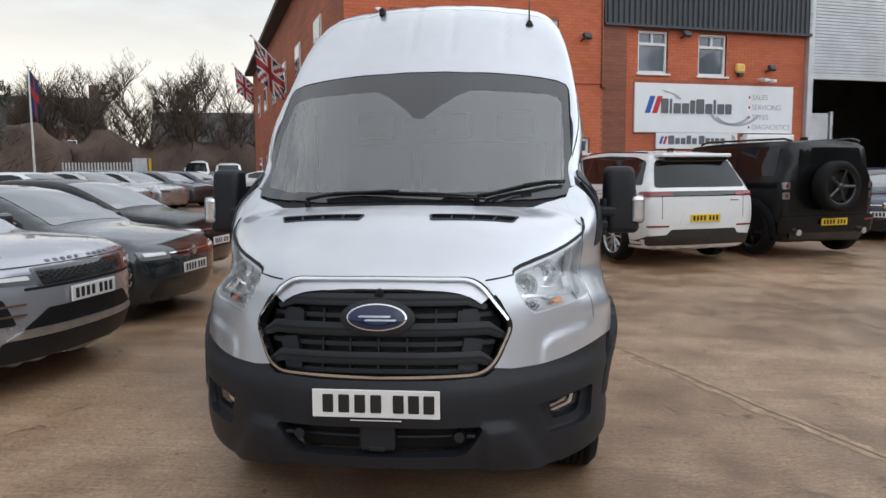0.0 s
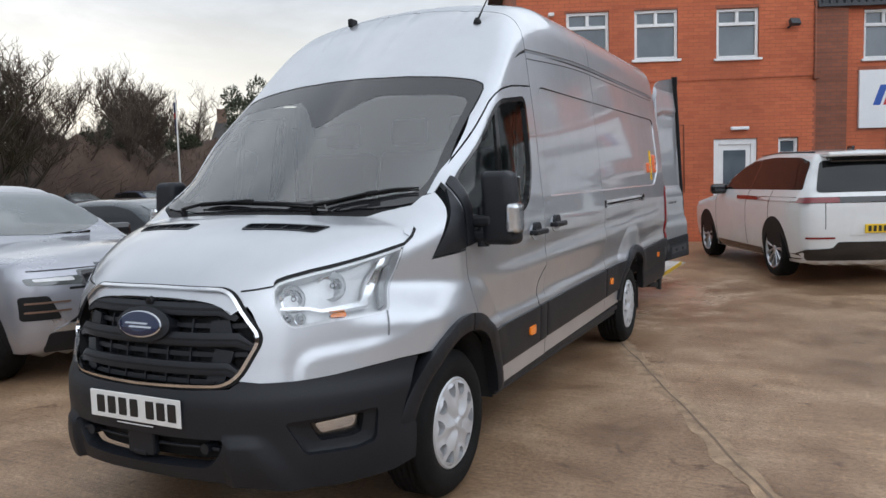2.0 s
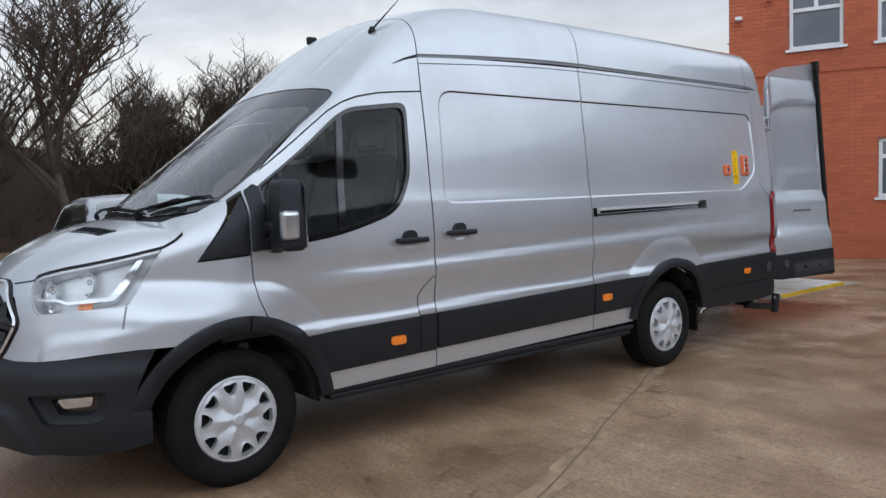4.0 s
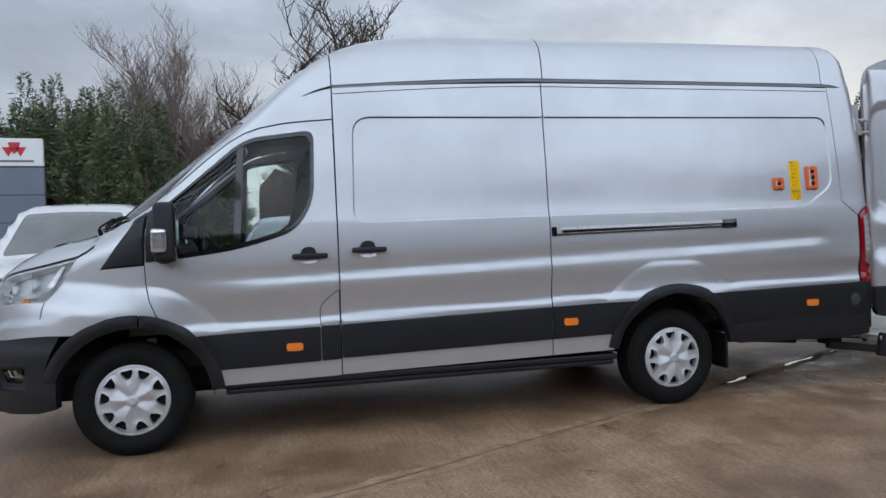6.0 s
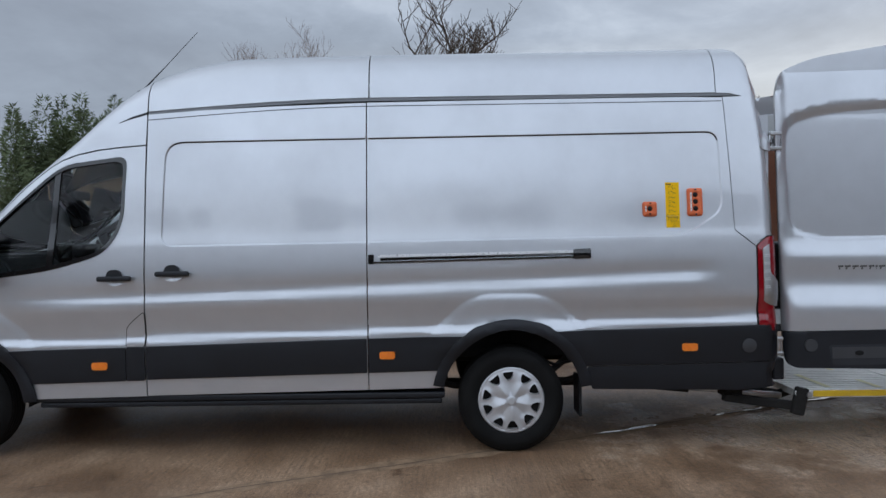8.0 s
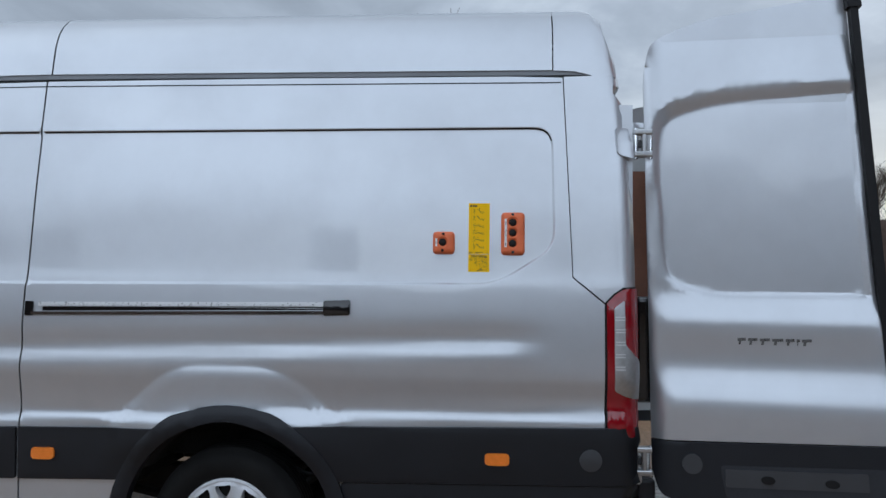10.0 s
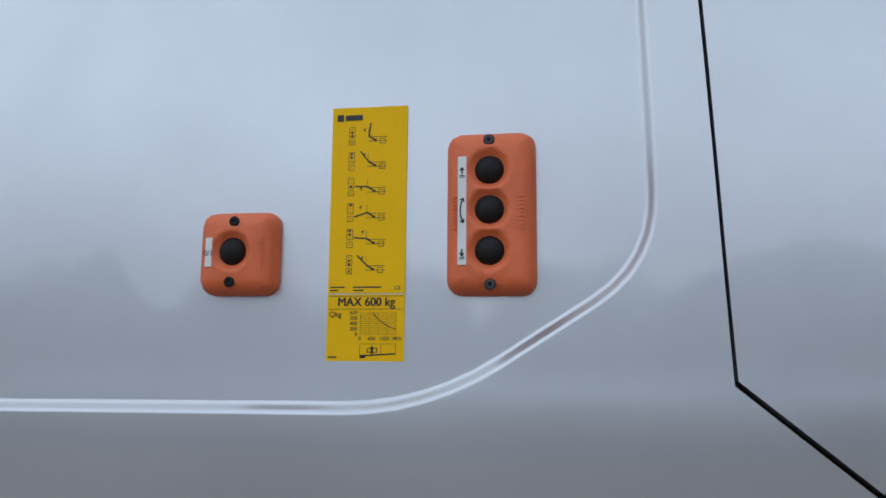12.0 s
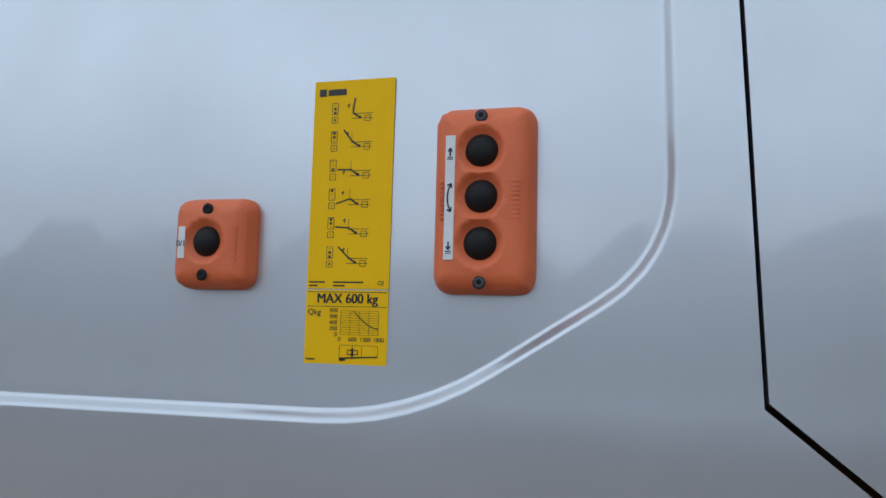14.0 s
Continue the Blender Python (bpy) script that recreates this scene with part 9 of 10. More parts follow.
def hatch_front(car, red):
    car.on("side_window", HATCH_GLASS, "side", "car_glass", "dark side windows", True)
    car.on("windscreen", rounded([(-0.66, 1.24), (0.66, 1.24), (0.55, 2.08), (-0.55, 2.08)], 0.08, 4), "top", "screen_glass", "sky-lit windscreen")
    front_face(car, 0.68, [(0.44, 0.655), (0.82, 0.66), (0.83, 0.755), (0.46, 0.725)], rounded([(-0.44, 0.645), (0.44, 0.645), (0.45, 0.735), (-0.45, 0.735)], 0.015, 3), 0.53, -0.012, False, "black slatted grille")
    if red:
        car.on("grille_line", [(-0.44, 0.665), (0.44, 0.665), (0.44, 0.675), (-0.44, 0.675)], "front", "smoked_red", "thin red grille line", None, 0.010, 0.006)
    car.on("grille_slat", [(-0.44, 0.70), (0.44, 0.70), (0.44, 0.712), (-0.44, 0.712)], "front", "chrome", "", None, 0.008, 0.006)
    me = lathe([(0.0, 0.006), (0.045, 0.006), (0.058, 0.0)], 24, "z")
    o = part("round_emblem", me, M["chrome"], car.root, "plain round bright emblem")
    o.matrix_local = pose(0, -0.005, 0.705, 90, 0, 0)
    car.on("lower_intake", rounded([(-0.70, 0.25), (0.70, 0.25), (0.62, 0.44), (-0.62, 0.44)], 0.04, 3), "front", "gloss_black", "black lower intake", None, 0.004)
    door_mirrors(car, 1.55, 1.0, 0.84, "gloss_black", 0.85)


hatch = Car("parked_hatchback", "blue-black hatchback with a thin red grille line", sit(-3.10, 5.05, 88), "paint_petrol", **HATCH)
hatch_front(hatch, True)
dark = Car("parked_hatchback", "black hatchback parked in the row beside the yard", sit(-3.9, 7.7, 88), "paint_black", **HATCH)
hatch_front(dark, False)
far_car = Car("parked_hatchback", "dark blue car facing out before the workshop", sit(7.55, 12.35, -20), "paint_blue", **HATCH)
hatch_front(far_car, False)

# small white pick-up van beyond the panel van
pick = Car("parked_small_van", "small white van with a pale windscreen, beyond the panel van", sit(-3.0, -0.50, 90), "paint_white", 4.3,
           [(-0.1, 0.85), (0.05, 0.98), (0.2, 1.06), (0.6, 1.14), (0.95, 1.19), (1.2, 1.36), (1.75, 1.74), (2.0, 1.84), (2.4, 1.88), (4.2, 1.86), (4.5, 1.85)],
           [(0.2, 0.82), (0.42, 0.86), (0.75, 0.875), (1.05, 0.87), (1.15, 0.85), (1.5, 0.78), (1.85, 0.70), (2.0, 0.64)],
           [(0.2, 0.14), (0.36, 0.05), (0.5, 0.01), (0.8, 0.02), (1.0, 0.12), (1.2, 0.5), (2.0, 1.4)],
           [(0.2, 4.2), (0.45, 4.28), (1.0, 4.3), (1.9, 4.22), (2.0, 4.2)],
           (0.8, 3.5), 0.32, 0.86, (7, False), bow=0.16, crown=0.05, soft=0.08)
pick.on("windscreen", rounded([(-0.68, 1.04), (0.68, 1.04), (0.58, 1.76), (-0.58, 1.76)], 0.06, 4), "top", "screen_glass", "pale windscreen")
pick.on("side_window", rounded([(1.25, 1.22), (1.80, 1.66), (2.45, 1.68), (2.45, 1.22)], 0.06, 4), "side", "car_glass", "cab side window", True)
front_face(pick, 0.8, [(0.50, 0.80), (0.76, 0.82), (0.78, 0.96), (0.55, 0.93)], rounded([(-0.40, 0.70), (0.40, 0.70), (0.44, 0.80), (-0.44, 0.80)], 0.02, 3), 0.55, -0.012, False, "black grille")
part("roof_aerial", tube([(0.1, 1.95, 1.83), (0.1, 2.10, 2.20)], 0.005, 5), M["black"], pick.root)
for s in (-1, 1):
    part("wiper", tube([(s * 0.1 - 0.15, 1.02, 1.20), (s * 0.1 + 0.35, 1.06, 1.235)], 0.010, 6), M["black"], pick.root)
door_mirrors(pick, 1.3, 1.25, 0.82, "black")

# rows of stock cars, and white vans further off
stock = {}
for key, body, lab in (("silver", "paint_silver", "silver hatchback in the rows of stock cars"), ("slate", "paint_slate", "dark grey hatchback in the rows of stock cars"),
                       ("white", "paint_white", "white hatchback in the rows of stock cars"), ("blue", "paint_blue", "dark blue hatchback in the rows of stock cars")):
    c = Car("stock_car", lab, sit(-12.0, {"silver": 20.6, "slate": 26.0, "white": 17.9, "blue": 28.7}[key], 80), body, group="rows of stock cars", detail=0.6, **HATCH)
    c.on("side_window", HATCH_GLASS, "side", "car_glass", "", True, step=0.15)
    c.on("windscreen", rounded([(-0.66, 1.24), (0.66, 1.24), (0.55, 2.08), (-0.55, 2.08)], 0.08, 3), "top", "screen_glass", "", step=0.15)
    for s in (-1, 1):
        c.on("headlamp", [(s * 0.44, 0.655), (s * 0.82, 0.66), (s * 0.83, 0.755), (s * 0.46, 0.725)], "front", "screen_glass", "", step=0.15)
    stock[key] = c.root
places = [(-12.0, 23.3, 80, "silver"), (-9.0, 30.5, 60, "white"), (-19.0, 21.5, 80, "blue"), (-19.0, 29.0, 80, "slate"), (-26.0, 32.8, 85, "silver"), (-19.0, 24.0, 80, "white"),
          (-19.0, 26.5, 80, "silver"), (-25.0, 15.5, 85, "silver"), (-25.0, 18.4, 85, "slate"), (-26.5, 21.3, 85, "slate"), (-25.0, 24.2, 85, "blue"), (-25.0, 27.1, 85, "silver"), (-25.5, 30.0, 85, "slate"),
          (-19.5, 44.5, 20, "slate"), (-14.8, 46.5, 20, "white"), (-12.2, 44.0, 20, "silver"), (-10.0, 41.5, 20, "blue")]
for x, y, rz, key in places:
    copy_thing(stock[key], sit(x, y, rz))

# ---- trees, hedges, verge, houses and signs round the yard ----
M["bark"] = mat("grey_brown_bark", (0.085, 0.068, 0.052), 0.85, 0, 0.3, 3, 0.3, 30)
M["birch"] = mat("pale_birch_bark", (0.42, 0.38, 0.34), 0.8, 0, 0.35, 4, 0.3, 20)
M["twig"] = mat("brown_twigs", (0.085, 0.059, 0.042), 0.85, 0, 0.3, 0.6, 0.3, 10)
M["twig_pale"] = mat("pale_birch_twigs", (0.27, 0.215, 0.19), 0.85, 0, 0.3, 0.6, 0.3, 10)
M["bramble"] = mat("dead_bramble", (0.078, 0.049, 0.034), 0.9, 0, 0.45, 0.35, 0.4, 6)
M["conifer"] = mat("dark_conifer_leaf", (0.125, 0.160, 0.072), 0.7, 0, 0.45, 0.7, 0.4, 5)
M["evergreen"] = mat("olive_evergreen_leaf", (0.040, 0.050, 0.022), 0.7, 0, 0.45, 0.7, 0.4, 5)
M["grass"] = mat("green_grass", (0.125, 0.215, 0.024), 0.8, 0, 0.3, 0.8, 0.35, 25)
M["kerb"] = mat("concrete_kerb", (0.34, 0.32, 0.29), 0.8, 0, 0.15, 2, 0.2, 30)
M["pole"] = mat("pale_flagpole", (0.62, 0.62, 0.60), 0.4, 0, 0.08, 3, 0.1, 20)
M["slab_dark"] = mat("dark_grey_sign_strip", (0.055, 0.060, 0.070), 0.4, 0.1, 0.06, 2, 0.05, 20)
M["slab_blue"] = mat("blue_grey_sign_panel", (0.16, 0.19, 0.25), 0.4, 0.1, 0.06, 2, 0.05, 20)
M["house"] = brick_material("old_brown_brick", (0.19, 0.115, 0.08), (0.15, 0.09, 0.07), (0.15, 0.12, 0.10))


def twig_mesh(segs):
    """Three-sided tapered sticks (p, q, r0, r1) in one mesh."""
    P = np.array([s[0] for s in segs], float)
    Q = np.array([s[1] for s in segs], float)
    R0 = np.array([s[2] for s in segs])
    R1 = np.array([s[3] for s in segs])
    d = Q - P
    d /= np.linalg.norm(d, axis=1)[:, None] + 1e-9
    ref = np.where(np.abs(d[:, 2:3]) > 0.8, np.array([[1.0, 0, 0]]), np.array([[0, 0, 1.0]]))
    u = np.cross(d, ref)
    u /= np.linalg.norm(u, axis=1)[:, None] + 1e-9
    w = np.cross(d, u)
    verts, n = [], len(segs)
    for k in range(3):
        a = 2 * math.pi * k / 3
        o = u * math.cos(a) + w * math.sin(a)
        verts += [P + o * R0[:, None], Q + o * R1[:, None]]
    verts = np.stack(verts, 1).reshape(-1, 3)
    faces = []
    for i in range(n):
        b = 6 * i
        faces += [(b, b + 2, b + 3, b + 1), (b + 2, b + 4, b + 5, b + 3), (b + 4, b, b + 1, b + 5)]
    me = bpy.data.meshes.new("twigs")
    me.from_pydata(verts.tolist(), [], faces)
    me.polygons.foreach_set("use_smooth", [True] * len(me.polygons))
    return me


def grow(rng, height, spread, levels=5, lean=0.0, stems=1, droop=0.0, low=0.25):
    """Limbs and twigs of a leafless tree."""
    limbs, twigs = [], []

    def limb(p, d, length, r, level):
        n = 4 if level < 2 else 3
        pts = [p]
        for k in range(n):
            d = (d + Vector((rng.uniform(-1, 1), rng.uniform(-1, 1), rng.uniform(-0.15, 1.0) - droop * level * 0.35)) * (0.10 + 0.05 * level)).normalized()
            q = pts[-1] + d * (length / n)
            r0, r1 = r * (1 - 0.6 * k / n), r * (1 - 0.6 * (k + 1) / n)
            (limbs if level < 2 else twigs).append((tuple(pts[-1]), tuple(q), r0, r1))
            pts.append(q)
        if level >= levels:
            return
        count = (7, 6, 5, 4, 3, 2)[level]
        for c in range(count):
            f = low + (1 - low) * (c + rng.random()) / count if level == 0 else 0.25 + 0.75 * (c + rng.random()) / count
            i = min(n - 1, int(f * n))
            b = pts[i].lerp(pts[i + 1], f * n - i)
            a = rng.uniform(0, 2 * math.pi)
            side = Vector((math.cos(a), math.sin(a), rng.uniform(0.1, 0.7)))
            nd = (d * (0.75 if level == 0 else 0.55) + side * spread).normalized()
            limb(b, nd, length * rng.uniform(0.45, 0.68), r * (0.50 if level < 2 else 0.6), level + 1)
    for s in range(stems):
        limb(Vector((rng.uniform(-0.2, 0.2) * (stems - 1), rng.uniform(-0.2, 0.2) * (stems - 1), -0.1)),
             Vector((lean + rng.uniform(-0.2, 0.2) * (stems - 1), rng.uniform(-0.08, 0.08) + rng.uniform(-0.2, 0.2) * (stems - 1), 1)).normalized(), height * 0.66, height * 0.014 + 0.03, 0)
    return limbs, twigs


def fit_height(limbs, twigs, height):
    top = max(max(s[0][2], s[1][2]) for s in limbs + twigs)
    f = height / top

    def sc(segs):
        return [(tuple(c * f for c in p), tuple(c * f for c in q), a, b) for p, q, a, b in segs]
    return sc(limbs), sc(twigs)


bare_kinds = []
for seed, spread, stems, droop in ((3, 0.80, 1, 0.0), (8, 0.70, 2, 0.0), (15, 0.85, 1, 0.05), (21, 0.52, 4, 0.0)):
    rng = random.Random(seed)
    L, T = fit_height(*grow(rng, 9.0, spread, 5, 0.0, stems, droop, 0.12 if stems == 4 else 0.25), 9.0)
    thin = 0.6 if stems == 4 else 1.0
    bare_kinds.append((twig_mesh(L), twig_mesh([(p, q, max(a, 0.008) * thin, max(b, 0.0045) * thin) for p, q, a, b in T])))


def bare_tree(x, y, height, kind=0, turn=0.0, birch=False, label="leafless tree with fine bare twigs", wide=1.0):
    s = height / 9.0
    t = thing("bare_tree", label, "tree", "bare trees round the yard", m=pose(x, y, ground_z(x, y), 0, 0, turn) @ Matrix.Diagonal((s * wide, s * wide, s, 1)))
    lm, tm = bare_kinds[kind]
    if birch:
        lm = lm.copy()
        lm.materials.clear()
    part("trunk", lm, M["birch" if birch else "bark"], t)
    part("crown", tm, M["twig_pale" if birch else "twig"], t, "bare twigs")


def leaf_cloud(rng, n, form, size, slim=1.0):
    """n small leaf sprays where form(u, v) puts them (place, outward direction)."""
    verts, faces = [], []
    for i in range(n):
        c, d = form(rng)
        c, d = np.array(c), np.array(d) + np.array([rng.gauss(0, 0.5), rng.gauss(0, 0.5), rng.gauss(0, 0.5)])
        d /= np.linalg.norm(d) + 1e-9
        u = np.cross(d, [rng.gauss(0, 1), rng.gauss(0, 1), rng.gauss(0, 1)])
        u /= np.linalg.norm(u) + 1e-9
        s = size * rng.uniform(0.6, 1.5)
        b = len(verts)
        verts += [c - u * s * 0.28 * slim, c + d * s * 0.55 - u * s * 0.22 * slim, c + d * s * 1.3, c + d * s * 0.5 + u * s * 0.25 * slim, c + u * s * 0.25 * slim]
        faces.append((b, b + 1, b + 2, b + 3, b + 4))
    me = bpy.data.meshes.new("leaves")
    me.from_pydata([tuple(v) for v in verts], [], faces)
    return me


def conifer_form(h, r, seed):
    """Several ragged leaders that share one foot, with drooping sprays."""
    rb = random.Random(seed)
    spires = [(0.0, 0.0, h, r * 0.75)]
    for k in range(9):
        a, q = rb.uniform(0, 6.28), rb.uniform(0.30, 0.85) * r
        spires.append((q * math.cos(a), q * math.sin(a), h * rb.uniform(0.62, 0.97), r * rb.uniform(0.35, 0.6)))

    def f(rng):
        sx, sy, sh, sr = rng.choice(spires)
        z = sh * (1 - (1 - rng.random()) ** 0.7)
        a = rng.uniform(0, 2 * math.pi)
        tier = 1 + 0.35 * math.sin(z * 6.3 + 2.0 * math.sin(2 * a + sx)) + 0.2 * math.sin(5 * a + z)
        rr = sr * (1 - (z / sh) ** 1.5) * tier * (0.35 + 0.65 * rng.random() ** 0.5) + 0.05
        return (sx + rr * math.cos(a), sy + rr * math.sin(a), z + 0.1), (math.cos(a), math.sin(a), 0.05 + 0.45 * (z / sh) ** 2)
    return f


def crown_form(h, r, base):
    blobs = []
    rb = random.Random(int(h * 100))
    for k in range(22):
        a, q = rb.uniform(0, 6.28), rb.random() ** 0.5
        blobs.append((q * r * 0.8 * math.cos(a), q * r * 0.8 * math.sin(a), base + (h - base) * rb.uniform(0.15, 0.88) * (1.05 - 0.4 * q * q), r * rb.uniform(0.22, 0.42)))

    def f(rng):
        bx, by, bz, br = rng.choice(blobs)
        d = np.array([rng.gauss(0, 1), rng.gauss(0, 1), rng.gauss(0, 1)])
        d /= np.linalg.norm(d) + 1e-9
        return np.array([bx, by, bz]) + d * br * (0.5 + 0.5 * rng.random()), d + np.array([0, 0, 0.3])
    return f


con_me = [leaf_cloud(random.Random(40 + k), 30000, conifer_form(6.0, 1.7, 90 + k), 0.115, 0.5) for k in range(3)]
ever_me = [leaf_cloud(random.Random(60 + k), 11000, crown_form(6.5 + k, 2.3, 1.0), 0.115) for k in range(2)]
trunk_me = cyl_bm((0, 0, -0.2), (0, 0, 3.6), 0.16, 0.07, 10)
tm_ = bpy.data.meshes.new("trunk")
trunk_me.to_mesh(tm_)
trunk_me.free()


def conifer(x, y, h, k, wide=1.0, turn=0):
    t = thing("conifer", "dark green feathery conifer in a tall screen", "tree", "conifer screen", m=pose(x, y, ground_z(x, y), 0, 0, turn) @ Matrix.Diagonal((wide, wide, h / 6.0, 1)))
    part("trunk", tm_, M["bark"], t)
    part("crown", con_me[k % 3], M["conifer"], t, "dark green sprays")


def evergreen(x, y, h, k, wide=1.0, turn=0):
    s = h / (6.5 + k % 2)
    t = thing("evergreen_tree", "dense olive evergreen tree behind the hedge", "tree", "evergreen trees", m=pose(x, y, ground_z(x, y), 0, 0, turn) @ Matrix.Diagonal((s * wide, s * wide, s, 1)))
    part("trunk", tm_, M["bark"], t)
    part("crown", ever_me[k % 2], M["evergreen"], t, "dense dark leaves")


bare_tree(-18.0, 4.6, 10.6, 0, 40, wide=1.15)
bare_tree(-23.7, -0.4, 10.2, 3, 0, True, "pale many-stemmed birch with fine upswept bare twigs", 0.95)
rng = random.Random(5)
for i in range(9):
    f = i / 8
    conifer(-18.0 - 1.6 * math.sin(f * 3.1), -8.6 + 7.2 * f, 5.6 + 1.0 * rng.random(), i, rng.uniform(0.85, 1.1), 47 * i)
for i in range(6):
    conifer(-21.5 - 0.7 * i, -9.5 + 1.9 * i, 5.4 + 0.8 * rng.random(), i + 1, 1.15, 31 * i)
evergreen(-24.5, -3.0, 5.6, 0, 1.0, 30)
for x, y, h, k, tn in ((-25.5, 13.0, 7.6, 2, 0), (-26.5, 15.0, 8.0, 1, 60), (-27.5, 18.0, 7.4, 0, 200), (-31.0, 22.7, 8.0, 2, 100), (-31.5, 28.0, 9.0, 1, 20), (-35.0, 30.0, 9.4, 2, 150), (-30.0, 25.5, 7.2, 0, 210),
                       (-30.5, 48.5, 10.5, 2, 15), (-28.0, 50.5, 10.0, 0, 80), (-25.5, 53.0, 10.8, 1, 140), (-33.5, 46.0, 9.4, 1, 230), (-20.5, 60.0, 9.5, 0, 300), (-38.0, 38.0, 9.0, 2, 320), (-27.5, 10.0, 7.4, 1, 77),
                       (-11.5, 58.0, 9.6, 2, 33), (-13.5, 61.0, 9.0, 0, 10), (-26.5, 7.0, 7.0, 2, 45), (-29.0, 4.5, 8.2, 0, 99), (-33, 53, 10, 2, 60), (-23, 57, 10, 0, 10), (-33.0, 16.0, 8.0, 1, 10), (-32.0, 19.5, 7.5, 0, 70)):
    bare_tree(x, y, h, k, tn)
for x, y, h, k, tn in ((-25.0, 9.0, 7.2, 0, 12), (-26.0, 11.3, 7.8, 2, 88), (-25.2, 15.6, 7.4, 1, 140), (-27.0, 13.4, 8.6, 0, 205)):
    bare_tree(x, y, h, k, tn, wide=1.25)
evergreen(-27.6, 9.5, 5.4, 0, 0.9, 140)
evergreen(-28.2, 12.4, 5.8, 1, 0.9, 15)
evergreen(-30.0, 35.5, 8.9, 1, 0.8, 10)
evergreen(-33.0, 31.5, 6.2, 0, 1.0, 70)
evergreen(-29.5, 16.5, 5.2, 0, 0.8, 200)
evergreen(-12.0, 54.0, 7.0, 1, 0.9, 120)
evergreen(-30.5, 24.5, 5.4, 1, 0.7, 20)


def bank(name, label, line, top, width, twigs_per_m, seed, material="bramble"):
    """An overgrown bank along a line: a lumpy earth core in a thicket of twigs."""
    rng = random.Random(seed)
    pts = [np.array(p, float) for p in line]
    verts, faces, segs = [], [], []
    prof = ((-0.5, 0.0), (-0.46, 0.35), (-0.34, 0.72), (-0.12, 0.92), (0.12, 0.92), (0.34, 0.72), (0.46, 0.35), (0.5, 0.0))
    cols = 0
    for a, b in zip(pts[:-1], pts[1:]):
        ln = np.linalg.norm(b - a)
        t = (b - a) / ln
        nrm = np.array([-t[1], t[0]])
        k = max(2, int(ln / 0.7))
        for i in range(k + (1 if b is pts[-1] else 0)):
            c = a + (b - a) * i / k
            h = top * (0.86 + 0.12 * math.sin(c[0] * 1.1 + c[1] * 0.7) + 0.10 * rng.random())
            for s, z in prof:
                q = c + nrm * (s * width * (1 + 0.15 * rng.random()))
                verts.append((q[0], q[1], z * h * (0.92 + 0.16 * rng.random()) + ground_z(0, q[1]) - 0.05))
            cols += 1
        for i in range(int(ln * twigs_per_m)):
            f, s = rng.random(), rng.uniform(-0.52, 0.52)
            c = a + (b - a) * f + nrm * s * width
            zt = top * (1 - (abs(s) / 0.56) ** 2.5) * (0.80 + 0.12 * math.sin(c[0] * 1.1 + c[1] * 0.7))
            z0 = zt * rng.uniform(0.0, 1.0)
            d = np.array([rng.gauss(0, 0.5) + nrm[0] * s, rng.gauss(0, 0.5) + nrm[1] * s, rng.uniform(0.15, 1.0)])
            d /= np.linalg.norm(d)
            l = rng.uniform(0.35, 1.25)
            p = np.array([c[0], c[1], z0 + ground_z(0, c[1])])
            segs.append((p, p + d * l, 0.015, 0.005))
    n = len(prof)
    for i in range(cols - 1):
        for j in range(n - 1):
            faces.append((i * n + j, (i + 1) * n + j, (i + 1) * n + j + 1, i * n + j + 1))
    th = thing(name, label, "hedge", kind="stuff")
    part("bank_core", mesh_of(verts, faces), M[material], th)
    part("thicket", twig_mesh(segs), M["twig"], th, "tangle of bare brown twigs")


bank("hedge_bank", "brown overgrown bank of bare bramble and twigs", [(-22.0, 60.0), (-31.0, 44.0), (-31.5, 35.5), (-31.0, 21.0), (-29.0, 13.0), (-29.5, 2.0)], 4.6, 4.5, 420, 9)
bank("hedge_bank", "far brown hedge closing the yard beyond the office", [(-22.0, 60.0), (-6.0, 70.0)], 3.6, 4.0, 150, 10)
bank("field_hedge", "dark hedge along the far side of the yard", [(34.0, -45.0), (38.0, 10.0), (30.0, 40.0)], 10.2, 6.0, 40, 11)
bank("field_hedge", "dark hedge behind the yard entrance", [(-30.0, -40.0), (34.0, -45.0)], 4.0, 5.0, 30, 12)
for i in range(12):
    bare_tree(40 + 3 * math.sin(i * 2.1), -40 + 7.0 * i, 8.0 + 2.2 * math.sin(i * 1.7), i % 3, 50 * i)
for i in range(7):
    evergreen(37 + 2 * math.sin(i * 1.3), -35 + 11 * i, 9.6 + 1.5 * math.sin(i * 2.3), i % 2, 1.2, 50 * i)

# grass verge behind its kerb
def rise(x):
    """The verge climbs away from the yard."""
    return 0.85 * (max(0.0, -7.6 - x) / 18.4) ** 1.2


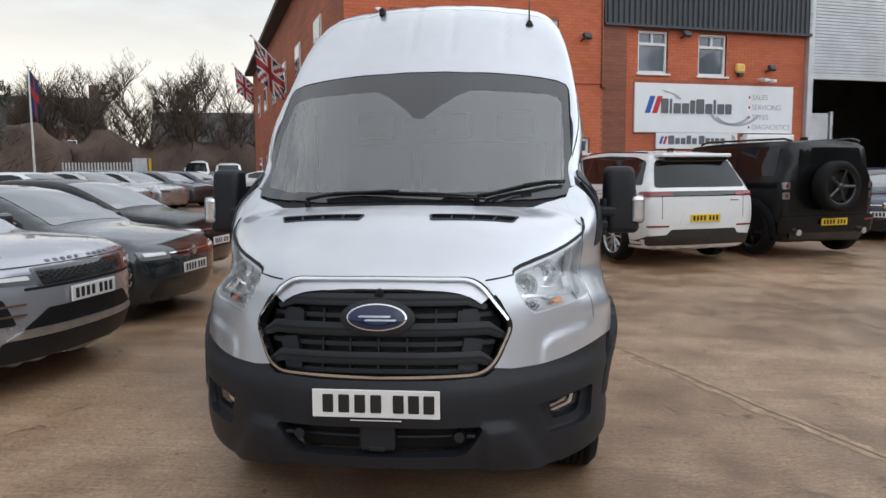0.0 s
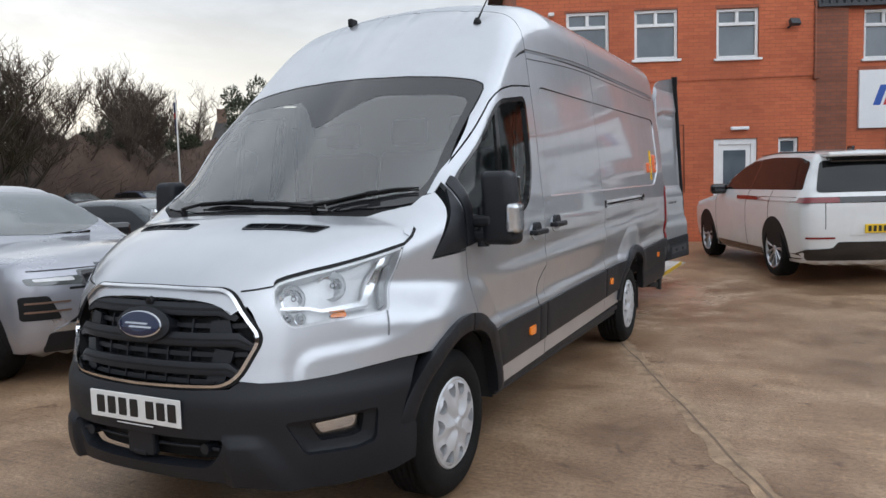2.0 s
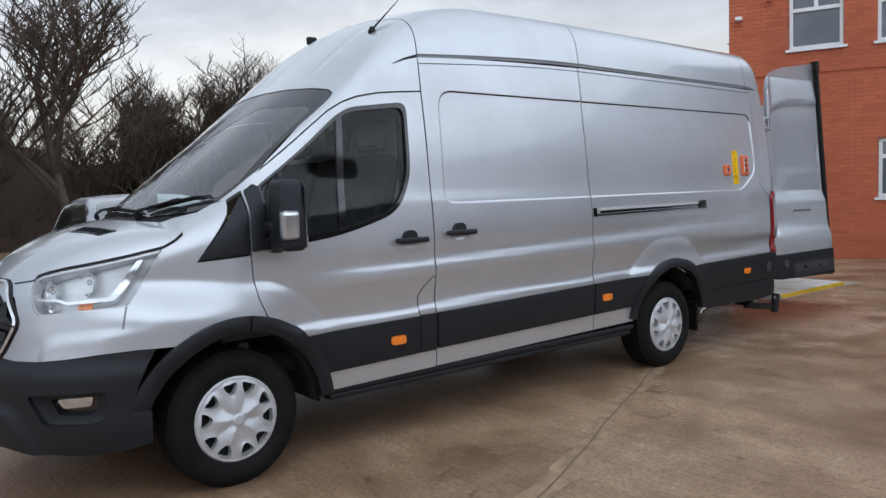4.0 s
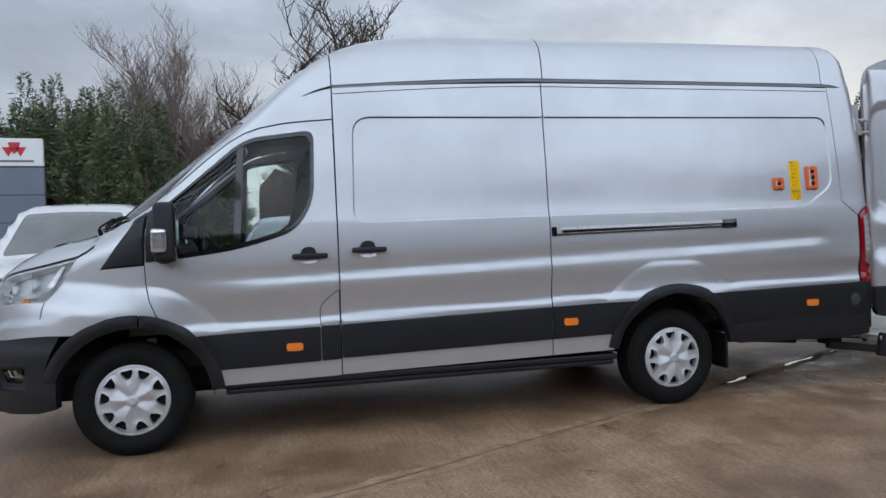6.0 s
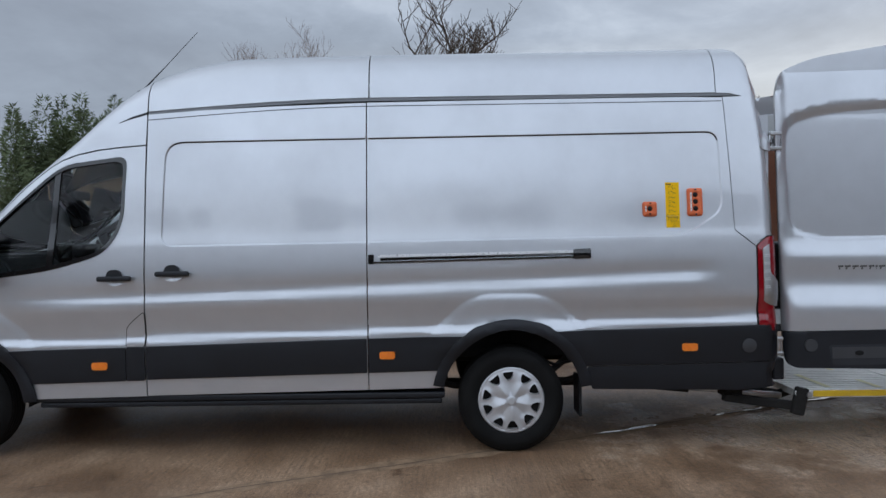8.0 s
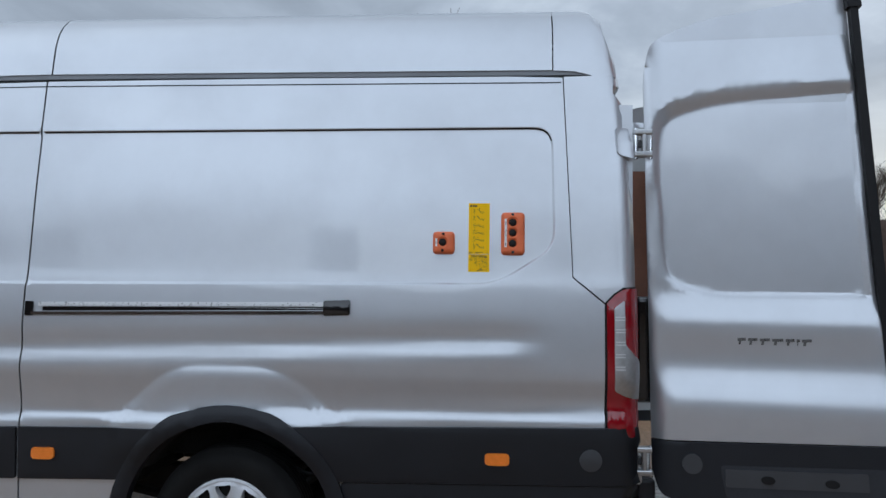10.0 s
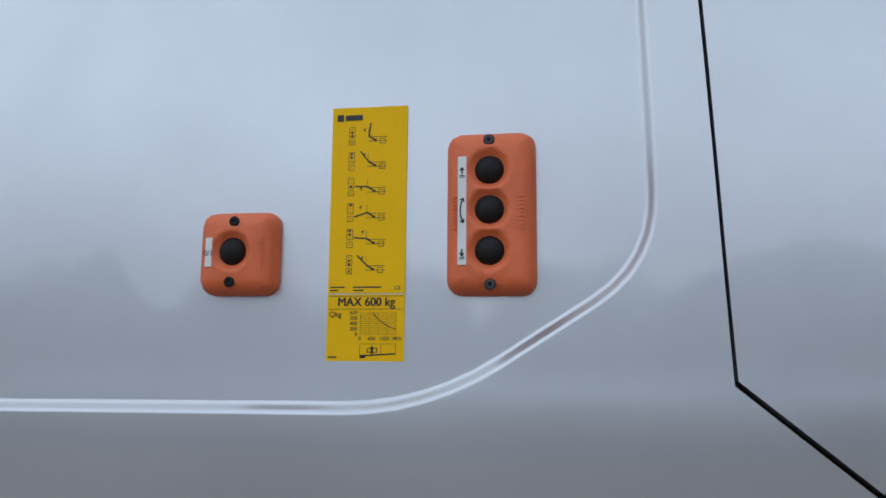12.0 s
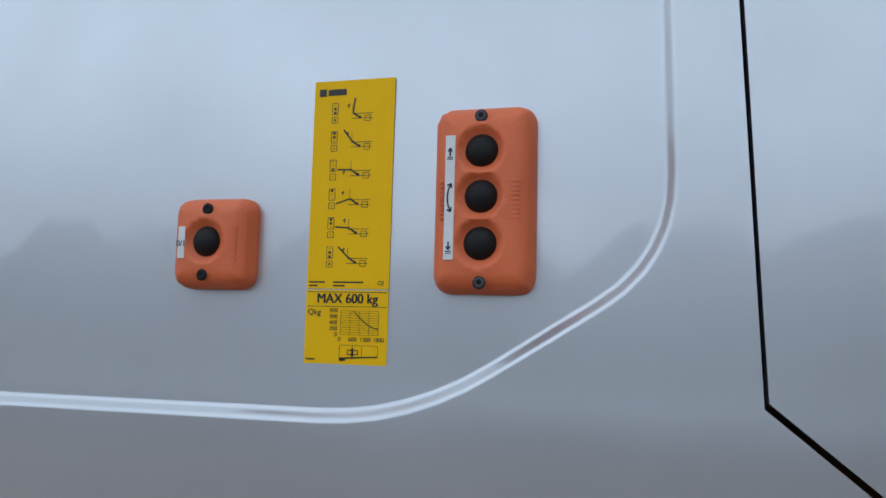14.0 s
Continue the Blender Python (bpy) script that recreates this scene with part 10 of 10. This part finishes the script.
def lawn(name, x0, x1, y0, y1, label):
    rng = random.Random(int(abs(x0 * 7 + y0)))
    nx, ny = max(2, int((x1 - x0) / 0.8)), max(2, int((y1 - y0) / 0.8))
    v, f = [], []
    for j in range(ny + 1):
        for i in range(nx + 1):
            x, y = x0 + (x1 - x0) * i / nx, y0 + (y1 - y0) * j / ny
            e = min(i, j, nx - i, ny - j)
            v.append((x, y, ground_z(x, y) + 0.11 + rise(x) + (0.05 * rng.random() if e else 0)))
    for j in range(ny):
        for i in range(nx):
            k = j * (nx + 1) + i
            f.append((k, k + 1, k + nx + 2, k + nx + 1))
    g = tagged(new(name), label, "grass", kind="stuff")
    part("turf", mesh_of(v, f), M["grass"], g)
    blades = []
    for i in range(9000):
        x, y = x1 - (x1 - x0) * rng.random() ** 1.6, rng.uniform(y0, y1)
        z = ground_z(x, y) + 0.10 + rise(x)
        blades.append(((x, y, z), (x + rng.gauss(0, 0.03), y + rng.gauss(0, 0.03), z + rng.uniform(0.04, 0.10)), 0.008, 0.002))
    part("blades", twig_mesh(blades), M["grass"], g, "short green blades")
    return g


lawn("grass_verge", -26.0, -7.15, 9.8, 17.0, "green grass verge behind a concrete kerb")
kerb = tagged(new("kerb"), "pale concrete kerb along the grass verge", "kerb", kind="structure")
for i in range(8):
    y = 9.8 + 0.91 * i
    part("kerb_stone", box_bm(-7.14, -7.0, y, y + 0.90, -0.05, 0.125 + ground_z(0, y + 0.45), 0.02, 2), M["kerb"], kerb)
for i in range(20):
    x = -7.15 - 0.915 * i
    for y in (9.65, 17.01):
        part("kerb_stone", box_bm(x - 0.905, x, y, y + 0.14, -0.05, 0.125 + ground_z(0, y) + rise(x), 0.02, 2), M["kerb"], kerb)


# flagpoles
def pole_flag(x, y, h, turn, two=False):
    t = thing("flagpole", "slim pale flagpole with a limp blue and red flag", "flagpole", "flagpoles round the yard", m=sit(x, y, turn))
    part("mast", cyl_bm((0, 0, -0.1), (0, 0, h), 0.045, 0.025, 12), M["pole"], t)
    part("mast_cap", lathe([(0.0, 0.05), (0.045, 0.02), (0.045, -0.02), (0.0, -0.04)], 10, "z"), M["pole"], t).location = (0, 0, h + 0.02)
    v, f, mi = [], [], []
    nx, nz = 8, 14
    for j in range(nz + 1):
        for i in range(nx + 1):
            a, b = i / nx, j / nz
            v.append((0.03 + a * 0.22, 0.10 * math.sin(a * 8 + b * 2) * a, h - 0.05 - b * 1.35 - a * 0.35))
    for j in range(nz):
        for i in range(nx):
            k = j * (nx + 1) + i
            f.append((k, k + 1, k + nx + 2, k + nx + 1))
            mi.append(1 if 5 <= j < 8 or i in (4,) else 0)
    me = mesh_of(v, f)
    me.materials.append(M["flag_blue"])
    me.materials.append(M["flag_red"])
    me.polygons.foreach_set("material_index", mi)
    part("flag_cloth", me, M["flag_blue"], t, "limp blue and red cloth")


pole_flag(-15.0, 19.5, 4.7, 20)
pole_flag(-22.7, 22.2, 5.6, 140)

# palisade fence
fence = thing("palisade_fence", "grey steel palisade fence beside the stock cars", "fence")
fa, fb = Vector((-21.6, 31.1, 0)), Vector((-18.9, 32.4, 0))
dirn = (fb - fa).normalized()
gz = ground_z(0, 31)
for k in range(22):
    p = fa + (fb - fa) * k / 21
    b = box_bm(-0.035, 0.035, -0.006, 0.006, 0.1, 1.9, 0.0)
    for vv in b.verts:
        if vv.co.z > 1:
            vv.co.z += -abs(vv.co.x) * 2.5 + 0.08
    bmesh.ops.transform(b, matrix=pose(p.x, p.y, gz, 0, 0, math.degrees(math.atan2(dirn.y, dirn.x))), verts=b.verts)
    part("pale", b, M["steel"], fence)
for z in (0.5, 1.5):
    part("fence_rail", tube([tuple(fa + Vector((0, 0, gz + z))), tuple(fb + Vector((0, 0, gz + z)))], 0.025, 4), M["steel"], fence)
b = box_bm(-0.34, 0.34, -0.02, 0.02, 0.1, 2.1)
bmesh.ops.transform(b, matrix=pose(fb.x + 0.42, fb.y + 0.2, gz, 0, 0, 29), verts=b.verts)
part("gate_panel", b, M["steel"], fence, "solid grey gate panel")
part("gate_post", cyl_bm((fb.x + 0.85, fb.y + 0.4, 0), (fb.x + 0.85, fb.y + 0.4, gz + 2.1), 0.06, 0.06, 10), M["safety"], fence, "yellow gate post")

# white vans at the end of the yard
WV = dict(length=5.4,
          top=[(-0.1, 0.90), (0.05, 1.05), (0.3, 1.20), (0.75, 1.30), (1.1, 1.60), (1.7, 2.15), (2.0, 2.32), (2.5, 2.40), (5.2, 2.42), (5.6, 2.40)],
          side=[(0.2, 0.93), (0.5, 0.99), (1.0, 1.0), (1.3, 0.98), (1.8, 0.93), (2.4, 0.82), (2.6, 0.76)],
          nose=[(0.2, 0.10), (0.4, 0.02), (0.7, 0.0), (1.0, 0.06), (1.2, 0.25), (1.5, 0.7), (2.6, 1.5)],
          rear=[(0.2, 5.3), (0.5, 5.38), (1.5, 5.4), (2.4, 5.32), (2.6, 5.3)],
          wheels=(0.95, 4.2), radius=0.34, track=0.98, spokes=(6, False), bow=0.16, crown=0.05, soft=0.12)
wvan = None
for x, y, rz, s in ((-25.7, 48.8, 27, 0.95), (-23.4, 49.9, 25, 1.0), (-20.6, 49.0, 22, 0.9)):
    m = sit(x, y, rz) @ Matrix.Diagonal((1, 1, s, 1))
    if wvan is None:
        c = Car("parked_van", "white panel van parked at the end of the yard", m, "paint_white", group="white vans at the end of the yard", category="van", detail=0.7, **WV)
        c.on("windscreen", rounded([(-0.80, 1.02), (0.80, 1.02), (0.68, 1.80), (-0.68, 1.80)], 0.08, 3), "top", "car_glass", "dark windscreen", step=0.12)
        c.on("side_window", rounded([(1.25, 1.35), (1.8, 1.95), (2.3, 1.98), (2.3, 1.32)], 0.06, 3), "side", "car_glass", "", True, step=0.12)
        c.on("grille", rounded([(-0.55, 0.62), (0.55, 0.62), (0.60, 0.85), (-0.60, 0.85)], 0.04, 3), "front", "black", "black grille", step=0.12)
        c.on("bumper", rounded([(-0.85, 0.30), (0.85, 0.30), (0.88, 0.55), (-0.88, 0.55)], 0.04, 3), "front", "plastic", "black bumper", None, 0.02, 0.03, 0.12)
        for sgn in (-1, 1):
            c.on("headlamp", rounded([(sgn * 0.62, 0.78), (sgn * 0.85, 0.80), (sgn * 0.86, 1.02), (sgn * 0.68, 0.95)], 0.03, 2), "front", "lamp_inner", "", step=0.12)
        door_mirrors(c, 1.35, 1.35, 0.98, "black")
        wvan = c.root
    else:
        copy_thing(wvan, m)

# sign monolith
mono = thing("sign_monolith", "tall grey sign slab with a white top panel and red emblem", "sign", m=pose(-10.82, -3.0, 0, 0, 0, 96.8))
part("dark_strip", box_bm(-0.64, -0.37, -0.10, 0.10, 0.0, 3.5, 0.01, 1), M["slab_dark"], mono, "dark strip with upright lettering")
part("white_panel", box_bm(-0.365, 0.62, -0.09, 0.09, 2.92, 3.48, 0.01, 1), M["sign"], mono, "white top panel")
for k in range(5):
    part("blue_panel", box_bm(-0.365, 0.62, -0.09, 0.09, 0.10 + 0.56 * k, 0.10 + 0.56 * k + 0.55, 0.008, 1), M["slab_blue"], mono, "blue-grey panel")
part("plinth", box_bm(-0.70, 0.70, -0.16, 0.16, -0.05, 0.10, 0.02, 1), M["kerb"], mono)
me = text_mesh("MECHANISED FARMING", 0.150, 0.002, "LEFT", 0.95)
me.transform(Matrix.Translation((-0.505, -0.103, 1.72)) @ Matrix.Rotation(radians(90), 4, "X") @ Matrix.Rotation(radians(90), 4, "Z"))
tagged(part("sign_words", me, M["sign"], mono), kind="stuff")
for k in range(3):
    u = 0.11 + (k - 1) * 0.11
    me = mesh_of([(u - 0.08, -0.094, 3.25), (u + 0.08, -0.094, 3.25), (u, -0.094, 3.11 if k != 1 else 3.16), (u - 0.11, -0.094, 3.30 if k != 1 else 3.40), (u + 0.11, -0.094, 3.30 if k != 1 else 3.40)], [(2, 1, 0), (0, 1, 4, 3)], smooth=False)
    part("emblem", me, M["sign_red"], mono, "plain red emblem")
part("name_bar", box_bm(-0.22, 0.45, -0.094, -0.09, 3.00, 3.04), M["sign_grey"], mono)

# brick hut and barrier
hut = thing("brick_hut", "small brick hut with a shallow roof and white door", "hut", m=pose(-14.7, -6.6, 0, 0, 0, 96))
bm = bmesh.new()
hv = [[bm.verts.new((x, y, z)) for x, z in ((0, -0.1), (2.8, -0.1), (2.8, 2.70), (1.4, 3.38), (0, 2.70))] for y in (0.0, 3.6)]
for i in range(5):
    j = (i + 1) % 5
    bm.faces.new((hv[0][i], hv[0][j], hv[1][j], hv[1][i]))
bm.faces.new(hv[0][::-1])
bm.faces.new(hv[1])
bmesh.ops.recalc_face_normals(bm, faces=bm.faces)
part("wall", bm, M["brick"], hut)
for x0, x1, zz0, zz1 in ((-0.25, 1.4, 2.60, 3.40), (3.05, 1.4, 2.60, 3.40)):
    me = mesh_of([(x0, -0.3, zz0), (x1, -0.3, zz1), (x1, 3.9, zz1), (x0, 3.9, zz0), (x0, -0.3, zz0 + 0.10), (x1, -0.3, zz1 + 0.10), (x1, 3.9, zz1 + 0.10), (x0, 3.9, zz0 + 0.10)],
                 [(0, 1, 2, 3), (4, 5, 6, 7), (0, 1, 5, 4), (2, 3, 7, 6), (0, 3, 7, 4), (1, 2, 6, 5)], smooth=False)
    part("roof", me, M["roof"], hut, "dark roof slope")
part("door", box_bm(0.80, 1.62, -0.05, 0.02, 0.05, 2.45, 0.01, 1), M["upvc"], hut, "white door")
bar = thing("barrier_rail", "white painted barrier rail before the hut", "rail", m=pose(-9.5, -5.4, 0, 0, 0, 92))
for z in (0.45, 0.85):
    part("rail", tube([(-3.0, 0, z), (3.0, 0, z)], 0.035, 8), M["white"], bar)
for k in range(5):
    part("post", cyl_bm((-3.0 + 1.5 * k, 0, -0.1), (-3.0 + 1.5 * k, 0, 0.95), 0.04, 0.04, 10), M["white"], bar)


# houses beyond the hedge
def house(x, y, rz, w, d, eave, ridge, chimneys):
    h = thing("house", "old brown brick house with chimneys beyond the hedge", "house", "houses beyond the hedge", m=pose(x, y, 0, 0, 0, rz))
    bm = bmesh.new()
    a = [bm.verts.new(p) for p in ((-w / 2, -d / 2, 0), (w / 2, -d / 2, 0), (w / 2, d / 2, 0), (-w / 2, d / 2, 0), (-w / 2, -d / 2, eave), (w / 2, -d / 2, eave), (w / 2, d / 2, eave), (-w / 2, d / 2, eave), (-w / 2, 0, ridge), (w / 2, 0, ridge))]
    for q in ((0, 1, 5, 4), (1, 2, 6, 9, 5), (2, 3, 7, 6), (3, 0, 4, 8, 7)):
        bm.faces.new([a[i] for i in q])
    part("wall", bm, M["house"], h)
    for s in (-1, 1):
        bm = bmesh.new()
        e = d / 2 + 0.3
        dz = 0.3 * (ridge - eave) / (d / 2)
        q = [bm.verts.new(p) for p in ((-w / 2 - 0.2, s * e, eave - dz), (w / 2 + 0.2, s * e, eave - dz), (w / 2 + 0.2, 0, ridge + 0.08), (-w / 2 - 0.2, 0, ridge + 0.08))]
        bm.faces.new(q)
        r = bmesh.ops.extrude_face_region(bm, geom=bm.faces[:])
        bmesh.ops.translate(bm, vec=(0, 0, 0.14), verts=[v for v in r["geom"] if isinstance(v, bmesh.types.BMVert)])
        part("roof", bm, M["roof"], h, "dark tiled roof slope")
    for cx in chimneys:
        part("chimney", box_bm(cx - 0.5, cx + 0.5, -0.35, 0.35, ridge - 0.6, ridge + 1.5, 0.03, 1), M["house"], h, "brick chimney stack")
    for k in range(3):
        for z in (1.0, 3.6):
            if z + 1.3 < eave:
                u = -w / 2 + w * (k + 0.5) / 3
                wn = part("window", box_bm(u - 0.5, u + 0.5, -d / 2 - 0.04, -d / 2 + 0.02, z, z + 1.2, 0.01, 1), M["upvc"], h, "white framed window")
                part("pane", box_bm(u - 0.42, u + 0.42, -d / 2 - 0.05, -d / 2 + 0.01, z + 0.08, z + 1.12), M["pane"], wn)


house(-50.0, 66.0, 32, 17.0, 8.0, 6.0, 9.0, (-8.0, 8.0))
house(-31.0, 71.0, 20, 11.0, 7.0, 4.6, 7.4, (5.0,))

# ---- brickwork of the office front, brick by brick ----
def unit_brick_material():
    m = bpy.data.materials.new("orange_red_brick_unit")
    nt, b = nodes_of(m)
    oi = nt.nodes.new("ShaderNodeObjectInfo")
    gm = nt.nodes.new("ShaderNodeNewGeometry")
    pick = nt.nodes.new("ShaderNodeMath")
    pick.operation = "ADD"
    nt.links.new(oi.outputs["Random"], pick.inputs[0])
    nt.links.new(gm.outputs["Random Per Island"], pick.inputs[1])
    fr = nt.nodes.new("ShaderNodeMath")
    fr.operation = "FRACT"
    nt.links.new(pick.outputs[0], fr.inputs[0])
    col = ramp_node(nt, fr.outputs[0], [(0.0, (0.50, 0.130, 0.060)), (0.35, (0.56, 0.150, 0.068)), (0.75, (0.59, 0.162, 0.073)), (1.0, (0.54, 0.145, 0.068))])
    tc = nt.nodes.new("ShaderNodeNewGeometry")
    ns = nt.nodes.new("ShaderNodeTexNoise")
    ns.inputs["Scale"].default_value, ns.inputs["Detail"].default_value = 0.55, 6.0
    nt.links.new(tc.outputs["Position"], ns.inputs["Vector"])
    gr = nt.nodes.new("ShaderNodeTexNoise")
    gr.inputs["Scale"].default_value, gr.inputs["Detail"].default_value = 70.0, 3.0
    nt.links.new(tc.outputs["Position"], gr.inputs["Vector"])
    col = mix_node(nt, 0.8, col, ramp_node(nt, ns.outputs[0], [(0.35, 0.78), (0.65, 1.08)]), "MULTIPLY")
    col = mix_node(nt, 0.6, col, ramp_node(nt, gr.outputs[0], [(0.3, 0.75), (0.7, 1.1)]), "MULTIPLY")
    nt.links.new(col, b.inputs["Base Color"])
    b.inputs["Roughness"].default_value = 0.85
    return m


M["brick_unit"] = unit_brick_material()


def brick_rows(u0, u1, z0, z1, holes, v):
    """Centres and lengths of the bricks that are left round the openings."""
    out = []
    rng = random.Random(int(u0 * 100) + 77)
    z, row = z0, 0
    while z + 0.065 < z1:
        u = u0 - (0.1125 if row % 2 else 0.0)
        while u < u1:
            a, b = max(u, u0), min(u + 0.215, u1)
            for ha, hb, hc, hd in holes:
                if z + 0.065 > hc and z < hd:
                    if a < hb and b > ha:
                        if a < ha:
                            b = ha
                        elif b > hb:
                            a = hb
                        else:
                            a = b
            if b - a > 0.03:
                out.append(((a + b) / 2, z + 0.0325, b - a, v - 0.003 - 0.003 * rng.random()))
            u += 0.225
        z += 0.075
        row += 1
    return out


def brick_wall(wall, rows, near):
    """Single bricks near the door, the rest joined."""
    cube_of = {}
    verts, faces = [], []
    singles = sorted(rows, key=lambda r: (r[0] - near[0]) ** 2 + (r[1] - near[1]) ** 2)[:290]
    chosen = set(singles)
    for r in rows:
        u, z, ln, v = r
        if r in chosen:
            key = round(ln, 2)
            if key not in cube_of:
                me = bpy.data.meshes.new("brick")
                bm = box_bm(-ln / 2, ln / 2, 0.0, 0.05, -0.0325, 0.0325)
                bm.to_mesh(me)
                bm.free()
                cube_of[key] = me
            o = part("brick", cube_of[key], M["brick_unit"], wall)
            o.location = (u, v, z)
        else:
            k = len(verts)
            a, b, c, d = u - ln / 2, u + ln / 2, z - 0.0325, z + 0.0325
            verts += [(a, v, c), (b, v, c), (b, v, d), (a, v, d), (a, v + 0.05, c), (b, v + 0.05, c), (b, v + 0.05, d), (a, v + 0.05, d)]
            faces += [(k, k + 1, k + 2, k + 3), (k + 1, k + 5, k + 6, k + 2), (k + 4, k, k + 3, k + 7), (k + 3, k + 2, k + 6, k + 7), (k + 4, k + 5, k + 1, k)]
    rest = part("brickwork", mesh_of(verts, faces, smooth=False), M["brick_unit"], wall)
    tagged(rest, kind="stuff")


brick_wall(wall_a, brick_rows(-3.55, 2.66, 0.0, 7.08, UP[:3] + LOW + [DOOR], 0.0), (-0.6, 1.6))
brick_wall(wall_b, brick_rows(3.37, 8.79, 0.0, 5.0, UP[3:] + [(3.60, 8.43, 2.44, 3.68), (4.2, 6.75, 2.03, 2.5)], 0.12), (3.9, 1.6))
